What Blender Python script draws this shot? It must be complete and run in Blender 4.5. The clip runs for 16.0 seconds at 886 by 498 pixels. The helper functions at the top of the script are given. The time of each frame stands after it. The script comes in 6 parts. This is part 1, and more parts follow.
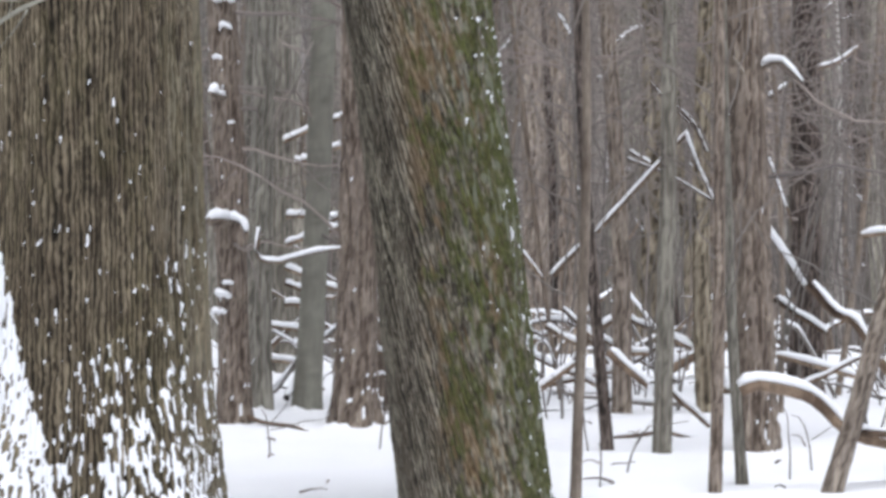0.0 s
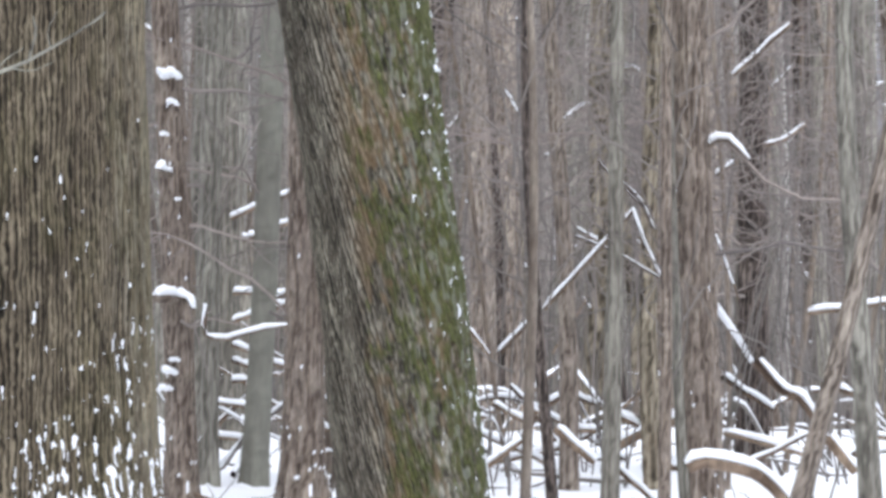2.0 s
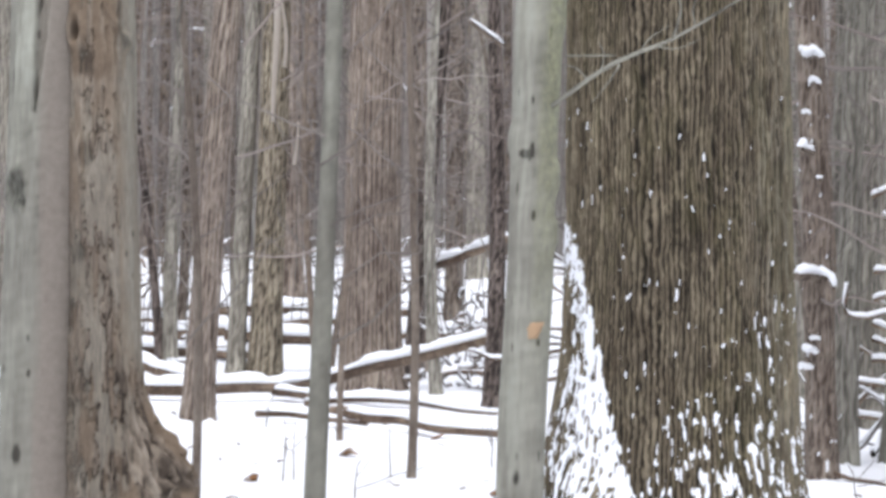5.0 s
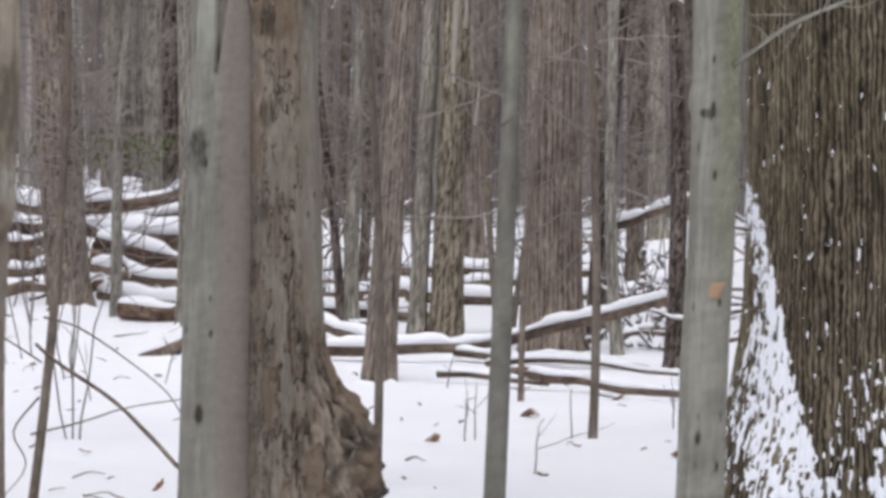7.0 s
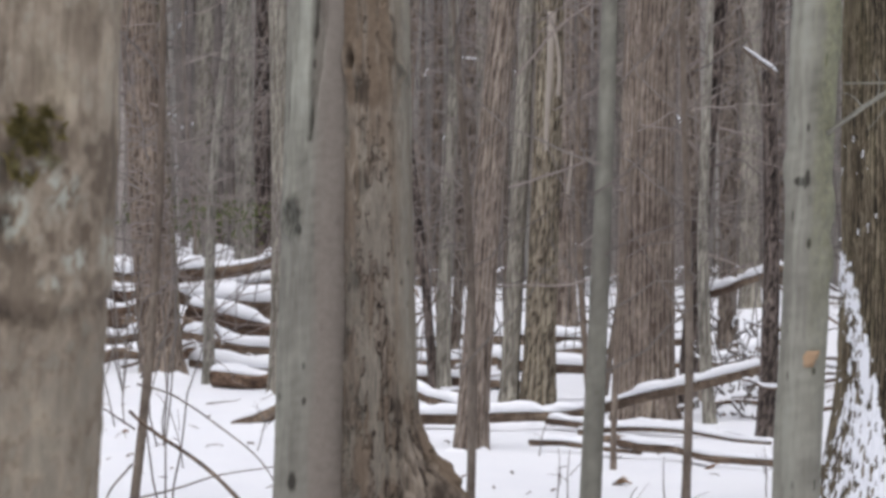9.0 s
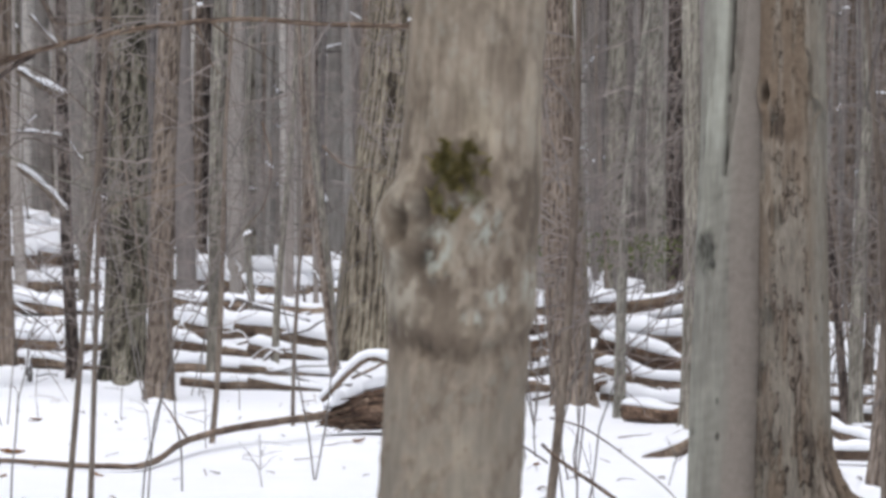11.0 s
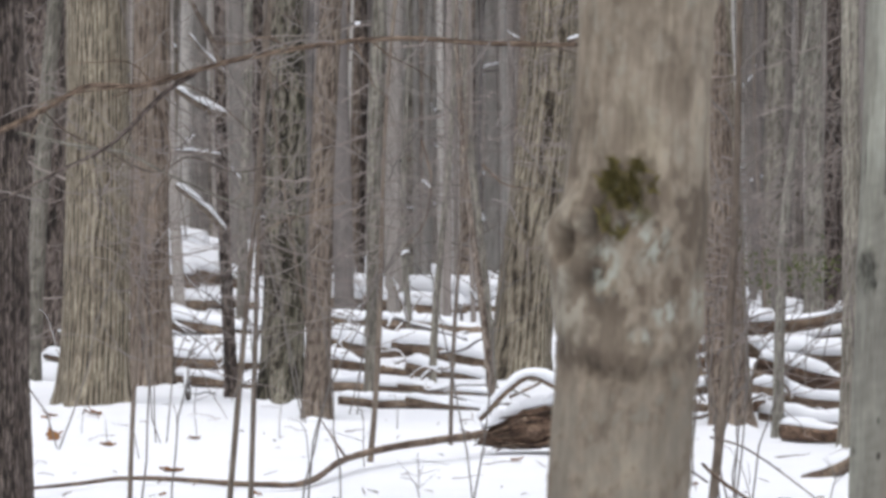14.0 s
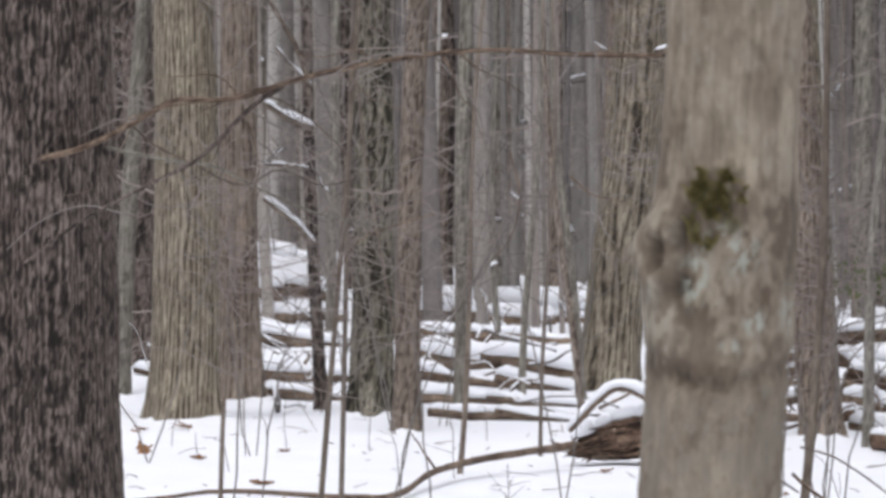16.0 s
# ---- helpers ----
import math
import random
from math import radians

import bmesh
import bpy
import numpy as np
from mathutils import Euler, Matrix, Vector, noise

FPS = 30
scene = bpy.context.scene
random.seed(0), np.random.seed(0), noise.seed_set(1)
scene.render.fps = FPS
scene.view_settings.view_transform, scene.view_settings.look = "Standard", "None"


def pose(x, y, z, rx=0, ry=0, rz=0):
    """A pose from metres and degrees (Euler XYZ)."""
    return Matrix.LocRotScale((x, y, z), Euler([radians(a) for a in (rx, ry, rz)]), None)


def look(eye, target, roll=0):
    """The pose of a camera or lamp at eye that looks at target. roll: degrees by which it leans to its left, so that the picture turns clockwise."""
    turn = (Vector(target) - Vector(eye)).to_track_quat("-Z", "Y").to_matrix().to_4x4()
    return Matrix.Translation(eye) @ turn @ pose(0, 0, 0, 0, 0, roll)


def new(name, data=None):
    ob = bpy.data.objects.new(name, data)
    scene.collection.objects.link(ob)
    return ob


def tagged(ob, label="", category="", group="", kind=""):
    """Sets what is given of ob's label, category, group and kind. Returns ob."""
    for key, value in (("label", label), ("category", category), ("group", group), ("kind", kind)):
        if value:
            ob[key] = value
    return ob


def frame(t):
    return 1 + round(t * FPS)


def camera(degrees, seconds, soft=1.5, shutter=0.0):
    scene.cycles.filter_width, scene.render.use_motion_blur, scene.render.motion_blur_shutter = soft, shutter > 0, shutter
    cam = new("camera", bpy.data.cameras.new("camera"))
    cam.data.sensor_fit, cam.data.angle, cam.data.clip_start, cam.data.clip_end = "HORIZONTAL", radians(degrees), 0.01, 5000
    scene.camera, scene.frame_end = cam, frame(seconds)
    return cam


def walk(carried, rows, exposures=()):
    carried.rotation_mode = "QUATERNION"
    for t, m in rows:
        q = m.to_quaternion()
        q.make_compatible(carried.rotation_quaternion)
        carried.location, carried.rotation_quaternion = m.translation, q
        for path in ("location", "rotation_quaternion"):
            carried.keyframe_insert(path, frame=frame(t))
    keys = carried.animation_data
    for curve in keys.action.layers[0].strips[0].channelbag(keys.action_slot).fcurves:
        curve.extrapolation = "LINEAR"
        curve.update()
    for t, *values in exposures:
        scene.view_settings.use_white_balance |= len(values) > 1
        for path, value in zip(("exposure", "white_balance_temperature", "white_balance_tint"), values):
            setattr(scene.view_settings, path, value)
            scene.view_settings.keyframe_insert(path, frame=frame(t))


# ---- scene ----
cam = camera(12.0, 16.0, soft=3.5)
cam.data.dof.use_dof = True
cam.data.dof.focus_distance = 21.0
cam.data.dof.aperture_fstop = 28.0
EYE = (0.0, 0.0, 1.6)
# seconds, yaw (to the left), pitch, roll, and the sway of the eye sideways and upwards
ROWS = [
    (0.0, -7.923, -2.273, 0.194, 0.0223, -0.0010),
    (0.5, -8.249, -2.090, -0.058, 0.0233, -0.0009),
    (1.0, -8.571, -2.112, -0.102, 0.0237, -0.0002),
    (1.5, -8.740, -1.576, -0.003, 0.0238, 0.0008),
    (2.0, -8.636, -1.236, 0.141, 0.0236, 0.0017),
    (2.5, -8.161, -1.484, 0.177, 0.0203, 0.0020),
    (3.0, -7.222, -1.473, -0.027, 0.0158, 0.0029),
    (3.5, -5.643, -1.365, -0.131, 0.0113, 0.0019),
    (4.0, -3.391, -1.360, -0.213, 0.0082, 0.0016),
    (4.5, -1.668, -1.383, -0.247, 0.0028, 0.0015),
    (5.0, -0.008, -1.526, -0.000, -0.0015, 0.0020),
    (5.2, 0.428, -1.669, 0.073, -0.0013, 0.0015),
    (7.3, 2.501, -2.054, 0.164, -0.0022, -0.0030),
    (7.5, 2.490, -2.057, 0.142, -0.0022, -0.0042),
    (8.0, 2.783, -1.904, 0.309, 0.0009, -0.0037),
    (8.5, 3.204, -1.610, 0.245, -0.0050, -0.0038),
    (9.0, 3.685, -1.117, 0.106, -0.0104, -0.0031),
    (9.5, 4.484, -0.890, 0.049, -0.0181, -0.0038),
    (10.0, 7.153, -0.756, -0.048, -0.0251, -0.0028),
    (10.2, 7.777, -0.728, -0.109, -0.0235, -0.0019),
    (12.3, 10.477, -0.265, -0.057, -0.0306, 0.0002),
    (12.5, 10.670, -0.114, -0.071, -0.0320, -0.0001),
    (13.0, 11.264, -0.087, -0.066, -0.0366, -0.0017),
    (13.5, 11.293, -0.268, -0.159, -0.0383, -0.0030),
    (14.0, 11.381, -0.409, -0.189, -0.0386, -0.0016),
    (14.5, 11.281, -0.517, -0.076, -0.0360, -0.0019),
    (15.0, 11.742, -0.532, 0.147, -0.0350, -0.0020),
    (15.5, 12.060, -0.419, 0.124, -0.0345, -0.0020),
    (16.0, 12.580, -0.250, 0.184, -0.0393, -0.0016),
]
# seconds, stops, kelvin, tint
EXPOSURES = [
    (0.0, 0.15, 6280, 10), (1.5, 0.41, 6230, 11), (2.2, 0.52, 6030, 9), (3.5, 0.60, 5930, 9), (4.2, 0.58, 5880, 11), (4.6, 0.46, 6180, 11), (5.0, 0.34, 6230, 11),
    (7.3, -0.27, 6380, 13), (9.0, -0.29, 6380, 13), (10.0, -0.15, 6310, 12), (12.3, -0.12, 6320, 11), (14.5, -0.15, 6350, 10), (16.0, -0.20, 6350, 12),
]
walk(cam, [(t, pose(EYE[0] + side, EYE[1], EYE[2] + up, 90 + pitch, roll, yaw)) for t, yaw, pitch, roll, side, up in ROWS], EXPOSURES)

# ---- light: an overcast winter day ----
world = bpy.data.worlds.new("winter_sky")
scene.world = world
world.use_nodes = True
wn = world.node_tree
sky = wn.nodes.new("ShaderNodeTexSky")
sky.sky_type, sky.sun_disc = "NISHITA", False
sky.sun_elevation, sky.sun_rotation = radians(70), radians(200)
sky.air_density, sky.dust_density, sky.ozone_density = 1.0, 4.0, 1.0
grey = wn.nodes.new("ShaderNodeHueSaturation")
grey.inputs["Saturation"].default_value = 0.3
wn.links.new(sky.outputs[0], grey.inputs["Color"])
wn.links.new(grey.outputs[0], wn.nodes["Background"].inputs["Color"])
wn.nodes["Background"].inputs["Strength"].default_value = 0.15
sun = new("sun", bpy.data.lights.new("sun", "SUN"))
sun.data.energy, sun.data.angle, sun.data.color = 1.9, radians(40), (0.955, 0.95, 1.0)
sun.matrix_world = look((4, -9, 30), (0, 0, 0))


# ---- materials ----
def material(name, rough=0.9):
    m = bpy.data.materials.new(name)
    m.use_nodes = True
    n, l = m.node_tree.nodes, m.node_tree.links
    b = n["Principled BSDF"]
    b.inputs["Roughness"].default_value = rough
    b.inputs["Specular IOR Level"].default_value = 0.25
    return m, n, l, b


def texture(n, l, scale, squash=(1, 1, 1), detail=4.0, rough=0.6, coord="Object"):
    tc = n.new("ShaderNodeTexCoord")
    mp = n.new("ShaderNodeMapping")
    mp.inputs["Scale"].default_value = squash
    no = n.new("ShaderNodeTexNoise")
    no.inputs["Scale"].default_value = scale
    no.inputs["Detail"].default_value = detail
    no.inputs["Roughness"].default_value = rough
    l.new(tc.outputs[coord], mp.inputs["Vector"])
    l.new(mp.outputs[0], no.inputs["Vector"])
    return no.outputs[0]


def ramp(n, l, value, stops):
    r = n.new("ShaderNodeValToRGB")
    e = r.color_ramp.elements
    while len(e) < len(stops):
        e.new(0.5)
    for k, (at, c) in enumerate(stops):
        e[k].position = at
        e[k].color = (*c, 1) if isinstance(c, tuple) else (c, c, c, 1)
    l.new(value, r.inputs[0])
    return r.outputs[0]


def mix(n, l, fac, a, b, mode="MIX"):
    x = n.new("ShaderNodeMix")
    x.data_type, x.blend_type = "RGBA", mode
    for sock, v in ((x.inputs[0], fac), (x.inputs[6], a), (x.inputs[7], b)):
        if isinstance(v, (int, float)):
            sock.default_value = v
        elif isinstance(v, tuple):
            sock.default_value = (*v, 1)
        else:
            l.new(v, sock)
    return x.outputs[2]


def bump(n, l, b, value, strength, distance):
    x = n.new("ShaderNodeBump")
    x.inputs["Strength"].default_value = strength
    x.inputs["Distance"].default_value = distance
    l.new(value, x.inputs["Height"])
    l.new(x.outputs[0], b.inputs["Normal"])


def attribute(n, name):
    a = n.new("ShaderNodeAttribute")
    a.attribute_name = name
    return a.outputs["Fac"]


def bark_material(name, groove, mid, ridge, moss=(0.064, 0.063, 0.018), grain=60, vary=0.35, tree_vary=0.0, fibre=0.25, crusty=1.0, rust=((0.10, 0.062, 0.030), (0.27, 0.175, 0.085))):
    """Bark: the relief picks groove or ridge, lichen and damp vary it, moss and snow lie on it."""
    m, n, l, b = material(name)
    # Grooves get a darker colour by relief depth, deepening the furrows' shade.
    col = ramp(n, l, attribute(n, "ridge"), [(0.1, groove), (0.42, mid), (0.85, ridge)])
    fine = texture(n, l, grain, (1, 1, fibre), 5, 0.7)
    col = mix(n, l, 1.0, col, ramp(n, l, fine, [(0.3, 1 - vary), (0.7, 1 + vary * 0.6)]), "MULTIPLY")
    big = texture(n, l, 2.3, (1, 1, 0.5))
    col = mix(n, l, 1.0, col, ramp(n, l, big, [(0.3, (0.76, 0.73, 0.70)), (0.7, (1.2, 1.19, 1.12))]), "MULTIPLY")
    crust = texture(n, l, 13, (1, 1, 0.45), 5, 0.7)
    col = mix(n, l, crusty, col, ramp(n, l, crust, [(0.34, (0.72, 0.69, 0.66)), (0.5, (1.0, 1.0, 1.0)), (0.68, (1.28, 1.3, 1.25))]), "MULTIPLY")
    if tree_vary:
        info = n.new("ShaderNodeObjectInfo")
        col = mix(n, l, tree_vary, col, ramp(n, l, info.outputs["Random"], [(0.0, (0.4, 0.38, 0.36)), (0.22, (0.95, 0.86, 0.78)), (0.5, (1.1, 1.1, 1.1)), (0.8, (1.4, 1.28, 1.16)), (1.0, (1.85, 1.83, 1.8))]), "MULTIPLY")
    col = mix(n, l, attribute(n, "rust"), col, mix(n, l, texture(n, l, 38), *rust))
    mcol = mix(n, l, ramp(n, l, texture(n, l, 55, (1, 1, 0.6), 5, 0.75), [(0.32, 0.0), (0.68, 1.0)]), tuple(c * 0.3 for c in moss), tuple(c * 1.9 for c in moss))
    col = mix(n, l, attribute(n, "moss"), col, mcol)
    col = mix(n, l, attribute(n, "lichen"), col, mix(n, l, texture(n, l, 35), (0.27, 0.28, 0.225), (0.42, 0.43, 0.375)))
    col = mix(n, l, ramp(n, l, attribute(n, "snow"), [(0.4, 0.0), (0.6, 1.0)]), col, (0.86, 0.88, 0.92))
    l.new(col, b.inputs["Base Color"])
    bump(n, l, b, fine, 0.5, 0.006)
    return m


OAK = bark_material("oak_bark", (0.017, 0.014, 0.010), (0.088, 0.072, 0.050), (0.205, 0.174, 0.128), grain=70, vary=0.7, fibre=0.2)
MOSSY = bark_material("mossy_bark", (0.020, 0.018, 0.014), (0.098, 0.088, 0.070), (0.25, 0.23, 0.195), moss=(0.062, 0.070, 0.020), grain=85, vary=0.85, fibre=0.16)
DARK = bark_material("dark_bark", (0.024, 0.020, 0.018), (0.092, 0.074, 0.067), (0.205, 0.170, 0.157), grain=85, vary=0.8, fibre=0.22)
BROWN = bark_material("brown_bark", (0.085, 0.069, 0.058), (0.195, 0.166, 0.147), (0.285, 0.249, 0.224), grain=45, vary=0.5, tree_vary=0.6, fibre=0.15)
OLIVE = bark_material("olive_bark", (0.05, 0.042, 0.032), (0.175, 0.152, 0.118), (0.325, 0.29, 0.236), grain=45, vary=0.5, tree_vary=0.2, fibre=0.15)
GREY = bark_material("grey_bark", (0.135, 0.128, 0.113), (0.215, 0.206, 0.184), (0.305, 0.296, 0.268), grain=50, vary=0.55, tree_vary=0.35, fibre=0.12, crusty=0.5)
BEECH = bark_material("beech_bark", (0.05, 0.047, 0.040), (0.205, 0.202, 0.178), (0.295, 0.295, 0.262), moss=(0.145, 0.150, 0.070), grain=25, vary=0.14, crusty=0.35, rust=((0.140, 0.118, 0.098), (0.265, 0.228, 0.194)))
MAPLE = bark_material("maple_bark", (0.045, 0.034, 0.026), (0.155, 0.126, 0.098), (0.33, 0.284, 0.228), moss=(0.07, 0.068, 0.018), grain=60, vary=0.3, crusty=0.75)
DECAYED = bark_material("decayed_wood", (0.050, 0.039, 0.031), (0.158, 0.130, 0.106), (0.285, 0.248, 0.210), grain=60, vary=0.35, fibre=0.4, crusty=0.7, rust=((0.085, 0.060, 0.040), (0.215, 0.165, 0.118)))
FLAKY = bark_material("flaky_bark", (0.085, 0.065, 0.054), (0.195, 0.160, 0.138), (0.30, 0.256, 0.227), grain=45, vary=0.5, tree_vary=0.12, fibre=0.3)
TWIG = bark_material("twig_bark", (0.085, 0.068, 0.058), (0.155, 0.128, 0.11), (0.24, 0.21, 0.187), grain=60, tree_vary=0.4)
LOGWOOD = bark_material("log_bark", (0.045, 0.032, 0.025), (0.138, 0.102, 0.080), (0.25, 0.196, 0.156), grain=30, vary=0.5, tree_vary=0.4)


def snow_material():
    m, n, l, b = material("snow", 0.65)
    big, fine = texture(n, l, 1.6), texture(n, l, 55)
    col = mix(n, l, big, (0.83, 0.85, 0.89), (0.93, 0.94, 0.95))
    l.new(col, b.inputs["Base Color"])
    b.inputs["Subsurface Weight"].default_value = 0.0
    bump(n, l, b, mix(n, l, 0.5, fine, texture(n, l, 9)), 0.6, 0.03)
    return m


SNOW = snow_material()


def plain_material(name, a, c, scale=20, rough=0.85, island=0.0):
    m, n, l, b = material(name, rough)
    col = mix(n, l, texture(n, l, scale, (1, 1, 0.3)), a, c)
    if island:
        g = n.new("ShaderNodeNewGeometry")
        col = mix(n, l, island, col, ramp(n, l, g.outputs["Random Per Island"], [(0.0, (0.4, 0.39, 0.39)), (0.3, (0.95, 0.86, 0.80)), (0.6, (0.82, 0.81, 0.77)), (0.85, (1.2, 1.12, 1.04)), (1.0, (1.7, 1.7, 1.62))]), "MULTIPLY")
    l.new(col, b.inputs["Base Color"])
    bump(n, l, b, texture(n, l, scale * 3, (1, 1, 0.3)), 0.5, 0.02)
    return m


# Paler and greyer than the near bark: a haze-like tone in the colour.
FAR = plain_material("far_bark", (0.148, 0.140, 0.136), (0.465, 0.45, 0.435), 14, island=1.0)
BRUSH = plain_material("brushwood", (0.125, 0.111, 0.102), (0.25, 0.23, 0.216), 12, island=0.6)
TWIGS = plain_material("fine_twigs", (0.163, 0.142, 0.132), (0.35, 0.316, 0.30), 9, island=0.7)
LEAF = plain_material("dead_leaf", (0.20, 0.09, 0.035), (0.34, 0.18, 0.08), 60, island=0.5)
GREEN = plain_material("evergreen_needles", (0.05, 0.065, 0.02), (0.13, 0.15, 0.045), 40)
ROTTEN = bark_material("rotten_wood", (0.025, 0.017, 0.013), (0.105, 0.068, 0.05), (0.21, 0.145, 0.108), grain=35, vary=0.8, fibre=1.0)
PALE = plain_material("split_wood", (0.34, 0.29, 0.24), (0.50, 0.45, 0.39), 30)
ORANGE = plain_material("faded_orange_paint", (0.40, 0.24, 0.13), (0.40, 0.30, 0.20), 60)


def woods_material():
    """The far edge of the woods: trunk behind trunk, grey and brown, with a haze-like paleness in the colour."""
    m, n, l, b = material("far_woods", 1.0)
    a = texture(n, l, 1.1, (1, 1, 0.03), 5, 0.7)
    c = texture(n, l, 0.25, (1, 1, 0.12), 4, 0.6)
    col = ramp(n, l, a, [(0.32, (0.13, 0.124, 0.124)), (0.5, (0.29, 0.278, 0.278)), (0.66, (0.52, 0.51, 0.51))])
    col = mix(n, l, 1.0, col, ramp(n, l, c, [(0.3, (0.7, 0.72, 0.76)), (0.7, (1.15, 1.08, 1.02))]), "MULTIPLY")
    l.new(col, b.inputs["Base Color"])
    return m


WOODS = woods_material()


# ---- mesh helpers ----
def part(name, mesh, mat, parent=None, label=""):
    ob = new(name, mesh)
    if mat and not mesh.materials:
        mesh.materials.append(mat)
    ob.parent = parent
    if label:
        tagged(ob, label)
    return ob


def thing(name, at, label, category, group="", kind=""):
    ob = new(name)
    ob.location = at
    ob.empty_display_size = 0.2
    return tagged(ob, label, category, group, kind)


def hashed(i, j, seed):
    v = np.sin(i * 127.1 + j * 311.7 + seed * 74.7) * 43758.5453
    return v - np.floor(v)


def vnoise(u, v, period, seed=0):
    """Smooth value noise, 0 to 1, that wraps round u after a whole number of cells."""
    iu, iv = np.floor(u), np.floor(v)
    fu, fv = u - iu, v - iv
    fu, fv = fu * fu * (3 - 2 * fu), fv * fv * (3 - 2 * fv)
    a, b = np.mod(iu, period), np.mod(iu + 1, period)
    return (hashed(a, iv, seed) * (1 - fu) + hashed(b, iv, seed) * fu) * (1 - fv) + (hashed(a, iv + 1, seed) * (1 - fu) + hashed(b, iv + 1, seed) * fu) * fv


def smooth(a, b, x):
    k = np.clip((np.asarray(x, float) - a) / (b - a), 0, 1)
    return k * k * (3 - 2 * k)


def ring_mesh(name, co, closed=True, attributes=None, caps=True):
    """A mesh from an array of rings, co[ring, side, 3]."""
    nr, ns = co.shape[:2]
    me = bpy.data.meshes.new(name)
    r, s = np.meshgrid(np.arange(nr - 1), np.arange(ns if closed else ns - 1), indexing="ij")
    s1 = (s + 1) % ns
    faces = np.stack([r * ns + s, r * ns + s1, (r + 1) * ns + s1, (r + 1) * ns + s], -1).reshape(-1, 4)
    nf = len(faces)
    loops = faces.ravel()
    starts, totals = np.arange(nf) * 4, np.full(nf, 4)
    if caps and closed:
        loops = np.concatenate([loops, np.arange(ns)[::-1], (nr - 1) * ns + np.arange(ns)])
        starts = np.concatenate([starts, [nf * 4, nf * 4 + ns]])
        totals = np.concatenate([totals, [ns, ns]])
    me.vertices.add(nr * ns)
    me.vertices.foreach_set("co", co.astype(np.float32).ravel())
    me.loops.add(len(loops))
    me.loops.foreach_set("vertex_index", loops.astype(np.int32))
    me.polygons.add(len(starts))
    me.polygons.foreach_set("loop_start", starts.astype(np.int32))
    me.update(calc_edges=True)
    me.polygons.foreach_set("use_smooth", np.ones(len(starts), bool))
    for key, values in (attributes or {}).items():
        me.attributes.new(key, "FLOAT", "POINT").data.foreach_set("value", np.asarray(values, np.float32).ravel())
    return me


def joined_rings(name, tubes):
    """One mesh of many separate tubes, each an array co[ring, side, 3]."""
    verts, faces, at = [], [], 0
    for co in tubes:
        nr, ns = co.shape[:2]
        r, s = np.meshgrid(np.arange(nr - 1), np.arange(ns), indexing="ij")
        s1 = (s + 1) % ns
        faces.append(at + np.stack([r * ns + s, r * ns + s1, (r + 1) * ns + s1, (r + 1) * ns + s], -1).reshape(-1, 4))
        verts.append(co.reshape(-1, 3))
        at += nr * ns
    verts, faces = np.concatenate(verts), np.concatenate(faces)
    me = bpy.data.meshes.new(name)
    me.vertices.add(len(verts))
    me.vertices.foreach_set("co", verts.astype(np.float32).ravel())
    me.loops.add(faces.size)
    me.loops.foreach_set("vertex_index", faces.astype(np.int32).ravel())
    me.polygons.add(len(faces))
    me.polygons.foreach_set("loop_start", (np.arange(len(faces)) * 4).astype(np.int32))
    me.update(calc_edges=True)
    me.polygons.foreach_set("use_smooth", np.ones(len(faces), bool))
    return me


def line(points, n):
    """n points along a smooth line through the given ones."""
    p = np.array(points, float)
    if len(p) == 2:
        return p[0] + (p[1] - p[0]) * np.linspace(0, 1, n)[:, None]
    q = np.vstack([2 * p[0] - p[1], p, 2 * p[-1] - p[-2]])
    out = []
    for k in np.linspace(0, len(p) - 1, n):
        i = min(int(k), len(p) - 2)
        f = k - i
        a, b, c, d = q[i:i + 4]
        out.append(0.5 * (2 * b + (c - a) * f + (2 * a - 5 * b + 4 * c - d) * f * f + (3 * b - a - 3 * c + d) * f ** 3))
    return np.array(out)


def frames_along(c):
    t = np.gradient(c, axis=0)
    t /= np.linalg.norm(t, axis=1)[:, None] + 1e-9
    ref = np.array([0, 0, 1.0]) if abs(t[:, 2]).mean() < 0.8 else np.array([0, 1.0, 0])
    side = np.cross(t, ref)
    side /= np.linalg.norm(side, axis=1)[:, None] + 1e-9
    return side, np.cross(side, t)


def tube(points, r0, r1, sides=6, n=8, rough=0.0, seed=0, crook=0.0):
    """A tapering round branch as rings; its rough and crook vary with the seed."""
    rng = np.random.RandomState(seed)
    c = line(points, n)
    length = np.linalg.norm(c[-1] - c[0])
    if crook:
        wob = np.cumsum(rng.normal(0, 1, (n, 3)), axis=0)
        wob -= np.linspace(0, 1, n)[:, None] * wob[-1]
        c = c + wob * crook * length / n
    side, up = frames_along(c)
    a = np.linspace(0, 2 * np.pi, sides, endpoint=False)
    r = np.linspace(r0, r1, n)[:, None] * (1 + rough * (rng.rand(n, sides) - 0.5))
    return c[:, None] + side[:, None] * (np.cos(a) * r)[..., None] + up[:, None] * (np.sin(a) * r)[..., None]


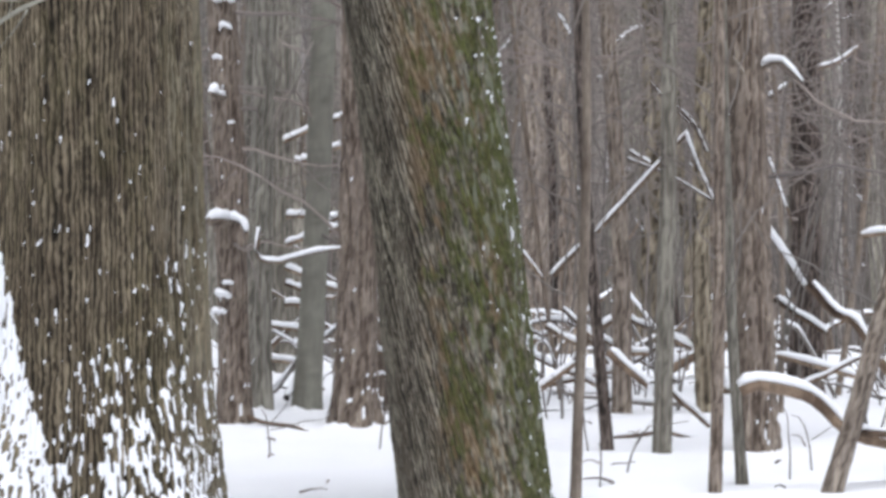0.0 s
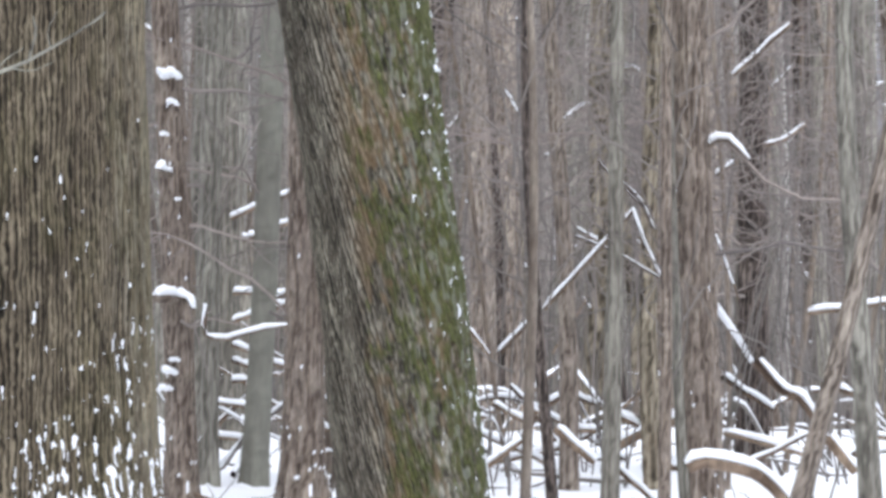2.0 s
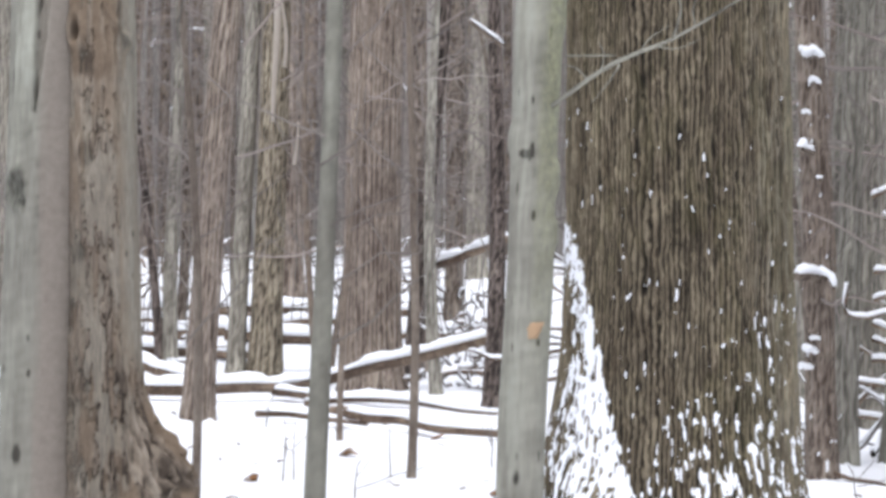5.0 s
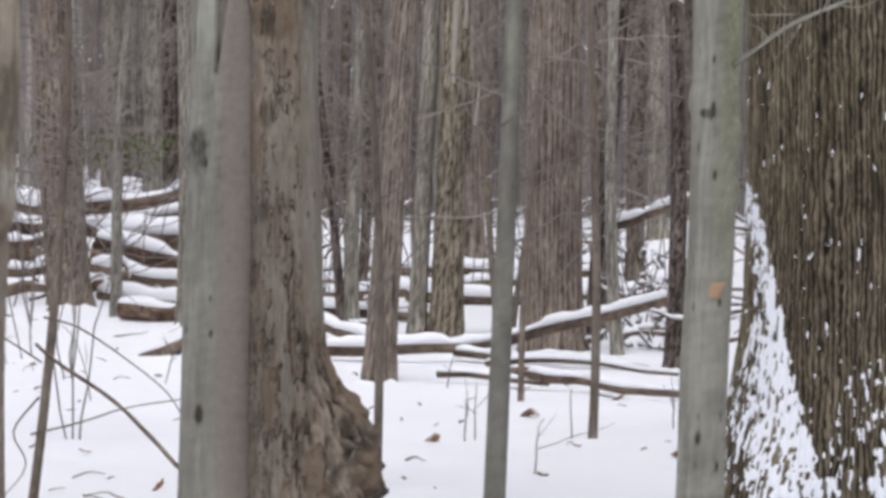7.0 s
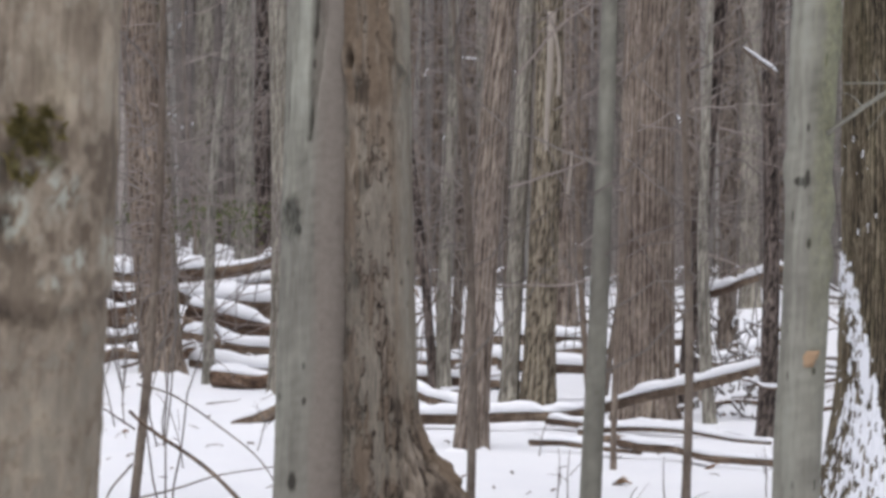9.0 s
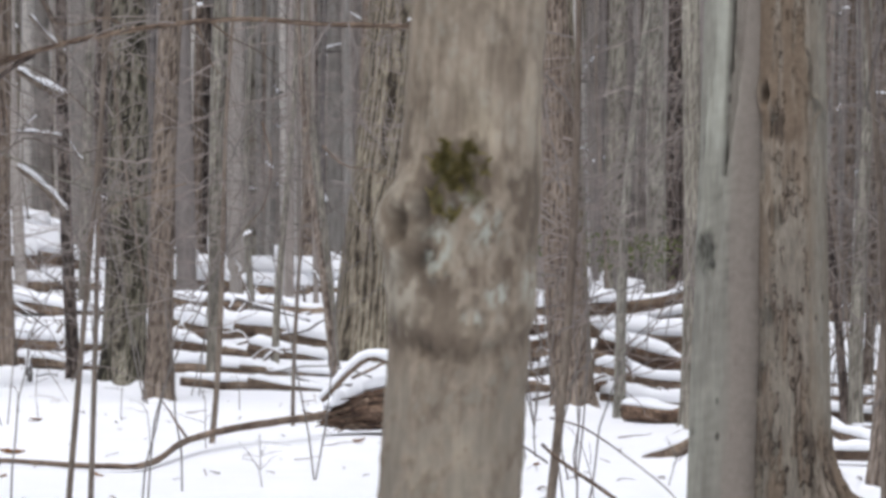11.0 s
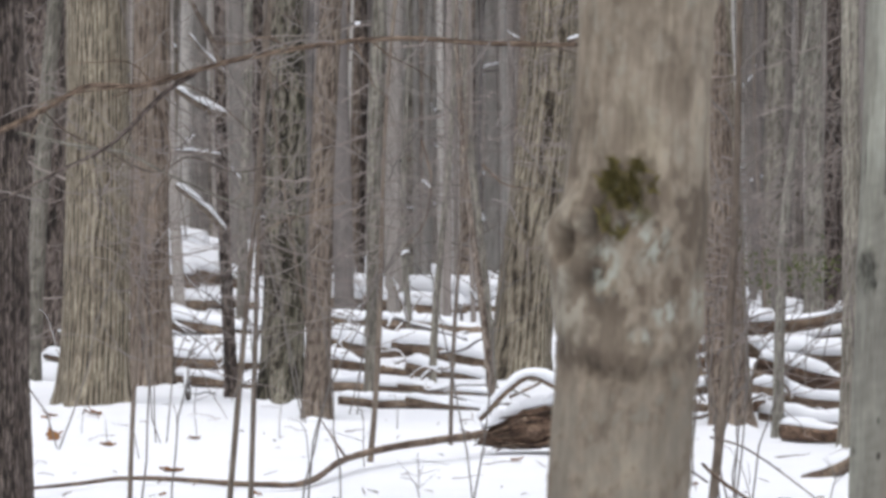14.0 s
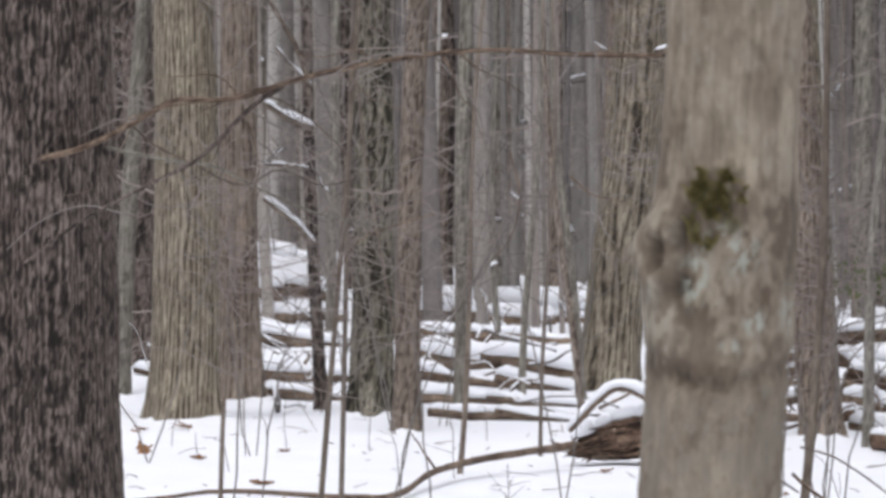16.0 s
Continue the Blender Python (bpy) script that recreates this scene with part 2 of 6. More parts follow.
def snow_cap(points, r0, r1, height, seed=0, n=40, gaps=0.25):
    """Snow lying along the top of a branch: a thick, uneven strip with gaps."""
    c = line(points, n)
    side, up = frames_along(c)
    up = np.where(up[:, 2:3] < 0, -up, up)
    r = np.linspace(r0, r1, n)
    s = np.linspace(0, 1, n) * max(2, np.linalg.norm(c[-1] - c[0]) * min(6, 0.2 / max(height, 0.01)))
    h = vnoise(s, s * 0 + seed, 1e6, seed)
    h = height * smooth(gaps - 0.15, gaps + 0.2, h) * (1 + min(0.6, 0.03 / height) * (vnoise(s * 2.3, s * 0, 1e6, seed + 5) - 0.5))
    h[0] *= 0.4
    h[-1] *= 0.4
    step = np.gradient(c, axis=0)
    steep = np.abs(step[:, 2]) / (np.linalg.norm(step, axis=1) + 1e-9)
    h = h * (1 - 0.75 * smooth(0.5, 0.95, steep))
    k = 9
    a = np.linspace(-0.95, 0.95, k)
    top = (r[:, None] * 0.98 + h[:, None] * np.cos(a * 1.5)[None] ** 0.5)
    low = r[:, None] * 0.9 * np.ones(k)[None]
    ang = np.concatenate([a, a[::-1]])
    rad = np.concatenate([top, low], 1)
    return c[:, None] + side[:, None] * (np.sin(ang) * rad)[..., None] + up[:, None] * (np.cos(ang) * rad)[..., None]


def ground_z(x, y):
    """The snow's height: nearly level, a low bank in the woods to one side, and a gentle fall beyond the brow."""
    x, y = np.asarray(x, float), np.asarray(y, float)
    z = smooth(36, 62, y) * (0.85 * smooth(-3, -9, x) + 0.45 * smooth(-13, -16, x))
    z = z + 0.16 * (vnoise(x * 0.22 + 50, y * 0.22 + 50, 1e6, 3) - 0.5) * smooth(9, 20, y)
    z = z + 0.05 * (vnoise(x * 1.1 + 90, y * 1.1 + 90, 1e6, 4) - 0.5)
    bearing = x / np.maximum(y, 1.0)
    brow = 54 - 32.5 * smooth(0.03, 0.095, bearing) + 8 * smooth(-0.1, -0.16, bearing)
    over = np.maximum(y - brow, 0)
    return z - 0.085 * over * over / (over + 6)


# ---- the ground ----
def snow_ground():
    xs = np.concatenate([[-400, -250, -150, -90, -60, -40, -28, -20, -16], np.arange(-13, 9, 0.13), [10, 12, 15, 20, 28, 40, 60, 90, 150, 250, 400]])
    ys = np.concatenate([[-400, -200, -100, -50, -25, -10, 0, 5, 8], np.arange(10, 50, 0.16), np.arange(50, 80, 1.0), [82, 86, 90, 100, 120, 150, 190, 250, 400]])
    x, y = np.meshgrid(xs, ys)
    z = ground_z(x, y) + 0.03 * (vnoise(x * 2.3, y * 2.3, 1e6, 8) - 0.5) + 0.014 * (vnoise(x * 5.3, y * 5.3, 1e6, 9) - 0.5)
    me = ring_mesh("ground", np.stack([x, y, z], -1), closed=False)
    ob = part("ground", me, SNOW)
    tagged(ob, "level forest floor under fresh white snow", "snow ground", kind="structure")


snow_ground()


# ---- trees ----
def relief(th, z, dia, spacing, seed, twist=0.0, scales=6.0, breaks=0.32):
    """Ridged bark as a height of 0 to 1 over the trunk: upright ridges that wander a little, fork and break."""
    n = max(6, int(math.pi * dia / spacing))
    around = th / (2 * np.pi)

    def cells(m, long, k):
        m = max(2, int(m))
        return vnoise(around * m, z / long, m, seed + k)

    u = around * n + twist * z / spacing
    u = u + 2.0 * (cells(n / 5, spacing * 60, 1) - 0.5) + 0.9 * (cells(n / 2, spacing * 14, 2) - 0.5) + (0.8 * (cells(n, spacing * 4, 6) - 0.5) + 0.6 * (cells(n * 2, spacing * 0.9, 7) - 0.5)) * min(1.0, 6 / scales)
    f = np.abs(2 * (u - np.floor(u)) - 1)
    cell = np.floor(u)
    broken = vnoise(cell * 7.31, z / (spacing * scales) + hashed(cell, cell * 0, seed) * 9, 1e6, seed + 3)
    h = smooth(0.0, 0.85, f) ** 0.8 * (1 - breaks + breaks * smooth(0.2, 0.5, broken))
    g = cells(n * 2, spacing * 2.2 * max(1.0, scales / 6), 4) * 0.6 + cells(n * 4, spacing * 0.8, 5) * 0.4
    return np.clip(0.86 * h + 0.55 * (g - 0.42), 0, 1)


def skin(th, z, dia, seed):
    """Smooth bark: faint rings and blotches."""
    m = max(3, int(dia * 30))
    a = vnoise(th / (2 * np.pi) * m + 2.1 * z, z * 14, m, seed)
    b = vnoise(th / (2 * np.pi) * 5, z * 2.2, 5, seed + 1)
    c = vnoise(th / (2 * np.pi) * m * 3 - 17 * z, z * 47, m * 3, seed + 2)
    return np.clip(0.25 + 0.2 * a + 0.25 * b + 0.25 * c, 0, 1)


# bark, spacing of the ridges, their depth, whether ridged
KINDS = {
    "oak": (OAK, 0.0185, 0.012, "broad oak tree with deeply ridged brown bark"),
    "mossy": (MOSSY, 0.0165, 0.010, "leaning tree with furrowed bark and green moss"),
    "dark": (DARK, 0.024, 0.010, "dark tree with rough scaly bark"),
    "brown": (BROWN, 0.028, 0.008, "tall brown tree with ridged bark in snow"),
    "olive": (OLIVE, 0.031, 0.010, "tall tree with olive-brown furrowed bark in snow"),
    "flaky": (FLAKY, 0.024, 0.009, "brown tree with shaggy flaking bark and snow flecks"),
    "grey": (GREY, 0.035, 0.005, "slender grey tree with smooth bark in snow"),
    "beech": (BEECH, 0, 0.004, "pale grey-green beech with smooth spotted bark"),
    "maple": (MAPLE, 0, 0.004, "buff-grey tree with a burl and moss"),
    "decayed": (DECAYED, 0, 0.008, "decayed brown trunk with flaking bark"),
    "sapling": (TWIG, 0, 0.003, "thin bare sapling standing in snow"),
}


def trunk_mesh(kind, dia, height, lean=(0, 0), bend=0.0, seed=0, detail=0.02, dense=3.6, flare=0.25, moss=None, snow=None, shape=None, rust=None, twist=0.0, taper=0.45, roots=5, scales=6.0, breaks=0.32, fine=None):
    """A trunk from the ground (z = 0) up. detail: the size of the mesh's cells on the stretch below dense; fine: from, to and step of closer rings."""
    mat, spacing, depth, _ = KINDS[kind]
    sides = int(np.clip(math.pi * dia / detail, 8, 640))
    rings = int(np.clip((dense + 0.3) / (detail * 2.0), 12, 260))
    z = np.concatenate([np.linspace(-0.3, dense, rings), np.arange(dense + 0.7, height, 0.7), [height]])
    if fine:
        z = np.concatenate([z[z < fine[0]], np.arange(*fine), z[z > fine[1]]])
    if sides < 20:
        th = np.linspace(0, 2 * np.pi, sides, endpoint=False)
    else:
        half = math.radians(104)
        th = np.concatenate([np.linspace(-half, half, int(sides * 0.58)), np.linspace(half, 2 * np.pi - half, int(sides * 0.09) + 4)[1:-1]])
    Z, T = np.meshgrid(z, th, indexing="ij")
    r = dia / 2 * (1 - taper * np.clip((Z - 1.5) / (height - 1.5), -0.3, 1))
    r = np.maximum(r, 0.012)
    lobes = 1 + 0.6 * np.cos(roots * T + seed * 1.7) + 0.35 * np.cos((roots - 2) * T + seed) + 0.5 * (vnoise(T / (2 * np.pi) * 14, Z * 6, 14, seed + 9) - 0.5)
    r = r * (1 + flare * lobes * np.exp(-np.clip(Z, -0.1, None) / (0.16 + dia * 0.25)))
    r = r * (1 + 0.05 * (vnoise(T / (2 * np.pi) * 4, Z * 1.1, 4, seed + 11) - 0.5) + 0.03 * (vnoise(T / (2 * np.pi) * 7, Z * 3.1, 7, seed + 12) - 0.5))
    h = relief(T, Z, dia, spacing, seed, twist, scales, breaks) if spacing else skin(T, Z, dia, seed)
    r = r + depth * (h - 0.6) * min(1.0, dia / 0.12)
    ms = moss(T, Z, h) if moss else np.zeros_like(h)
    sn = snow(T, Z, h) if snow else np.zeros_like(h)
    ru = rust(T, Z, h) if rust else np.zeros_like(h)
    li = np.zeros_like(h)
    if shape:
        dr, h, li = shape(T, Z, h)
        r = r + dr
    r = r + 0.008 * smooth(0.4, 0.7, sn) + 0.006 * smooth(0.3, 0.8, ms)
    cx = lean[0] * Z + bend * (np.sin(Z * 1.3 + seed) - math.sin(seed)) * 0.5
    cy = lean[1] * Z + bend * (np.cos(Z * 0.9 + seed) - math.cos(seed)) * 0.3
    co = np.stack([cx + r * np.sin(T), cy - r * np.cos(T), Z], -1)
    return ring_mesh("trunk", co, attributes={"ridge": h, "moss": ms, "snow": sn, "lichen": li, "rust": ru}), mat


def skirt_mesh(dia, seed, flare):
    """Snow banked against a trunk's foot: a low uneven collar that the roots break through."""
    th = np.linspace(0, 2 * np.pi, 44, endpoint=False)
    n = vnoise(th / (2 * np.pi) * 7, th * 0, 7, seed + 21) * 0.55 + vnoise(th / (2 * np.pi) * 17, th * 0, 17, seed + 22) * 0.45
    m = vnoise(th / (2 * np.pi) * 5, th * 0, 5, seed + 23)
    high = (0.025 + 0.06 * min(dia, 0.5)) * (0.1 + 1.6 * n ** 1.8)
    inner = dia / 2 * (0.85 + 0.2 * flare)
    rings = []
    for f, up in ((0.0, 1.0), (0.25, 0.8), (0.55, 0.4), (1.0, 0.0)):
        r = inner + (dia * (0.3 + flare * 0.8) + 0.1) * (0.55 + 0.9 * m) * f
        rings.append(np.stack([r * np.sin(th), -r * np.cos(th), high * up - 0.035 * f], -1))
    return ring_mesh("snow_skirt", np.array(rings), caps=False)


def bare_limb(seed):
    """A leafless limb that rises outward along +x and forks."""
    rng = np.random.RandomState(seed)
    tubes = [tube([(0, 0, 0), (0.9, 0, 0.45), (2.4, 0.2 * rng.randn(), 1.9)], 0.05, 0.012, 7, 10, 0.1, seed, 0.12)]
    for k in range(9):
        f = 0.25 + 0.08 * k
        a = np.array([0.9 + (f - 0.3) * 2.0, 0, 0.45 + (f - 0.3) * 1.9])
        d = np.array([0.7 + 0.3 * rng.rand(), rng.randn() * 0.8, 0.6 + 0.5 * rng.rand()]) * (1.1 - f)
        tubes.append(tube([a, a + d * 0.5 + [0, 0, 0.05], a + d], 0.016, 0.004, 5, 5, 0, seed + k, 0.15))
    me = joined_rings("limb", tubes)
    me.materials.append(FAR)
    return me


BOUGHS = [bare_limb(k) for k in range(5)]


def add_limbs(tree, dia, height, lean, seed, first=5.0):
    rng = np.random.RandomState(seed + 7)
    count = int(np.clip(2 + dia * 5, 2, 5))
    for k in range(count):
        z = first + (height - first) * (k + 0.7) / count
        ob = part("limb", BOUGHS[(seed + k) % 5], None, tree)
        s = (0.5 + dia * 1.2) * (1.15 - 0.6 * (z - first) / (height - first))
        ob.matrix_basis = Matrix.Translation((lean[0] * z, lean[1] * z, z)) @ Euler((0, 0, rng.rand() * 6.28)).to_matrix().to_4x4() @ Matrix.Diagonal((s, s, s, 1))


def add_spray(tree_ob, dia, lean, seed, thick=1.0):
    """Fine leafless branchlets that reach out from the lower trunk and fork."""
    rng = np.random.RandomState(seed + 3)
    tubes = []
    for k in range(11 if dia > 0.2 else 7):
        z = rng.uniform(0.7, 4.6)
        a = rng.uniform(-1.0, 1.0) * 2.2
        p = np.array([lean * z, 0, z]) + np.array([math.sin(a), -math.cos(a), 0]) * dia * 0.4
        e = np.array([math.sin(a), -0.5 * math.cos(a), rng.uniform(-0.35, 0.75)]) * rng.uniform(0.3, 1.5)
        bow = np.array([0, 0, rng.normal(0, 0.09)])
        tubes.append(tube([p, p + e * 0.5 + bow, p + e], (0.006 + 0.005 * rng.rand()) * thick, 0.0024 * thick, 5, 12, 0, seed + k, 0.16))
        for j in range(4):
            f = rng.uniform(0.25, 0.98)
            b = p + e * f + bow * (1 - abs(2 * f - 1))
            d = np.array([0.25 * e[0] + rng.normal(0, 0.24), rng.normal(0, 0.12), rng.normal(0.06, 0.2)])
            tubes.append(tube([b, b + d * 0.5 + [0, 0, rng.normal(0, 0.02)], b + d], 0.0042 * thick, 0.002 * thick, 4, 7, 0, seed + k + j, 0.2))
    tagged(part("twig_spray", joined_rings("twig_spray", tubes), TWIGS, tree_ob), kind="stuff")


COUNT = [0]


def tree(kind, x, y, dia, lean=0.0, name="tree", label="", group="trees of the wood", **more):
    COUNT[0] += 1
    seed = COUNT[0] * 3 + 1
    far = math.hypot(x, y)
    big = dia > 0.1
    height = more.pop("height", 9 + dia * 12 if big else 3.2 + dia * 25)
    ob = thing(name, (x, y, float(ground_z(x, y))), label or KINDS[kind][3], "sapling" if name == "sapling" else "tree", group)
    stubs = more.pop("stubs", 0)
    more.setdefault("detail", float(np.clip(far * 0.00048, 0.006, 0.03)))
    more.setdefault("dense", 2.4 + far * 0.045 if big else min(height - 0.5, 3.4))
    more.setdefault("bend", 0.03 if big else 0.09)
    more.setdefault("flare", 0.22 if big else 0.15)
    more.setdefault("taper", 0.45 if big else 0.7)
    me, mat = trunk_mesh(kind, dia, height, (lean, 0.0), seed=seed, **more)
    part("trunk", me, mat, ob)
    if big and far < 60:
        part("snow_skirt", skirt_mesh(dia, seed, more["flare"]), SNOW, ob, "snow banked unevenly against the foot of the trunk")
    if stubs:
        add_stubs(ob, dia, lean, stubs)
    if big and 17 < far < 50:
        add_spray(ob, dia, lean, seed, 1.0)
    if big:
        add_limbs(ob, dia, height, (lean, 0.0), seed)
    else:
        rng = np.random.RandomState(seed)
        tubes = []
        for k in range(18):
            z = 0.7 + (height - 0.9) * (k / 18) + 0.15 * rng.rand()
            a = np.array([lean * z, 0, z])
            d = np.array([rng.randn(), rng.randn(), 0.5 + rng.rand()])
            d *= (0.45 + dia * 7) / np.linalg.norm(d) * rng.uniform(0.6, 1.3)
            tubes.append(tube([a, a + d * 0.6 + [0, 0, -0.03], a + d], min(0.004, dia * 0.13) + 0.001, 0.0015, 5, 8, 0, seed + k, 0.22))
        tagged(part("twig_spray", joined_rings("twig_spray", tubes), BRUSH, ob), kind="stuff")
    return ob


def stick(points, dia, name="branch", label="fallen bare branch with snow along it", snow=0.02, mat=None, taper=0.35, crook=0.15, category="branch", gaps=0.25, group="fallen branches in the snow", rough=0.2):
    """A fallen or hanging branch, or a log, through the given points, with snow on its upper side."""
    COUNT[0] += 1
    seed = COUNT[0]
    p = np.array(points, float)
    base = p.mean(0)
    ob = thing(name, tuple(base), label, category, group)
    q = p - base
    length = np.linalg.norm(np.diff(q, axis=0), axis=1).sum()
    n = int(np.clip(length / 0.06, 10, 90))
    sides = int(np.clip(dia * 130, 6, 22))
    c = line(q, n)
    s = np.linspace(0, length, n)
    for ax in range(3):
        c[:, ax] += crook * dia * 4 * (vnoise(s * 1.7, s * 0, 1e6, seed + ax) - 0.5) * np.sin(np.linspace(0, np.pi, n))
        c[:, ax] += crook * min(length, 1.4) * 0.35 * (vnoise(s / length * 4.5, s * 0 + ax, 1e6, seed + 31) - 0.5) * np.sin(np.linspace(0, np.pi, n))
    side, up = frames_along(c)
    a = np.linspace(0, 2 * np.pi, sides, endpoint=False)
    S, A = np.meshgrid(s, a, indexing="ij")
    h = np.clip(0.6 * vnoise(A / 6.2832 * sides / 2, S * 5, sides // 2, seed) + 0.5 * vnoise(A / 6.2832 * sides, S * 14, sides, seed + 1), 0, 1)
    rad = np.linspace(dia / 2, dia / 2 * taper, n)
    r = rad[:, None] * (1 - rough / 2 + rough * h)
    co = c[:, None] + side[:, None] * (np.cos(A) * r)[..., None] + up[:, None] * (np.sin(A) * r)[..., None]
    zero = np.zeros_like(h)
    part("wood", ring_mesh("wood", co, attributes={"ridge": h, "moss": zero, "snow": zero}), mat or LOGWOOD, ob)
    if snow:
        cap = snow_cap(c, dia / 2, dia / 2 * taper, snow, seed, n, gaps)
        part("snow", ring_mesh("snow", cap), SNOW, ob, "white snow lying on the upper side")
    return ob


def log(points, dia, label="fallen log under a cap of snow", snow=0.045, taper=0.75, gaps=0.12, mat=None, rough=0.2):
    return stick(points, dia, "log", label, snow, mat or LOGWOOD, taper, 0.06, "log", gaps, "fallen logs in the wood", rough)


def branch_on(tree_ob, points, d0, d1, mat=None, snow=0.0, name="branch", label="", crook=0.01):
    """A branch of a tree through the given places, as a part of the tree; snow, if any, lies on it."""
    COUNT[0] += 1
    p = np.array(points, float) - np.array(tree_ob.location)
    n = int(np.clip(np.linalg.norm(np.diff(p, axis=0), axis=1).sum() / 0.04, 6, 70))
    co = tube(p, d0 / 2, d1 / 2, 8, n, 0.15, COUNT[0], crook)
    h = np.random.RandomState(COUNT[0]).rand(*co.shape[:2])
    ob = part(name, ring_mesh(name, co, attributes={"ridge": h}), mat or TWIG, tree_ob, label)
    if snow:
        part("snow", ring_mesh("snow", snow_cap(co.mean(1), d0 / 2, d1 / 2, snow, COUNT[0], n, 0.2)), SNOW, ob, "white snow lying on the upper side")
    return ob


def add_stubs(tree_ob, dia, lean, count, low=0.8, high=3.6, reach=0.3):
    """Short dead branches on the lower trunk, some with snow."""
    rng = np.random.RandomState(COUNT[0] + 17)
    base = np.array(tree_ob.location)
    for k in range(count):
        z = rng.uniform(low, high)
        a = rng.uniform(-1, 1) * 1.5
        way = np.array([math.sin(a), -0.4 * math.cos(a), rng.uniform(-0.3, 0.9)])
        p = base + [lean * z, 0, z]
        q = p + way * reach * rng.uniform(0.4, 1.2)
        branch_on(tree_ob, [p, (p + q) / 2 + [0, 0, rng.normal(0, 0.04)], q], 0.02 + 0.03 * rng.rand(), 0.008, snow=0.025 if rng.rand() < 0.7 else 0.0, name="stub", crook=0.05)


def clump(tree_ob, x, y, z, size):
    """A clump of snow caught on the bark."""
    COUNT[0] += 1
    p = np.array([x, y, z]) - np.array(tree_ob.location)
    co = tube([p + [-size * 0.5, 0, 0], p + [0, -0.01, size * 0.12], p + [size * 0.5, 0, -size * 0.1]], size * 0.26, size * 0.16, 9, 9, 0.9, COUNT[0], 0.35)
    co[0] = co[0].mean(0) * 0.7 + co[0] * 0.3
    co[-1] = co[-1].mean(0) * 0.7 + co[-1] * 0.3
    part("snow_clump", ring_mesh("snow_clump", co), SNOW, tree_ob, "small clump of white snow")


# ---- marks of single trees ----
def spots(T, Z, marks):
    """Dark scars: each mark is sine of the angle, height, half width and half height in metres, for a trunk of radius 1 in s."""
    s, front = np.sin(T), np.cos(T) > -0.2
    out = np.zeros_like(T)
    for at, z, w, hh in marks:
        out = np.maximum(out, np.exp(-(((s - at) / w) ** 2 + ((Z - z) / hh) ** 2) ** 2) * front)
    return out


def freckles(T, Z, seed, cells=14, rows=9, share=0.8, size=0.13):
    """Scattered small dark marks on smooth bark."""
    u, v = T / (2 * np.pi) * cells, Z * rows
    iu, iv = np.floor(u), np.floor(v)
    on = hashed(np.mod(iu, cells), iv, seed) > share
    du = u - iu - 0.3 - 0.4 * hashed(np.mod(iu, cells), iv, seed + 1)
    dv = v - iv - 0.3 - 0.4 * hashed(np.mod(iu, cells), iv, seed + 2)
    return on * np.exp(-((du / size) ** 2 + (dv / size) ** 2) ** 2)


def oak_snow(T, Z, h):
    s, front = np.sin(T), np.cos(T)
    long = vnoise(T * 30 + 2 * Z, Z * 19, 1e6, 31) * 0.6 + vnoise(T * 62, Z * 42, 1e6, 32) * 0.4
    crumb = vnoise(T * 30, Z * 34, 1e6, 33) * 0.5 + vnoise(T * 64, Z * 70, 1e6, 34) * 0.5
    right = -0.95 + (1.3 - Z) * 0.56 + 0.10 * (long - 0.5)
    left = right - 0.09 - 0.30 * smooth(1.15, 0.3, Z) + 0.22 * (long - 0.5)
    strip = smooth(left - 0.03, left + 0.03, s) * smooth(right + 0.02, right - 0.02, s) * (Z < 1.28 + 0.1 * (crumb - 0.5)) * (front > -0.1)
    strip = strip * smooth(0.33, 0.42, 0.7 * crumb + 0.3 * long + 0.3 * (0.45 - h) + 0.07 * smooth(0.4, 0.9, Z))
    heap = smooth(0.78, 0.34, Z) * smooth(-0.12, 0.15, s) * smooth(0.98, 0.62, s)
    foot = smooth(0.62, 0.15, Z) * smooth(-0.9, -0.6, s) * smooth(0.1, -0.2, s)
    sparse = smooth(1.55, 0.55, Z) * smooth(-0.75, -0.3, s)
    want = 0.82 - 0.11 * sparse - 0.13 * heap - 0.05 * heap * smooth(0.42, 0.2, Z) - 0.09 * foot - 0.05 * smooth(0.7, 0.2, Z)
    fleck = smooth(want - 0.02, want + 0.03, 0.72 * long + 0.28 * crumb + 0.14 * (0.5 - h)) * (Z < 1.75)
    edge = smooth(-0.7, -0.95, s) * smooth(0.9, 0.3, Z) * smooth(0.60, 0.66, long)
    return np.clip(np.maximum(np.maximum(strip, fleck), edge), 0, 1)


def oak_moss(T, Z, h):
    s = np.sin(T)
    n = vnoise(T * 5, Z * 3.0, 1e6, 41) * 0.6 + vnoise(T * 22, Z * 12, 1e6, 42) * 0.4
    return 0.2 * smooth(0.55, 0.72, n + 0.12 * smooth(-0.2, 0.8, s)) * (0.4 + 0.6 * h)


def oak_shape(T, Z, h):
    """Pale crusts of lichen on the ridges of the oak's weather side."""
    n = vnoise(T * 9, Z * 5, 1e6, 45) * 0.5 + vnoise(T * 30, Z * 14, 1e6, 46) * 0.5
    foot = 0.075 * smooth(1.0, 0.2, Z) * smooth(-0.3, -0.95, np.sin(T)) * (np.cos(T) > -0.5)
    return foot, h, 0.13 * smooth(0.35, 0.85, np.sin(T)) * smooth(0.35, 0.6, n) * smooth(0.35, 0.8, h)


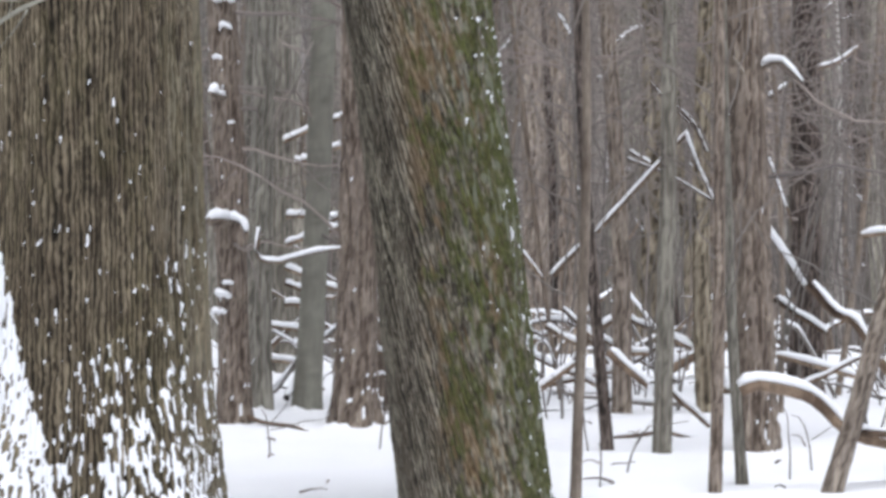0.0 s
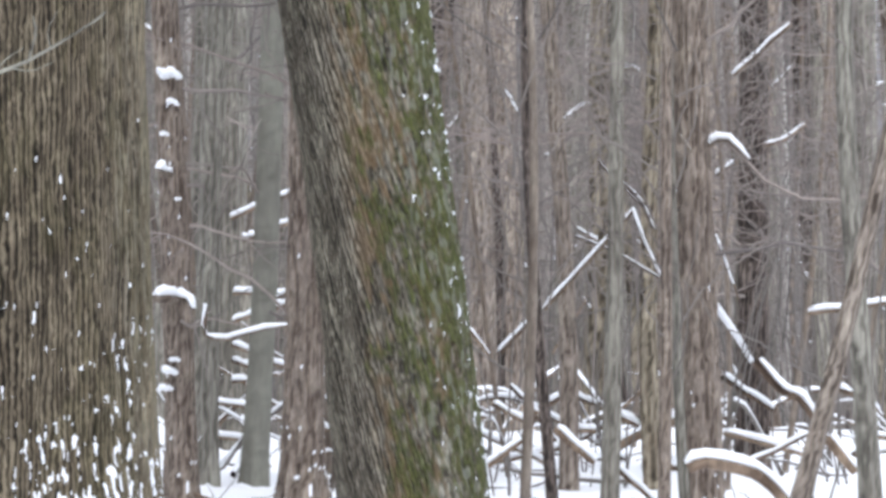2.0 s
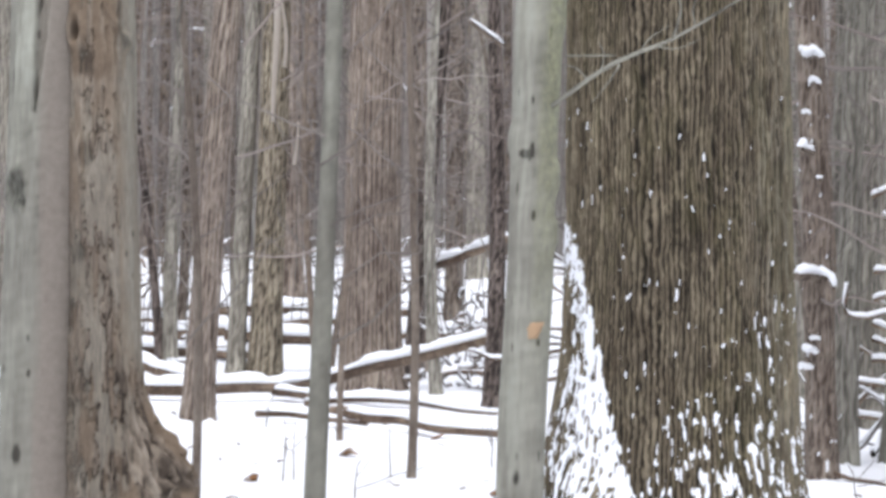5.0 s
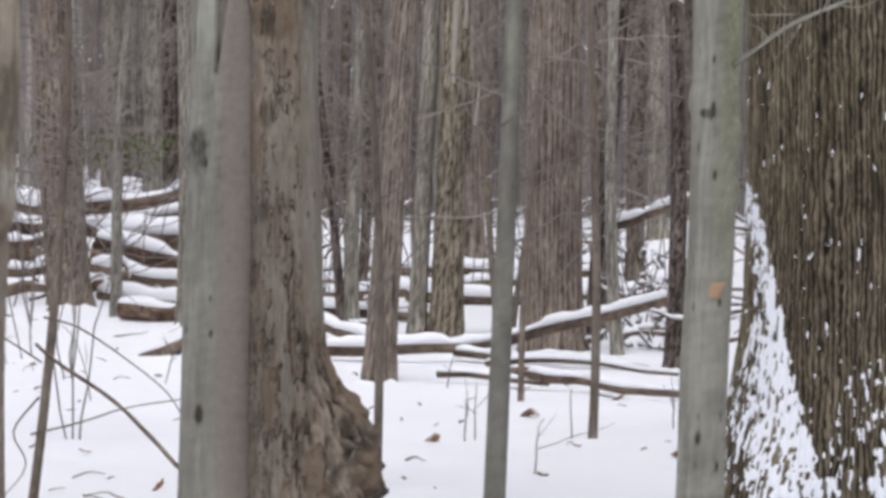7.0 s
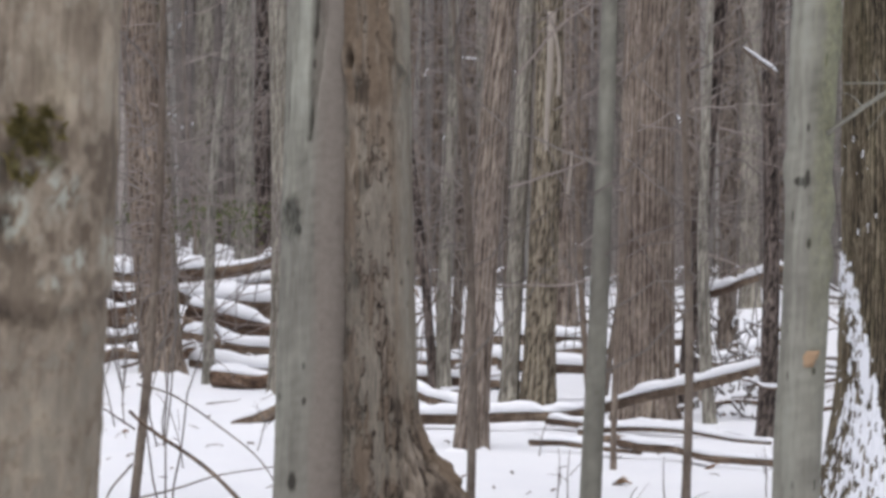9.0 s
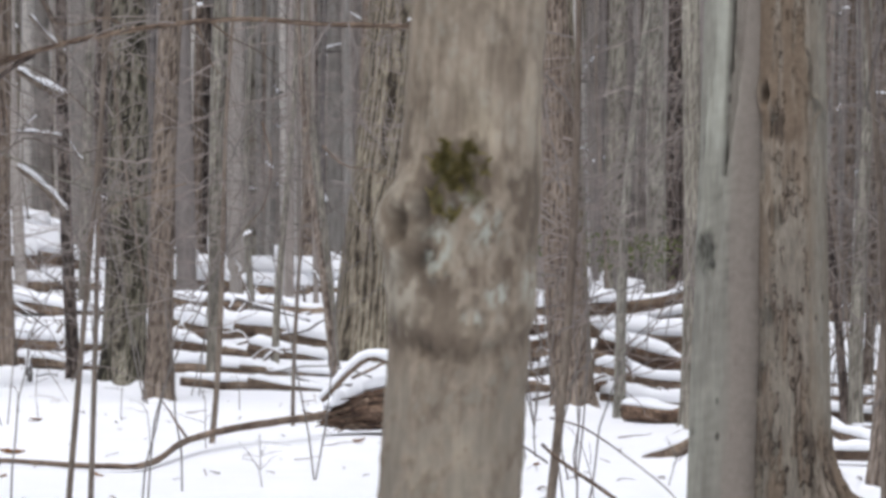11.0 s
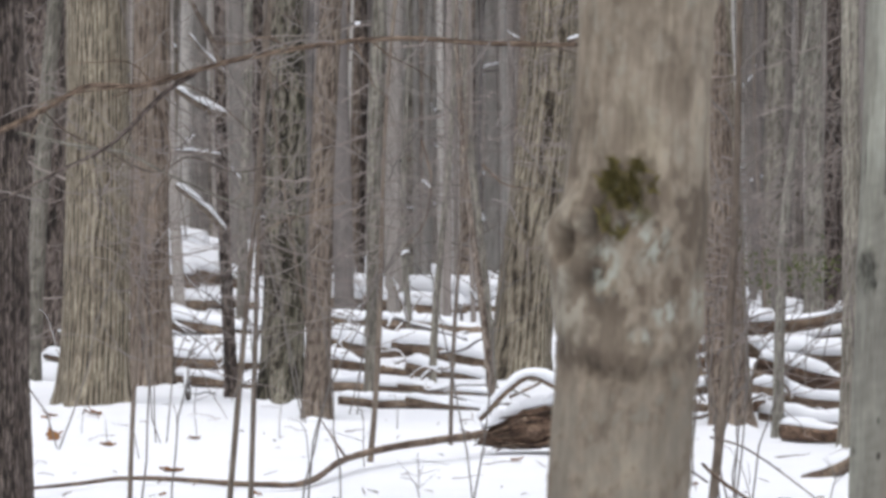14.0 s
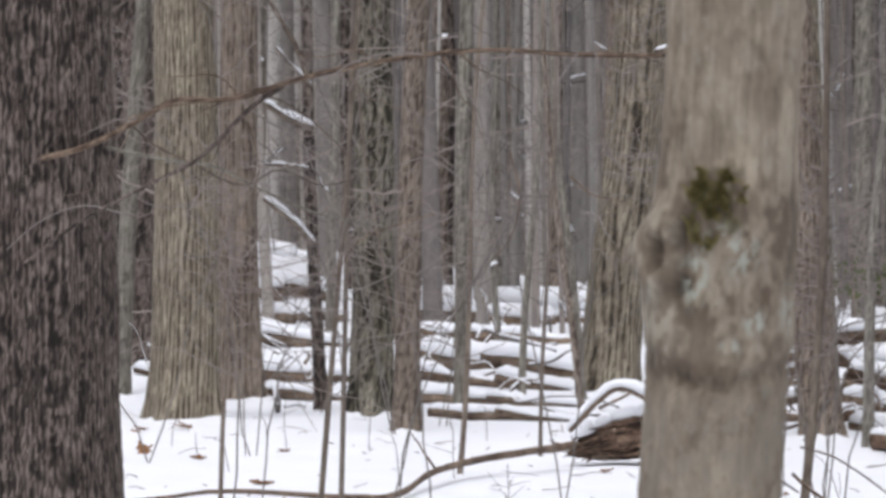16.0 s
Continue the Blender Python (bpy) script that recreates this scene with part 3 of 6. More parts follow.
def lean_moss(T, Z, h):
    s = np.sin(T)
    u = T + 0.6 * Z
    n = vnoise(u * 3, Z * 4.5, 1e6, 51) * 0.26 + vnoise(u * 11, Z * 12, 1e6, 52) * 0.34 + vnoise(u * 34, Z * 38, 1e6, 53) * 0.40
    want = 0.63 - 0.13 * smooth(0.4, 0.8, s) - 0.19 * smooth(-0.6, -0.2, s) + 0.16 * smooth(-0.4, -0.7, s) - 0.12 * smooth(1.9, 2.3, Z) * smooth(-0.5, -0.2, s)
    return 0.9 * smooth(want - 0.03, want + 0.13, n + 0.10 * (0.5 - h)) * (0.25 + 0.75 * smooth(0.15, 0.6, h))


def lean_rust(T, Z, h):
    """Ochre algae in patches down the middle of the leaning trunk."""
    s, u = np.sin(T), T + 0.6 * Z
    n = vnoise(u * 4, Z * 3.0, 1e6, 55) * 0.45 + vnoise(u * 22, Z * 20, 1e6, 56) * 0.55
    return 0.62 * smooth(0.44, 0.62, n) * smooth(-0.7, -0.3, s) * smooth(0.85, 0.45, s) * (0.4 + 0.6 * h)


def lean_snow(T, Z, h):
    s = np.sin(T)
    n = vnoise(T * 30, Z * 30, 1e6, 61)
    return smooth(0.93, 0.97, n + 0.05 * smooth(0.6, 0.9, s) - 0.3 * (s < 0.3))


def lean_shape(T, Z, h):
    s = np.sin(T)
    li = 0.32 * smooth(0.6, 0.8, vnoise(T * 24, Z * 20, 1e6, 63)) * smooth(-0.2, 0.4, s)
    u = T + 0.6 * Z
    mott = vnoise(u * 15, Z * 20, 1e6, 65) * 0.4 + vnoise(u * 36, Z * 58, 1e6, 66) * 0.6
    mid = 0.68 * smooth(-0.6, -0.15, s)
    h = np.clip(h * (1 - mid) + mid * (0.5 + 1.7 * (mott - 0.5)), 0, 1)
    return 0.035 * smooth(1.1, 2.5, Z) * smooth(0.2, -0.8, s) + 0.012 * (vnoise(T * 5, Z * 3, 1e6, 64) - 0.5), h, li


def beech_shape(T, Z, h):
    s = np.sin(T)
    n = vnoise(T * 4, Z * 3, 1e6, 72) * 0.5 + vnoise(T * 14, Z * 11, 1e6, 73) * 0.5
    f = freckles(T, Z, 71, 14, 6, 0.9, 0.11) + spots(T, Z, [(-0.35, 1.56, 0.30, 0.016), (-0.1, 1.57, 0.12, 0.025), (-0.2, 0.52, 0.16, 0.026), (0.1, 1.36, 0.10, 0.018), (0.5, 0.95, 0.10, 0.016)])
    f = np.clip(f, 0, 1)
    green = smooth(-0.2, 0.6, s + 0.6 * (n - 0.5)) * smooth(0.7, 1.9, Z)
    bumps = spots(T, Z, [(0.95, 1.48, 0.3, 0.06), (0.95, 1.30, 0.3, 0.05), (-0.95, 1.60, 0.3, 0.05), (0.9, 2.05, 0.4, 0.12)])
    flute = 0.005 * np.sin(3 * T + 2.2 * Z) * smooth(0.2, 1.0, Z)
    return 0.012 * bumps + 0.004 * f + flute + 0.010 * (vnoise(T * 1.3, Z * 2.6, 1e6, 74) - 0.5), np.clip(h + 0.4 * (n - 0.5) - 0.06 * green - 0.6 * f, 0.02, 1), 0.3 * smooth(0.5, 0.7, n) * smooth(0.3, -0.5, s)


def beech_moss(T, Z, h):
    """A thin film of green algae high on the beech's sunny side."""
    s = np.sin(T)
    n = vnoise(T * 4, Z * 3, 1e6, 72) * 0.5 + vnoise(T * 14, Z * 11, 1e6, 73) * 0.5
    return 0.5 * smooth(-0.2, 0.7, s + 0.8 * (n - 0.5)) * smooth(0.6, 1.8, Z)


def twin_shape(T, Z, h):
    """The sound half of the twin beech: an old wound that opens upwards behind a pale lip, and a healed knot."""
    A = T - math.radians(5.4)
    s = np.sin(A)
    n = vnoise(T * 6, Z * 5, 1e6, 76) * 0.5 + vnoise(T * 19, Z * 16, 1e6, 77) * 0.5
    up = np.clip((Z - 1.70) / 0.56, 0, 3)
    edge = -0.36 + 0.06 * smooth(0, 1, up) + 0.05 * (n - 0.5)
    far_edge = edge + 0.42 * np.minimum(up, 1.0) ** 0.6 + 0.06 * (n - 0.5)
    front = (np.cos(A) > -0.1) * (Z > 1.69)
    wound = smooth(edge - 0.02, edge + 0.05, s) * smooth(far_edge + 0.05, far_edge - 0.05, s) * front
    crack = np.exp(-((s - edge - 0.03) / 0.05) ** 2) * front * smooth(0.38, 0.6, n)
    lip = smooth(edge - 0.5, edge - 0.35, s + 0.25 * (n - 0.5)) * smooth(edge + 0.01, edge - 0.05, s) * smooth(1.62, 1.9, Z) * (0.6 + 0.6 * n)
    knot = spots(A, Z, [(-0.74, 1.43, 0.17, 0.05), (-0.60, 1.385, 0.10, 0.02)])
    ring = np.clip(spots(A, Z, [(-0.74, 1.43, 0.26, 0.08)]) - knot, 0, 1)
    f = np.clip(freckles(T, Z, 75, 16, 8, 0.93) + spots(A, Z, [(-0.55, 0.52, 0.12, 0.035), (0.62, 1.32, 0.06, 0.02), (0.66, 1.12, 0.06, 0.03)]), 0, 1)
    dr = -0.022 * wound - 0.02 * crack + 0.012 * lip - 0.012 * knot + 0.014 * ring + 0.004 * f
    right = smooth(-0.35, 0.1, s + 0.2 * (n - 0.5))
    hh = 0.06 + 0.85 * h + 0.22 * lip - 0.10 * right - wound * (0.13 + 0.22 * smooth(0.4, 0.65, n)) - 0.3 * crack - 0.55 * knot * smooth(0.35, 0.62, n) - 0.55 * ring * smooth(0.3, 0.5, n) - 0.5 * f + 0.22 * (n - 0.5)
    return dr, np.clip(hh, 0, 1), 0.35 * lip + 0.2 * smooth(0.5, 0.7, n) * smooth(0.0, -0.8, s)


def twin_rust(T, Z, h):
    """The brown cast of the sound half where it meets the dying one."""
    s = np.sin(T - math.radians(5.4))
    n = vnoise(T * 6, Z * 2.0, 1e6, 78) * 0.6 + vnoise(T * 19, Z * 6, 1e6, 79) * 0.4
    return 0.85 * smooth(-0.4, 0.15, s + 0.5 * (n - 0.5))


def decayed_shape(T, Z, h):
    """The dying half of the twin: flaking plates, a pale barkless strip, a knot-hole and a rough buttress."""
    A = T - math.radians(4.6)
    s = np.sin(A)
    n = vnoise(T * 3.2, Z * 3.4, 1e6, 81) * 0.42 + vnoise(T * 8, Z * 12, 1e6, 82) * 0.32 + vnoise(T * 23, Z * 36, 1e6, 84) * 0.26
    grain = vnoise(T * 24, Z * 7, 1e6, 85) * 0.5 + vnoise(T * 50, Z * 28, 1e6, 86) * 0.5
    strip = smooth(0.25, 0.85, s + 0.5 * (n - 0.5)) * smooth(0.75, 0.95, Z)
    bark = smooth(0.47, 0.51, n + 0.10 * smooth(0.0, -0.9, s) - 0.4 * strip)
    rim = np.exp(-((n + 0.10 * smooth(0.0, -0.9, s) - 0.4 * strip - 0.475) / 0.022) ** 2)
    hole = spots(A, Z, [(-0.68, 1.976, 0.10, 0.042)])
    collar = np.clip(spots(A, Z, [(-0.62, 1.955, 0.36, 0.12)]) - spots(A, Z, [(-0.64, 1.965, 0.26, 0.085)]), 0, 1)
    lip = np.clip(spots(A, Z, [(-0.66, 1.972, 0.24, 0.075)]) - hole, 0, 1)
    knobs = spots(A, Z, [(0.67, 1.93, 0.16, 0.035), (0.45, 2.05, 0.12, 0.08)])
    flap = np.exp(-((s - 0.05 - 0.75 * np.clip((2.06 - Z) / 0.16, 0, 1.1)) / 0.07) ** 2) * smooth(1.86, 1.90, Z) * smooth(2.12, 2.05, Z) * (np.cos(A) > 0)
    plate = spots(A, Z, [(-0.13, 0.62, 0.80, 0.27)])
    rim2 = plate * (1 - plate) * 4
    dark = spots(A, Z, [(-0.60, 1.217, 0.22, 0.04), (-0.84, 1.005, 0.16, 0.06), (-0.45, 1.56, 0.2, 0.05), (-0.15, 1.86, 0.5, 0.05)])
    f = freckles(T, Z, 83, 22, 12, 0.8, 0.16) * strip
    dr = 0.008 * bark - 0.004 * rim - 0.05 * hole + 0.018 * lip + 0.022 * knobs + 0.008 * plate + 0.012 * flap + 0.005 * (grain - 0.5)
    low = smooth(0.78, 0.58, Z) * smooth(0.25, 0.7, s)
    dr = dr + 0.145 * smooth(0.76, 0.30, Z) * smooth(0.1, 0.95, s) * (0.8 + 0.6 * n) + 0.09 * low * (n - 0.5) + 0.05 * low * (grain - 0.5)
    hh = 0.53 + 0.55 * (grain - 0.5) + 0.06 * bark - 0.5 * rim * smooth(0.3, 0.5, grain + 0.1) - hole - 0.45 * collar * smooth(0.35, 0.55, n) - 0.06 * lip - 0.35 * knobs * (0.4 + n) - 0.4 * flap - 0.16 * plate * (0.6 + n) - 0.3 * rim2 * smooth(0.35, 0.6, n) - 0.5 * dark * (0.5 + n) - 0.6 * f - low * (0.42 * smooth(0.44, 0.56, n) - 0.10) + 0.6 * low * (grain - 0.5)
    edge = smooth(-0.82, -0.97, s)
    return dr, np.clip(hh - 0.25 * edge * smooth(0.4, 0.6, n), 0, 1), 0.24 * strip * (1 - f) * (1 - low) + 0.14 * smooth(0.46, 0.38, n) * (1 - low)


def decayed_rust(T, Z, h):
    """Brown stains down the dying trunk."""
    n = vnoise(T * 3.2, Z * 3.4, 1e6, 81) * 0.5 + vnoise(T * 12, Z * 9, 1e6, 88) * 0.5
    return np.clip(0.6 * smooth(0.48, 0.58, n) + 0.4 * smooth(1.78, 1.9, Z) * smooth(0.35, 0.55, n) + 0.5 * smooth(0.75, 0.55, Z) * smooth(0.3, 0.7, np.sin(T)) * smooth(0.4, 0.55, n), 0, 1)


MAPLE_R, MAPLE_LEAN, MAPLE_K = 0.0840, 0.056, 0.506


def maple_view(T, Z):
    """Places on the maple's face: the angle turned to the clearing, and heights stretched about the burl."""
    return T - math.radians(9.4), 1.6 + (Z - 1.6) / MAPLE_K


def maple_shape(T, Z, h):
    T, Z = maple_view(T, Z)
    s = np.sin(T)
    fibre = vnoise(T * 16 + 0.5 * np.sin(Z * 5), Z * 3.5, 1e6, 91) * 0.5 + vnoise(T * 38, Z * 9, 1e6, 94) * 0.5
    cloud = vnoise(T * 2.4 + Z * 2, Z * 8, 1e6, 86) * 0.36 + vnoise(T * 7 - Z * 6, Z * 26, 1e6, 87) * 0.36 + vnoise(T * 17 + Z * 20, Z * 60, 1e6, 88) * 0.28
    wob = 0.05 * (cloud - 0.5)
    rim = spots(T, Z, [(-0.82, 1.53, 0.27, 0.095)])
    ring = np.clip(spots(T, Z, [(-0.80, 1.525, 0.38, 0.125)]) - rim, 0, 1)
    eye = spots(T, Z, [(-0.76, 1.525, 0.09, 0.045)])
    crease = spots(T, Z, [(-0.56, 1.575, 0.08, 0.05), (-0.52, 1.44, 0.12, 0.03)])
    pale = spots(T, Z, [(-0.74, 1.35, 0.24, 0.075), (-0.86, 1.40, 0.18, 0.06)])
    line_z = 1.245 - 0.03 * smooth(-0.7, -0.2, s) + 0.05 * smooth(0.1, 0.95, s) + wob
    band = np.exp(-((Z - line_z) / 0.020) ** 2) * smooth(-0.8, -0.5, s)
    step = smooth(line_z - 0.02, line_z + 0.03, Z)
    pit = spots(T, Z, [(-0.47, 1.235, 0.16, 0.035), (-0.95, 1.285, 0.10, 0.03)])
    swell = smooth(1.78, 1.62, Z) * step
    dr = 0.054 * rim - 0.046 * eye - 0.012 * crease + 0.016 * pale + 0.009 * swell - 0.008 * pit - 0.006 * band + 0.012 * (cloud - 0.5) + 0.004 * (fibre - 0.5)
    rough = swell * (0.55 + 0.45 * smooth(0.9, -0.5, s))
    hh = 0.60 + 0.28 * (fibre - 0.5) * (1 - 0.85 * rough) + (0.40 * smooth(0.36, 0.62, cloud) - 0.17) * (0.35 + 0.65 * rough) - 0.10 * rough
    hh = hh + 0.10 * smooth(0.2, 0.9, s) * smooth(1.6, 1.8, Z) + 0.14 * rim - 0.32 * eye * (0.4 + cloud) - 0.32 * crease * (0.4 + cloud) - 0.34 * ring * smooth(0.36, 0.58, cloud) - 0.25 * spots(T, Z, [(-0.38, 1.50, 0.12, 0.07)]) - 0.22 * band * (0.1 + cloud) - 0.16 * pit * (0.3 + cloud) + 0.20 * pale + 0.14 * spots(T, Z, [(0.1, 1.31, 0.9, 0.06)])
    hh = hh + smooth(line_z + 0.01, line_z - 0.05, Z) * (0.08 - 0.20 * smooth(0.52, 0.64, cloud) - 0.19 * (fibre - 0.5))
    grain = smooth(0.42, 0.62, vnoise(T * 13, Z * 42, 1e6, 92) * 0.6 + vnoise(T * 27, Z * 85, 1e6, 93) * 0.4)
    li = grain * spots(T, Z, [(-0.06, 1.555, 0.20, 0.035), (0.28, 1.525, 0.22, 0.05), (0.48, 1.36, 0.18, 0.03), (-0.36, 1.46, 0.18, 0.06), (0.15, 1.30, 0.14, 0.025), (0.9, 1.40, 0.1, 0.05)])
    li = 0.9 * li + 0.16 * smooth(1.22, 1.12, Z) * smooth(0.6, 0.4, cloud) + 0.22 * grain * smooth(0.55, 0.68, cloud) + 0.3 * pale * smooth(0.3, 0.6, cloud) + 0.25 * rim * (1 - eye) * smooth(0.35, 0.6, cloud)
    return dr * MAPLE_K, np.clip(hh, 0, 1), np.clip(li, 0, 1)


def maple_moss(T, Z, h):
    T, Z = maple_view(T, Z)
    n = vnoise(T * 11, Z * 36, 1e6, 95) * 0.6 + vnoise(T * 24, Z * 80, 1e6, 96) * 0.4
    tuft = spots(T, Z, [(-0.14, 1.655, 0.40, 0.075), (-0.38, 1.595, 0.25, 0.05), (0.08, 1.60, 0.22, 0.05)])
    return 0.6 * smooth(0.56, 0.70, tuft * (0.2 + 0.85 * n))


def shaggy_snow(T, Z, h):
    """Flecks of snow caught on rough bark."""
    n = vnoise(T * 4, Z * 38, 1e6, 97) * 0.6 + vnoise(T * 9, Z * 80, 1e6, 98) * 0.4
    return smooth(0.86, 0.89, n + 0.08 * smooth(1.0, 0.0, Z))


def flaky_shape(T, Z, h):
    n = vnoise(T * 7, Z * 6, 1e6, 99) * 0.5 + vnoise(T * 20, Z * 20, 1e6, 100) * 0.5
    return 0.012 * smooth(0.5, 0.6, n), np.clip(h * 0.6 + 0.5 * smooth(0.5, 0.6, n), 0, 1), np.zeros_like(h)


# ---- the far wood ----
def far_wood():
    rng = np.random.RandomState(5)
    tubes, branches, flecks = [], [], []
    for k in range(3000):
        d = 48 + 100 * rng.rand() ** 0.9
        az = math.radians(rng.uniform(-27, 24))
        x, y = d * math.sin(az), d * math.cos(az)
        w = 0.05 + 0.19 * rng.rand() ** 2.0
        z = float(ground_z(x, y)) - 0.2
        hgt = 15 + 10 * rng.rand()
        ln = rng.normal(0, 0.022, 2)
        tubes.append(tube([(x, y, z), (x + ln[0] * hgt * 0.4, y, z + hgt * 0.4), (x + ln[0] * hgt, y + ln[1] * hgt, z + hgt)], w * 0.6, w * 0.22, 7, 7, 0.12, k, 0.012))
        for j in range(4 if d < 110 else 1):
            zz = rng.uniform(0.5, 8.5)
            a = np.array([x + ln[0] * zz, y, z + zz])
            e = np.array([rng.normal(0, 0.8), rng.normal(0, 0.3), rng.uniform(-0.2, 1.0)])
            branches.append(tube([a, a + e * 0.5 + [0, 0, rng.normal(0, 0.08)], a + e], 0.012 + 0.01 * rng.rand(), 0.004, 3, 5, 0, k + j, 0.08))
            if d < 85 and rng.rand() < 0.45:
                lift = np.array([0, -0.015, 0.03])
                s = e * rng.uniform(0.05, 0.22)
                flecks.append(tube([a + e * 0.3 + lift, a + e * 0.3 + s * 0.5 + lift * 1.2, a + e * 0.3 + s + lift], 0.016 + 0.014 * rng.rand(), 0.012, 6, 5, 0.4, k + j, 0.05))
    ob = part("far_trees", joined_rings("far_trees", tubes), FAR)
    tagged(ob, "dense grey and brown trunks of the far winter wood", "trees", kind="stuff")
    ob = part("far_branches", joined_rings("far_branches", branches), BRUSH)
    tagged(ob, "fine bare branches of the far winter wood", "branches", kind="stuff")
    ob = part("branch_snow", joined_rings("branch_snow", flecks), SNOW)
    tagged(ob, "scraps of white snow caught on far branches", "snow", kind="stuff")
    tubes = []
    for k in range(2200):
        az = math.radians(rng.uniform(-20, 17))
        d = (30 if az > 0.07 else 50 if az > -0.1 else 60) + 34 * rng.rand()
        x, y = d * math.sin(az), d * math.cos(az)
        z = float(ground_z(x, y))
        hgt = 1.2 + 3.4 * rng.rand() ** 1.5
        s = rng.normal(0, 0.12, 2) * hgt
        tubes.append(tube([(x, y, z), (x + s[0] * 0.4, y + s[1] * 0.4, z + hgt * 0.55), (x + s[0], y + s[1], z + hgt)], 0.005 + 0.009 * rng.rand(), 0.002, 4, 6, 0, k, 0.08))
        for j in range(4):
            a = np.array([x, y, z]) + np.array([s[0], s[1], hgt]) * (0.3 + 0.15 * j) * np.array([0.8, 0.8, 1])
            e = np.array([rng.normal(0, 0.35), rng.normal(0, 0.35), 0.1 + 0.35 * rng.rand()])
            tubes.append(tube([a, a + e], 0.004 + 0.004 * rng.rand(), 0.0015, 3, 4, 0, k + j, 0.15))
    ob = part("undergrowth", joined_rings("undergrowth", tubes), BRUSH)
    tagged(ob, "thin bare twiggy undergrowth among the far trees", "undergrowth", kind="stuff")
    tubes = []
    for k in range(170):
        az = math.radians(rng.uniform(28, 330))
        d = rng.uniform(9, 60)
        x, y = d * math.sin(az), d * math.cos(az)
        w = 0.08 + 0.25 * rng.rand()
        tubes.append(tube([(x, y, -0.2), (x, y, 5), (x + rng.randn() * 0.4, y, 13)], w * 0.6, w * 0.25, 8, 6, 0.1, k, 0.01))
    ob = part("wood_around", joined_rings("wood_around", tubes), FAR)
    tagged(ob, "bare trunks of the surrounding winter wood", "trees", kind="stuff")
    a = np.radians(np.arange(-80, 81, 2.0))
    co = np.stack([np.stack([185 * np.sin(a), 185 * np.cos(a), a * 0 + z], -1) for z in (-16, 0, 12, 34)])
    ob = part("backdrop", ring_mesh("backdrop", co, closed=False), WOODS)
    tagged(ob, "grey-brown edge of the distant winter wood", "distant wood", kind="structure")


far_wood()


def mid_wood():
    """Single trees of the wood behind, ever thinner with distance."""
    rng = np.random.RandomState(23)
    for low, high, near, deep, count in ((0.045, 0.29, 27.5, 58, 70), (-0.10, 0.045, 57, 85, 40), (-0.36, -0.10, 62, 92, 64)):
        for k in range(count):
            b = low + (high - low) * (k + rng.rand()) / count
            y = near + (deep - near) * rng.rand()
            kind = ("brown", "grey", "flaky", "olive", "brown", "grey", "olive", "dark")[rng.randint(8)]
            dia = 0.07 + 0.21 * rng.rand() ** 1.6
            tree(kind, b * y, y, dia, rng.normal(0, 0.05 if low > 0 else 0.03), stubs=rng.randint(2, 6) if low > 0 else rng.randint(0, 2), detail=0.022 if y < 45 else 0.032, dense=4.2, height=15 + 6 * rng.rand())


mid_wood()


def thicket(count, region, seed):
    """Slender young stems between the trees."""
    rng = np.random.RandomState(seed)
    for k in range(count):
        y = rng.uniform(region[2], region[3])
        x = rng.uniform(region[0], region[1]) * y
        tree("sapling", x, y, 0.012 + 0.028 * rng.rand() ** 1.5, rng.normal(0, 0.1), name="sapling", height=3.0 + 1.5 * rng.rand())


thicket(34, (0.05, 0.275, 19, 27), 61)
thicket(16, (-0.1, 0.05, 28, 50), 62)
thicket(5, (-0.32, -0.1, 26, 40), 63)


def brush(count, region, seed, longest=1.8, lift=0.9, thick=1.0, heap=False):
    """Loose dead branches lying and leaning in heaps, with snow on them; a heap far off is one mass."""
    rng = np.random.RandomState(seed)
    wood, caps = [], []
    for k in range(count):
        b, y = rng.uniform(region[0], region[1]), rng.uniform(region[2], region[3])
        x = b * y
        a = rng.uniform(0, 2 * math.pi)
        reach = longest * rng.uniform(0.25, 1.0)
        rise = lift * rng.rand() ** 1.5
        x1, y1 = x + math.cos(a) * reach, y + 0.5 * math.sin(a) * reach
        p = (x, y, float(ground_z(x, y)) + 0.02)
        q = (x1, y1, float(ground_z(x1, y1)) + 0.03 + rise)
        m = ((x + x1) / 2, (y + y1) / 2, (p[2] + q[2]) / 2 + rng.normal(0, 0.12) * reach)
        m2 = tuple(0.3 * np.array(m) + 0.7 * np.array(q) + rng.normal(0, 0.06, 3) * reach)
        if heap:
            d = (0.016 + 0.05 * rng.rand() ** 2) * thick
            wood.append(tube([p, m, m2, q], d / 2, d / 5, 6, 16, 0.2, seed * 50 + k, 0.08))
            caps.append(snow_cap(wood[-1].mean(1), d / 2, d / 5, (0.012 + 0.012 * rng.rand()) * (0.4 + 0.6 * thick), seed + k, 16, 0.3))
            continue
        ob = stick([p, m, m2, q], (0.016 + 0.05 * rng.rand() ** 2) * thick, snow=(0.012 + 0.012 * rng.rand()) * (0.4 + 0.6 * thick), gaps=0.3, crook=0.3)
        if k % 3 == 0 and reach > 0.4:
            e = np.array(m2) + np.array([rng.normal(0, 0.35), rng.normal(0, 0.2), rng.uniform(0.0, 0.35)]) * reach
            branch_on(ob, [m2, (np.array(m2) + e) / 2 + rng.normal(0, 0.03, 3), e], 0.016 * thick, 0.005, snow=0.006, name="side_branch", crook=0.08)
    if heap:
        tagged(part("brushwood", joined_rings("brushwood", wood), BRUSH), "heap of dead branches lying between the far trees", "brushwood", kind="stuff")
        tagged(part("brush_snow", joined_rings("brush_snow", caps), SNOW), "white snow lying along heaped dead branches", "snow", kind="stuff")


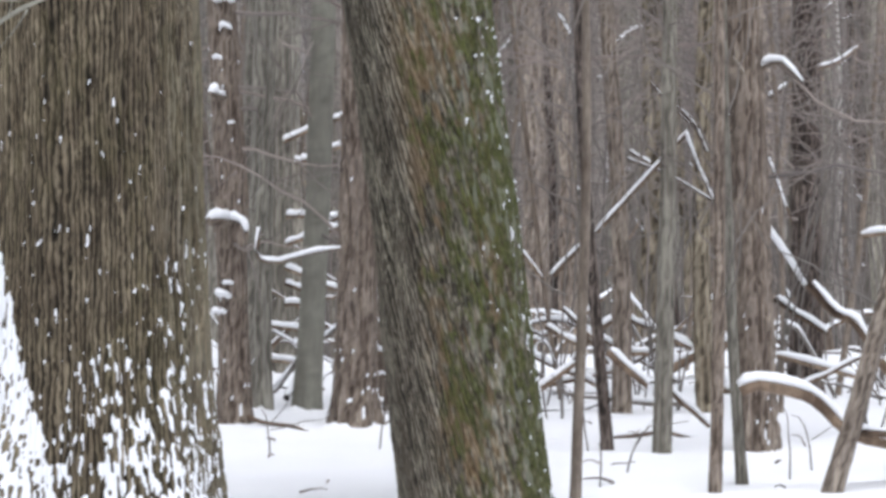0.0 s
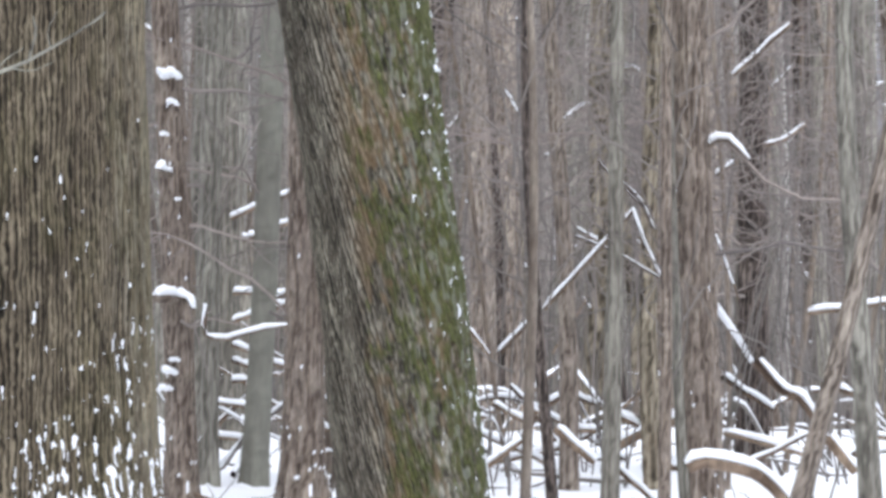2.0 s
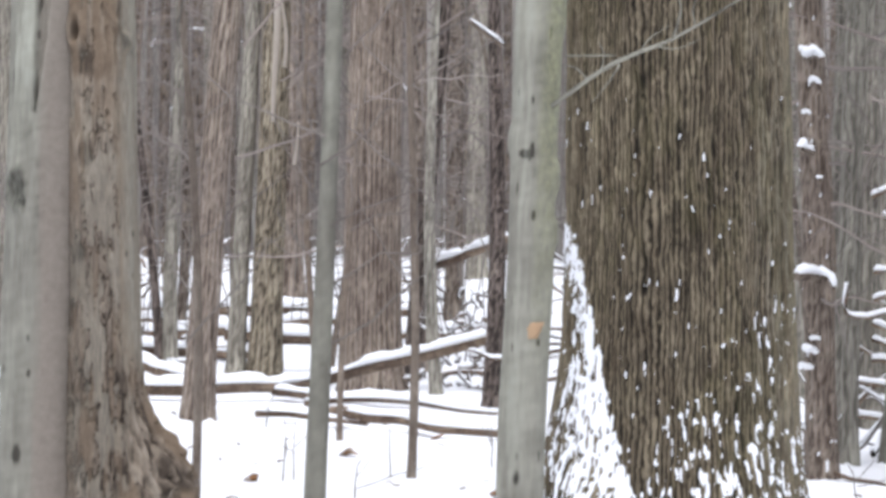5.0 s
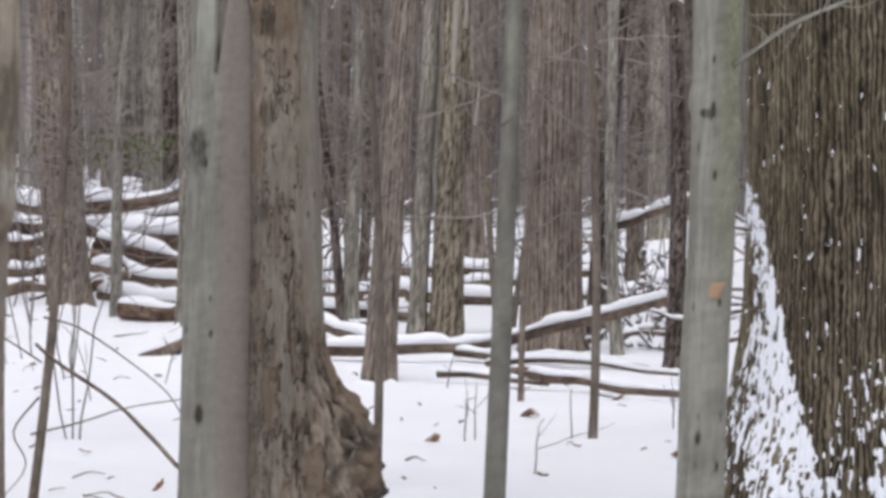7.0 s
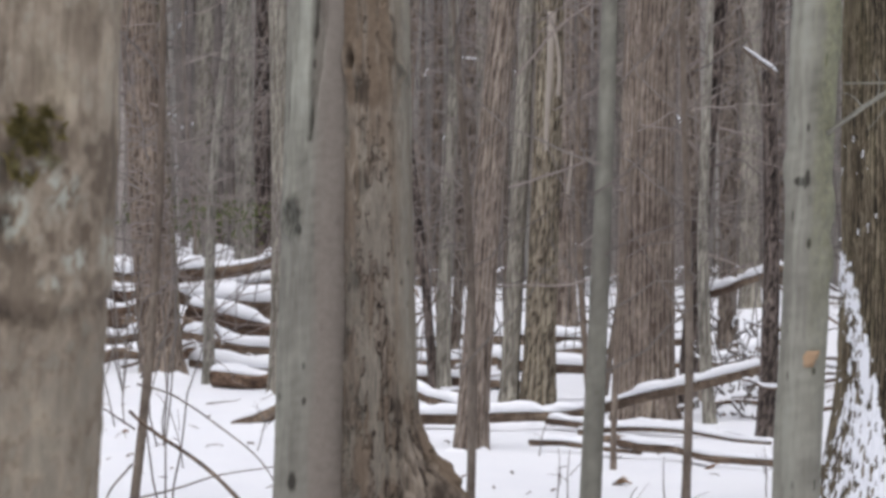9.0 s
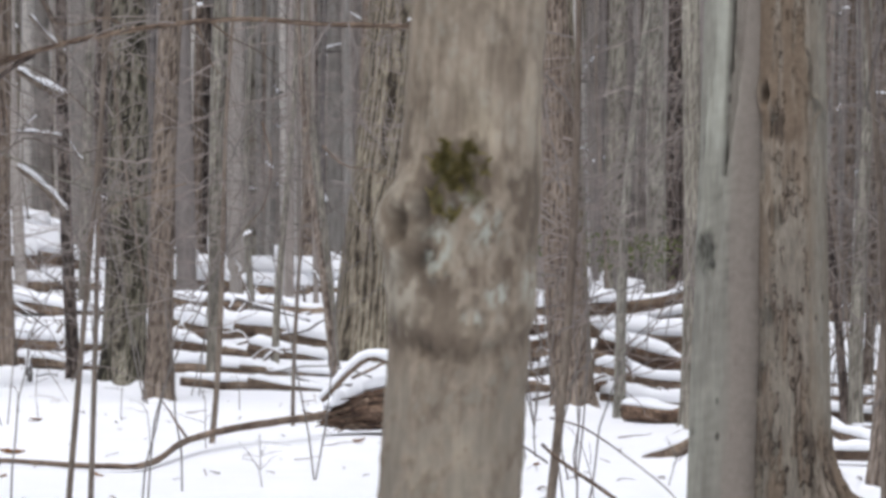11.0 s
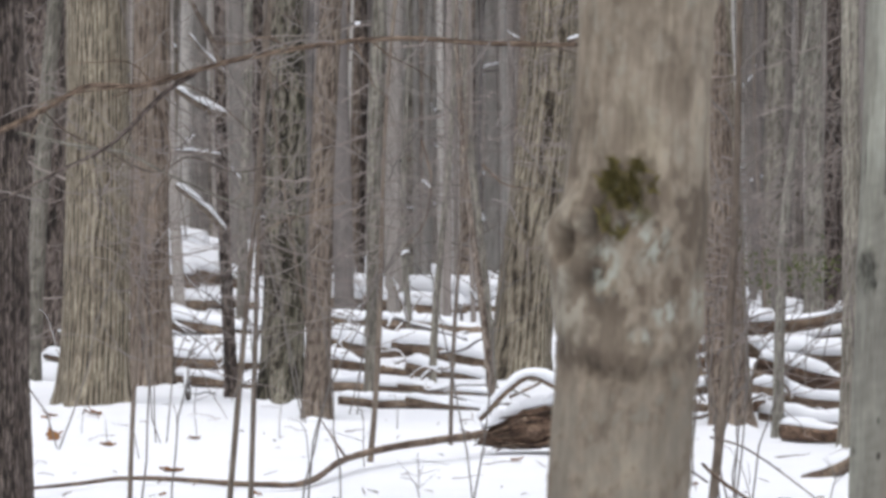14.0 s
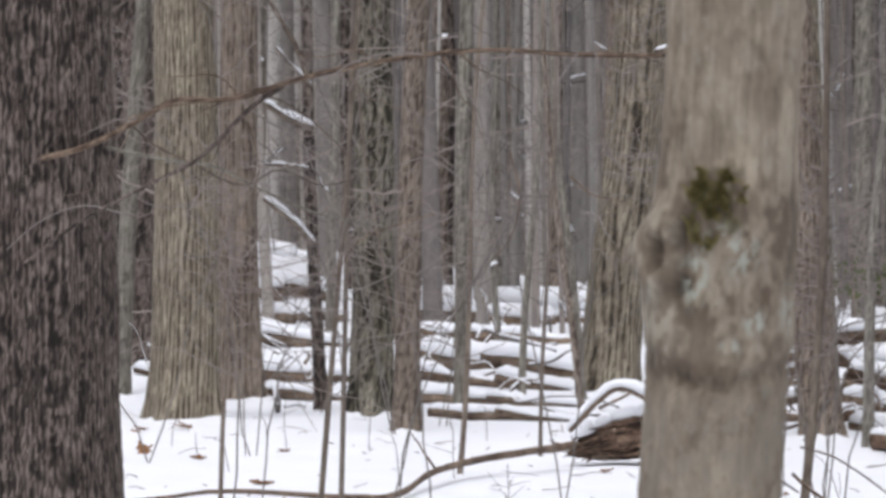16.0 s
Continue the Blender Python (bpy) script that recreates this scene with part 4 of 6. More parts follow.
brush(34, (0.05, 0.275, 19.5, 26.5), 31, 1.7, 0.55)
brush(90, (0.05, 0.275, 19.5, 27.5), 36, 0.8, 0.5, 0.5, True)
brush(40, (-0.11, 0.04, 44, 55), 37, 1.5, 0.5, 1.0, True)
brush(16, (0.0, 0.05, 27, 40), 32, 1.3, 0.3)
brush(30, (-0.08, 0.02, 28, 50), 33, 1.5, 0.35)
brush(20, (-0.16, -0.08, 36, 42), 34, 1.3, 0.4)
brush(34, (-0.32, -0.16, 36, 50), 35, 1.3, 0.35, 1.0, True)


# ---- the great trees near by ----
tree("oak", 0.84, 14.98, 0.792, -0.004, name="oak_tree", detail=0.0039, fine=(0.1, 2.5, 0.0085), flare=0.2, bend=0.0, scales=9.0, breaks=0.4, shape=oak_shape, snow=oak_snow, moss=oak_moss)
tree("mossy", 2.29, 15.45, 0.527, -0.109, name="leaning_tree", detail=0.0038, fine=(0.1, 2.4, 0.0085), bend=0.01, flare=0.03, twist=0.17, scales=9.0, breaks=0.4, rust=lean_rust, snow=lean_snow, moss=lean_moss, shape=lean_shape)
beech = tree("beech", 0.23, 13.60, 0.146, 0.040, name="beech_tree", detail=0.005, fine=(0.2, 2.4, 0.006), bend=0.0, flare=0.08, shape=beech_shape, moss=beech_moss)
tree("beech", -1.41, 14.53, 0.266, 0.027, name="twin_beech", detail=0.005, fine=(0.3, 2.4, 0.006), bend=0.0, flare=0.1, shape=twin_shape, rust=twin_rust)
tree("decayed", -1.16, 14.50, 0.244, -0.007, name="decayed_tree", detail=0.0042, fine=(0.3, 2.4, 0.005), rust=decayed_rust, bend=0.0, flare=0.1, shape=decayed_shape)
maple = tree("maple", -0.900, 5.0, 2 * MAPLE_R, MAPLE_LEAN, name="mossy_maple", detail=0.003, dense=2.15, fine=(1.16, 2.0, 0.003), bend=0.0, flare=0.05, shape=maple_shape, moss=maple_moss)
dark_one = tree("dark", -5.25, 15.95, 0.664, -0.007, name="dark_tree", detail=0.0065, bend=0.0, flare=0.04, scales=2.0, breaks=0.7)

# ---- trees in the middle, from one end of the wood to the other ----
tree("grey", 3.37, 17.40, 0.064, 0.012, bend=0.02, flare=0.1)
tree("dark", 3.16, 17.53, 0.042, -0.029, flare=0.1)
tree("sapling", 2.72, 15.77, 0.034, -0.015, name="sapling")
tree("flaky", 3.79, 17.44, 0.145, -0.018, flare=0.12, snow=shaggy_snow, shape=flaky_shape, stubs=5)
tree("flaky", 3.31, 16.01, 0.042, 0.033, bend=0.05, flare=0.1, label="slim red-brown tree in snow")
tree("dark", 4.61, 20.11, 0.144, -0.010)
tree("brown", 3.73, 15.82, 0.066, 0.291, flare=0.1, label="leaning brown tree with rough bark in snow")
tree("grey", 3.47, 16.25, 0.036, -0.059, bend=0.06, label="slender greenish-grey stem leaning in snow")
tree("brown", 3.56, 19.40, 0.074, -0.013)
tree("olive", 3.96, 19.36, 0.074, -0.016)
ragged = tree("flaky", 1.73, 19.22, 0.129, -0.024, snow=shaggy_snow)
tree("grey", 1.93, 20.16, 0.109, 0.020)
tree("beech", 2.16, 20.17, 0.118, 0.048, label="grey-green smooth-barked tree leaning in snow")
tree("grey", 2.76, 26.86, 0.130, 0.011)
tree("flaky", 2.25, 19.01, 0.159, 0.017, shape=flaky_shape, snow=shaggy_snow, flare=0.4, stubs=3)
tree("brown", 4.82, 29.61, 0.181, -0.032)
tree("brown", 5.54, 32.53, 0.221, -0.032)
tree("brown", 6.28, 30.36, 0.249, -0.009)
tree("grey", 4.27, 16.46, 0.077, -0.020)
tree("beech", -0.48, 15.39, 0.066, 0.032, bend=0.02, flare=0.1, label="slender smooth grey-green tree in snow")
tree("flaky", -0.46, 26.87, 0.346, 0.030, scales=16, breaks=0.2, label="tall red-brown tree with ridged bark in snow")
split = tree("olive", -1.21, 28.67, 0.200, 0.021)
tree("flaky", -1.41, 24.01, 0.161, 0.092, scales=12, breaks=0.25, label="leaning light brown tree in snow")
tree("grey", -1.41, 28.68, 0.115, 0.038)
tree("dark", -2.06, 30.65, 0.058, -0.051, name="sapling")
tree("grey", -1.98, 30.65, 0.091, -0.006)
tree("sapling", -0.15, 19.90, 0.035, 0.029, name="sapling")
tree("sapling", -0.55, 22.41, 0.027, 0.041, name="sapling")
slim = tree("dark", 0.28, 24.77, 0.090, 0.038)
tree("brown", -0.14, 29.00, 0.117, -0.017)
tree("brown", 0.11, 40.00, 0.161, 0.000)
tree("grey", -0.04, 26.41, 0.064, -0.016)
tree("sapling", -1.03, 17.47, 0.030, -0.020, name="sapling")
tree("brown", -4.25, 32.16, 0.296, -0.067)
young = tree("sapling", -2.25, 15.84, 0.030, 0.069, name="sapling")
tree("sapling", -2.43, 16.32, 0.024, 0.058, name="sapling")
tree("olive", -10.22, 35.22, 0.551, 0.011, scales=18, breaks=0.12, flare=0.26, roots=4)
tree("brown", -10.65, 38.74, 0.377, -0.008, scales=18, breaks=0.12)
tree("brown", -14.39, 47.89, 0.201, 0.030)
tree("grey", -11.86, 38.76, 0.163, 0.063)
tree("dark", -12.75, 42.11, 0.495, -0.006)
snag = tree("dark", -9.38, 36.81, 0.112, -0.035)
tree("mossy", -8.74, 36.07, 0.358, 0.002, scales=10, breaks=0.3, moss=oak_moss, label="dark furrowed tree with a little moss in snow")
tree("brown", -7.87, 33.67, 0.204, 0.037)
tree("sapling", -4.99, 19.38, 0.024, 0.074, name="sapling", bend=0.02)
tree("sapling", -4.95, 19.69, 0.022, 0.035, name="sapling", bend=0.015)
tree("sapling", -5.96, 21.18, 0.021, 0.007, name="sapling")
tree("grey", -7.78, 35.34, 0.116, 0.024)
tree("grey", -8.07, 39.43, 0.059, 0.034, name="sapling")
tree("grey", -7.39, 38.84, 0.080, -0.056, name="sapling")
tree("olive", -7.42, 40.45, 0.551, 0.089, scales=14, breaks=0.15)
tree("olive", -4.29, 32.54, 0.273, -0.038)
tree("grey", -12.22, 48.49, 0.121, 0.011, stubs=2)
tree("grey", -11.08, 46.70, 0.103, -0.008, stubs=2)
tree("grey", -9.46, 45.01, 0.062, -0.018, stubs=2)
tree("brown", -9.60, 53.14, 0.159, 0.001, stubs=2)
tree("grey", -17.04, 63.76, 0.124, 0.021, stubs=2)
tree("flaky", -14.56, 64.38, 0.142, -0.008, stubs=2)
tree("grey", -14.82, 66.37, 0.201, 0.001, stubs=2)
tree("olive", -14.20, 68.54, 0.188, -0.018, stubs=2)
tree("grey", -12.13, 64.88, 0.212, 0.021, stubs=2)
tree("grey", -4.15, 59.86, 0.161, -0.021)
tree("brown", -3.78, 63.89, 0.206, 0.025)
tree("grey", -3.11, 57.92, 0.140, 0.013)
tree("brown", -2.18, 61.96, 0.249, -0.021)
tree("grey", -2.12, 65.97, 0.159, 0.013)
tree("grey", -1.73, 69.98, 0.206, 0.001)
tree("brown", -0.51, 60.00, 0.209, -0.011)
tree("grey", 0.47, 66.00, 0.265, -0.023)
tree("brown", 0.65, 62.00, 0.166, -0.023)
tree("grey", 2.33, 23.00, 0.117, -0.015)
tree("grey", 2.54, 24.00, 0.097, -0.016)
tree("grey", 2.03, 22.00, 0.077, -0.013)
tree("grey", 1.79, 19.90, 0.035, 0.145, name="sapling", label="thin grey sapling leaning against its neighbours")
tree("dark", -0.20, 27.50, 0.111, 0.073)
tree("brown", -0.10, 33.00, 0.088, 0.000)
tree("brown", 0.10, 36.00, 0.145, -0.000)
tree("brown", -2.24, 36.00, 0.077, 0.046)
tree("flaky", -1.44, 40.00, 0.236, -0.008, scales=12, breaks=0.25)
tree("grey", -2.35, 42.00, 0.101, 0.014)
tree("grey", 0.40, 48.00, 0.219, -0.000)
tree("grey", -3.12, 30.00, 0.137, 0.004)
tree("dark", -5.60, 52.00, 0.209, -0.001)
tree("grey", -5.61, 50.00, 0.228, -0.001)
tree("grey", -6.09, 50.00, 0.241, 0.005)
tree("grey", -7.26, 54.00, 0.130, -0.001)
tree("grey", -3.75, 31.00, 0.071, 0.070, name="sapling")
tree("flaky", -12.44, 55.00, 0.295, 0.014, shape=flaky_shape, label="red-brown dying tree with peeling bark")
tree("dark", -11.99, 52.00, 0.279, 0.008)
tree("grey", -12.19, 56.00, 0.135, 0.012)
tree("grey", -12.15, 58.00, 0.171, -0.001)
tree("brown", -12.41, 60.00, 0.177, -0.001)
tree("brown", -10.58, 54.00, 0.188, 0.003)
tree("grey", -12.00, 60.00, 0.161, 0.007)
tree("flaky", -6.26, 33.00, 0.053, -0.076, name="sapling", label="slim red-brown sapling leaning in snow")
tree("brown", -9.58, 52.00, 0.279, 0.045)

# ---- fallen logs ----
log([(-1.86, 25.93, 0.05), (-1.27, 25.97, 0.05), (-0.78, 25.99, 0.10), (-0.29, 25.50, 0.24), (0.39, 25.00, 0.43)], 0.084)
log([(-1.97, 26.93, 0.17), (-1.61, 26.45, 0.09)], 0.080)
log([(-1.04, 26.00, 0.03), (-0.63, 25.60, 0.02), (-0.15, 25.20, 0.03), (0.35, 24.60, -0.02)], 0.060, snow=0.022, taper=0.6, rough=0.4, gaps=0.25)
log([(-1.05, 23.80, 0.04), (-0.71, 23.60, 0.03), (-0.42, 23.40, 0.01)], 0.048, snow=0.014, taper=0.6, rough=0.4, gaps=0.35)
log([(-0.61, 23.60, 0.07), (-0.32, 23.20, 0.05), (-0.01, 22.60, 0.03), (0.36, 22.30, 0.03)], 0.066, snow=0.022, taper=0.7, rough=0.4, gaps=0.25, label="fallen red-brown log half sunk in snow")
log([(-0.80, 24.60, 0.05), (-0.35, 24.30, 0.07), (0.30, 23.60, 0.05)], 0.044, snow=0.018, taper=0.5, rough=0.4, gaps=0.2)
stick([(-4.40, 36.00, 0.0), (-4.29, 36.00, 0.26), (-4.20, 36.00, 0.20)], 0.05, snow=0.05, gaps=0.0, crook=0.1, label="bent root under thick snow")
stick([(-4.03, 33.00, 0.27), (-3.96, 33.00, 0.31), (-3.89, 33.00, 0.21), (-3.91, 33.00, -0.05)], 0.045, snow=0.05, gaps=0.0, crook=0.1, label="bent root under thick snow")
log([(-0.03, 27.00, 0.78), (0.40, 26.00, 0.97)], 0.058)
log([(-3.75, 51.37, -0.33), (-3.33, 51.31, -0.34), (-2.92, 51.25, -0.33), (-2.50, 51.18, -0.31)], 0.140, snow=0.091, taper=0.80)
log([(-3.07, 56.60, -0.58), (-2.41, 56.55, -0.56), (-1.75, 56.48, -0.55), (-1.09, 56.41, -0.54)], 0.154, snow=0.100, taper=0.80)
log([(-2.79, 38.27, 0.01), (-2.43, 38.20, 0.02), (-2.07, 38.13, 0.03), (-1.71, 38.06, 0.04)], 0.119, snow=0.068, taper=0.80)
log([(-1.83, 37.54, 0.06), (-1.46, 37.46, 0.06), (-1.09, 37.39, 0.05), (-0.72, 37.31, 0.03)], 0.117, snow=0.077, taper=0.80)
log([(-2.46, 33.69, 0.02), (-2.18, 33.61, 0.03), (-1.91, 33.54, 0.05), (-1.63, 33.47, 0.07)], 0.105, snow=0.060, taper=0.80)
log([(-1.70, 33.03, 0.06), (-1.34, 32.96, 0.03), (-0.99, 32.88, 0.02), (-0.63, 32.80, 0.02)], 0.116, snow=0.068, taper=0.80)
log([(-2.27, 31.11, 0.03), (-2.02, 31.04, 0.02), (-1.76, 30.97, 0.02), (-1.51, 30.89, 0.00)], 0.097, snow=0.055, taper=0.80)
log([(-4.44, 61.98, -0.25), (-4.17, 61.90, -0.25), (-3.90, 61.83, -0.24), (-3.64, 61.76, -0.22)], 0.085, snow=0.055, taper=0.80)
log([(-2.37, 62.09, -0.45), (-2.20, 62.01, -0.44), (-2.03, 61.92, -0.44), (-1.86, 61.84, -0.43)], 0.085, snow=0.055, taper=0.80)
log([(-4.52, 61.97, -0.53), (-4.27, 61.90, -0.58), (-4.01, 61.82, -0.59), (-3.76, 61.75, -0.57)], 0.109, snow=0.073, taper=0.80)
log([(-0.72, 37.21, 0.02), (-0.52, 37.12, 0.03), (-0.32, 37.04, 0.06), (-0.12, 36.95, 0.09)], 0.087, snow=0.055, taper=0.80)
log([(-0.21, 34.79, -0.07), (0.01, 34.70, -0.01), (0.23, 34.61, 0.05), (0.44, 34.52, 0.13)], 0.068, snow=0.041, taper=0.80)
log([(-4.44, 61.98, -0.37), (-3.96, 61.92, -0.38), (-3.49, 61.86, -0.40), (-3.02, 61.79, -0.41)], 0.109, snow=0.073, taper=0.80)
log([(-3.03, 62.06, -0.58), (-2.42, 62.00, -0.59), (-1.81, 61.93, -0.58), (-1.19, 61.85, -0.53)], 0.133, snow=0.091, taper=0.80)
log([(-1.34, 35.28, 0.03), (-1.12, 35.20, 0.05), (-0.90, 35.12, 0.06), (-0.68, 35.03, 0.07)], 0.082, snow=0.052, taper=0.80)
log([(-2.62, 36.23, 0.01), (-2.45, 36.15, 0.02), (-2.29, 36.07, 0.03), (-2.12, 35.99, 0.04)], 0.085, snow=0.053, taper=0.80)
log([(-1.20, 62.12, -0.71), (-0.98, 62.04, -0.74), (-0.75, 61.95, -0.76), (-0.53, 61.86, -0.78)], 0.145, snow=0.091, taper=0.80)
log([(-0.48, 56.42, -0.50), (-0.13, 56.34, -0.55), (0.22, 56.25, -0.60), (0.57, 56.15, -0.64)], 0.110, snow=0.066, taper=0.80)
log([(-1.69, 31.16, -0.06), (-1.56, 31.08, -0.03), (-1.43, 30.99, 0.00), (-1.30, 30.91, 0.06)], 0.055, snow=0.037, taper=0.80)
log([(-0.64, 33.36, -0.05), (-0.49, 33.27, -0.00), (-0.34, 33.18, 0.03), (-0.20, 33.10, 0.06)], 0.065, snow=0.039, taper=0.80)
log([(-4.48, 34.60, 0.71), (-4.18, 34.57, 0.74), (-3.87, 34.54, 0.77), (-3.58, 34.50, 0.84)], 0.145, snow=0.073, taper=0.80)
log([(-4.25, 34.90, 0.58), (-4.04, 34.85, 0.59), (-3.82, 34.81, 0.61), (-3.61, 34.76, 0.65)], 0.106, snow=0.063, taper=0.80)
log([(-4.28, 34.30, 0.48), (-4.03, 34.25, 0.46), (-3.79, 34.21, 0.45), (-3.54, 34.16, 0.45)], 0.221, snow=0.103, taper=0.80)
log([(-4.27, 34.00, 0.45), (-4.02, 33.96, 0.38), (-3.78, 33.91, 0.32), (-3.53, 33.86, 0.29)], 0.142, snow=0.072, taper=0.80, mat=ROTTEN)
log([(-4.26, 33.60, 0.26), (-3.99, 33.56, 0.20), (-3.73, 33.50, 0.16), (-3.47, 33.45, 0.13)], 0.089, snow=0.071, taper=0.80)
log([(-4.09, 32.64, 0.08), (-3.85, 32.58, 0.05), (-3.61, 32.51, 0.03), (-3.37, 32.45, 0.02)], 0.080, snow=0.086, taper=0.80)
log([(-5.09, 34.60, 0.77), (-4.97, 34.55, 0.73), (-4.85, 34.50, 0.70), (-4.74, 34.45, 0.68)], 0.106, snow=0.115, taper=0.80)
log([(-5.03, 34.20, 0.42), (-4.90, 34.15, 0.42), (-4.77, 34.10, 0.44), (-4.64, 34.04, 0.48)], 0.091, snow=0.052, taper=0.80, mat=ROTTEN)
log([(-4.97, 33.80, 0.21), (-4.82, 33.74, 0.21), (-4.68, 33.69, 0.23), (-4.53, 33.62, 0.26)], 0.090, snow=0.061, taper=0.80)
log([(-4.46, 34.80, 0.56), (-4.30, 34.75, 0.48), (-4.13, 34.70, 0.41), (-3.97, 34.65, 0.36)], 0.092, snow=0.052, taper=0.80)
log([(-4.10, 34.50, 0.29), (-3.91, 34.44, 0.30), (-3.72, 34.39, 0.33), (-3.54, 34.33, 0.37)], 0.104, snow=0.063, taper=0.80, mat=ROTTEN)
log([(-4.24, 34.15, -0.08), (-4.12, 34.07, -0.03), (-4.00, 34.00, 0.03), (-3.89, 33.92, 0.11)], 0.048, snow=0.039, taper=0.80)
log([(-3.05, 26.66, -0.05), (-2.94, 26.58, -0.02), (-2.83, 26.50, 0.02), (-2.73, 26.42, 0.08)], 0.094, snow=0.014, taper=1.00)
log([(-16.95, 59.81, 1.31), (-16.50, 59.82, 1.21), (-16.07, 59.83, 1.14), (-15.62, 59.83, 1.09)], 0.315, snow=0.183, taper=0.93, rough=0.4)
log([(-16.22, 59.99, 1.25), (-15.88, 59.98, 1.13), (-15.53, 59.97, 1.07), (-15.19, 59.96, 1.02)], 0.226, snow=0.146, taper=0.82, rough=0.4)
log([(-15.03, 53.20, 0.94), (-14.68, 53.19, 0.85), (-14.35, 53.18, 0.79), (-14.01, 53.17, 0.78)], 0.319, snow=0.163, taper=0.94, rough=0.4)
log([(-14.66, 53.99, 0.88), (-14.32, 53.98, 0.85), (-13.99, 53.98, 0.79), (-13.65, 53.97, 0.74)], 0.248, snow=0.132, taper=0.91, rough=0.4)
log([(-14.27, 50.41, 0.60), (-13.90, 50.41, 0.55), (-13.53, 50.40, 0.53), (-13.15, 50.39, 0.53)], 0.177, snow=0.084, taper=0.84, rough=0.4)
log([(-13.79, 51.01, 0.57), (-13.41, 51.01, 0.53), (-13.03, 51.01, 0.53), (-12.65, 51.01, 0.51)], 0.156, snow=0.068, taper=0.78, rough=0.4)
log([(-13.09, 46.30, 0.39), (-12.78, 46.28, 0.38), (-12.46, 46.27, 0.37), (-12.16, 46.25, 0.34)], 0.186, snow=0.116, taper=0.80, rough=0.4)
log([(-12.54, 46.06, 0.42), (-12.14, 46.07, 0.37), (-11.74, 46.07, 0.32), (-11.34, 46.07, 0.31)], 0.169, snow=0.092, taper=0.76, rough=0.4)
log([(-11.64, 41.18, 0.21), (-11.29, 41.18, 0.17), (-10.95, 41.17, 0.14), (-10.60, 41.16, 0.14)], 0.170, snow=0.126, taper=0.73, rough=0.4)
log([(-11.02, 41.41, 0.18), (-10.74, 41.39, 0.12), (-10.45, 41.36, 0.11), (-10.18, 41.34, 0.11)], 0.146, snow=0.101, taper=0.75, rough=0.4)
log([(-11.09, 50.08, 0.60), (-10.67, 50.06, 0.53), (-10.24, 50.05, 0.49), (-9.83, 50.03, 0.49)], 0.184, snow=0.123, taper=0.87, rough=0.4)
log([(-10.41, 50.54, 0.62), (-10.05, 50.52, 0.55), (-9.68, 50.49, 0.51), (-9.32, 50.46, 0.48)], 0.139, snow=0.099, taper=0.86, rough=0.4)
log([(-10.73, 46.50, 0.46), (-10.41, 46.48, 0.39), (-10.07, 46.46, 0.37), (-9.75, 46.43, 0.37)], 0.171, snow=0.077, taper=0.77, rough=0.4)
log([(-10.05, 46.10, 0.44), (-9.61, 46.10, 0.40), (-9.16, 46.10, 0.36), (-8.73, 46.09, 0.35)], 0.156, snow=0.061, taper=0.88, rough=0.4)
log([(-9.92, 42.89, 0.32), (-9.53, 42.88, 0.23), (-9.16, 42.86, 0.18), (-8.77, 42.85, 0.15)], 0.197, snow=0.153, taper=0.77, rough=0.4)
log([(-9.08, 42.36, 0.28), (-8.70, 42.34, 0.23), (-8.33, 42.31, 0.15), (-7.95, 42.28, 0.08)], 0.185, snow=0.120, taper=0.73, rough=0.4)
log([(-9.51, 40.91, 0.18), (-9.08, 40.90, 0.13), (-8.65, 40.89, 0.08), (-8.22, 40.88, 0.04)], 0.126, snow=0.090, taper=0.89, rough=0.4)
log([(-8.53, 40.43, 0.16), (-8.23, 40.40, 0.10), (-7.92, 40.36, 0.04), (-7.62, 40.33, -0.02)], 0.128, snow=0.071, taper=0.71, rough=0.4)
log([(-8.86, 38.30, 0.05), (-8.50, 38.29, 0.04), (-8.14, 38.27, 0.01), (-7.78, 38.25, -0.02)], 0.119, snow=0.074, taper=0.80, rough=0.4)
log([(-8.14, 38.16, 0.05), (-7.80, 38.13, 0.02), (-7.48, 38.09, -0.01), (-7.16, 38.05, -0.04)], 0.076, snow=0.058, taper=0.91, rough=0.4)
log([(-7.99, 35.05, 0.06), (-7.69, 35.03, 0.03), (-7.41, 34.99, 0.02), (-7.11, 34.96, -0.02)], 0.099, snow=0.048, taper=0.86, rough=0.4)
log([(-7.37, 34.89, 0.07), (-7.12, 34.85, 0.03), (-6.87, 34.80, 0.01), (-6.62, 34.76, -0.02)], 0.079, snow=0.038, taper=0.71, rough=0.4)
log([(-18.19, 59.42, 1.76), (-17.92, 59.40, 1.70), (-17.65, 59.39, 1.66), (-17.38, 59.37, 1.63)], 0.103, snow=0.083, taper=0.75, rough=0.4)
log([(-10.90, 38.92, 0.10), (-10.65, 38.89, 0.05), (-10.38, 38.86, 0.02), (-10.12, 38.82, 0.03)], 0.102, snow=0.065, taper=0.83, rough=0.4)
log([(-10.46, 38.76, 0.07), (-10.16, 38.74, 0.07), (-9.85, 38.72, 0.01), (-9.54, 38.70, 0.00)], 0.116, snow=0.051, taper=0.86, rough=0.4)
log([(-12.44, 41.16, 0.20), (-12.30, 41.11, 0.17), (-12.16, 41.05, 0.15), (-12.02, 41.00, 0.16)], 0.076, snow=0.069, taper=0.86, rough=0.4)
log([(-11.65, 50.41, 0.58), (-10.89, 50.48, 0.55), (-10.13, 50.55, 0.55), (-9.38, 50.60, 0.58)], 0.180, snow=0.277, taper=0.80, gaps=-0.3)
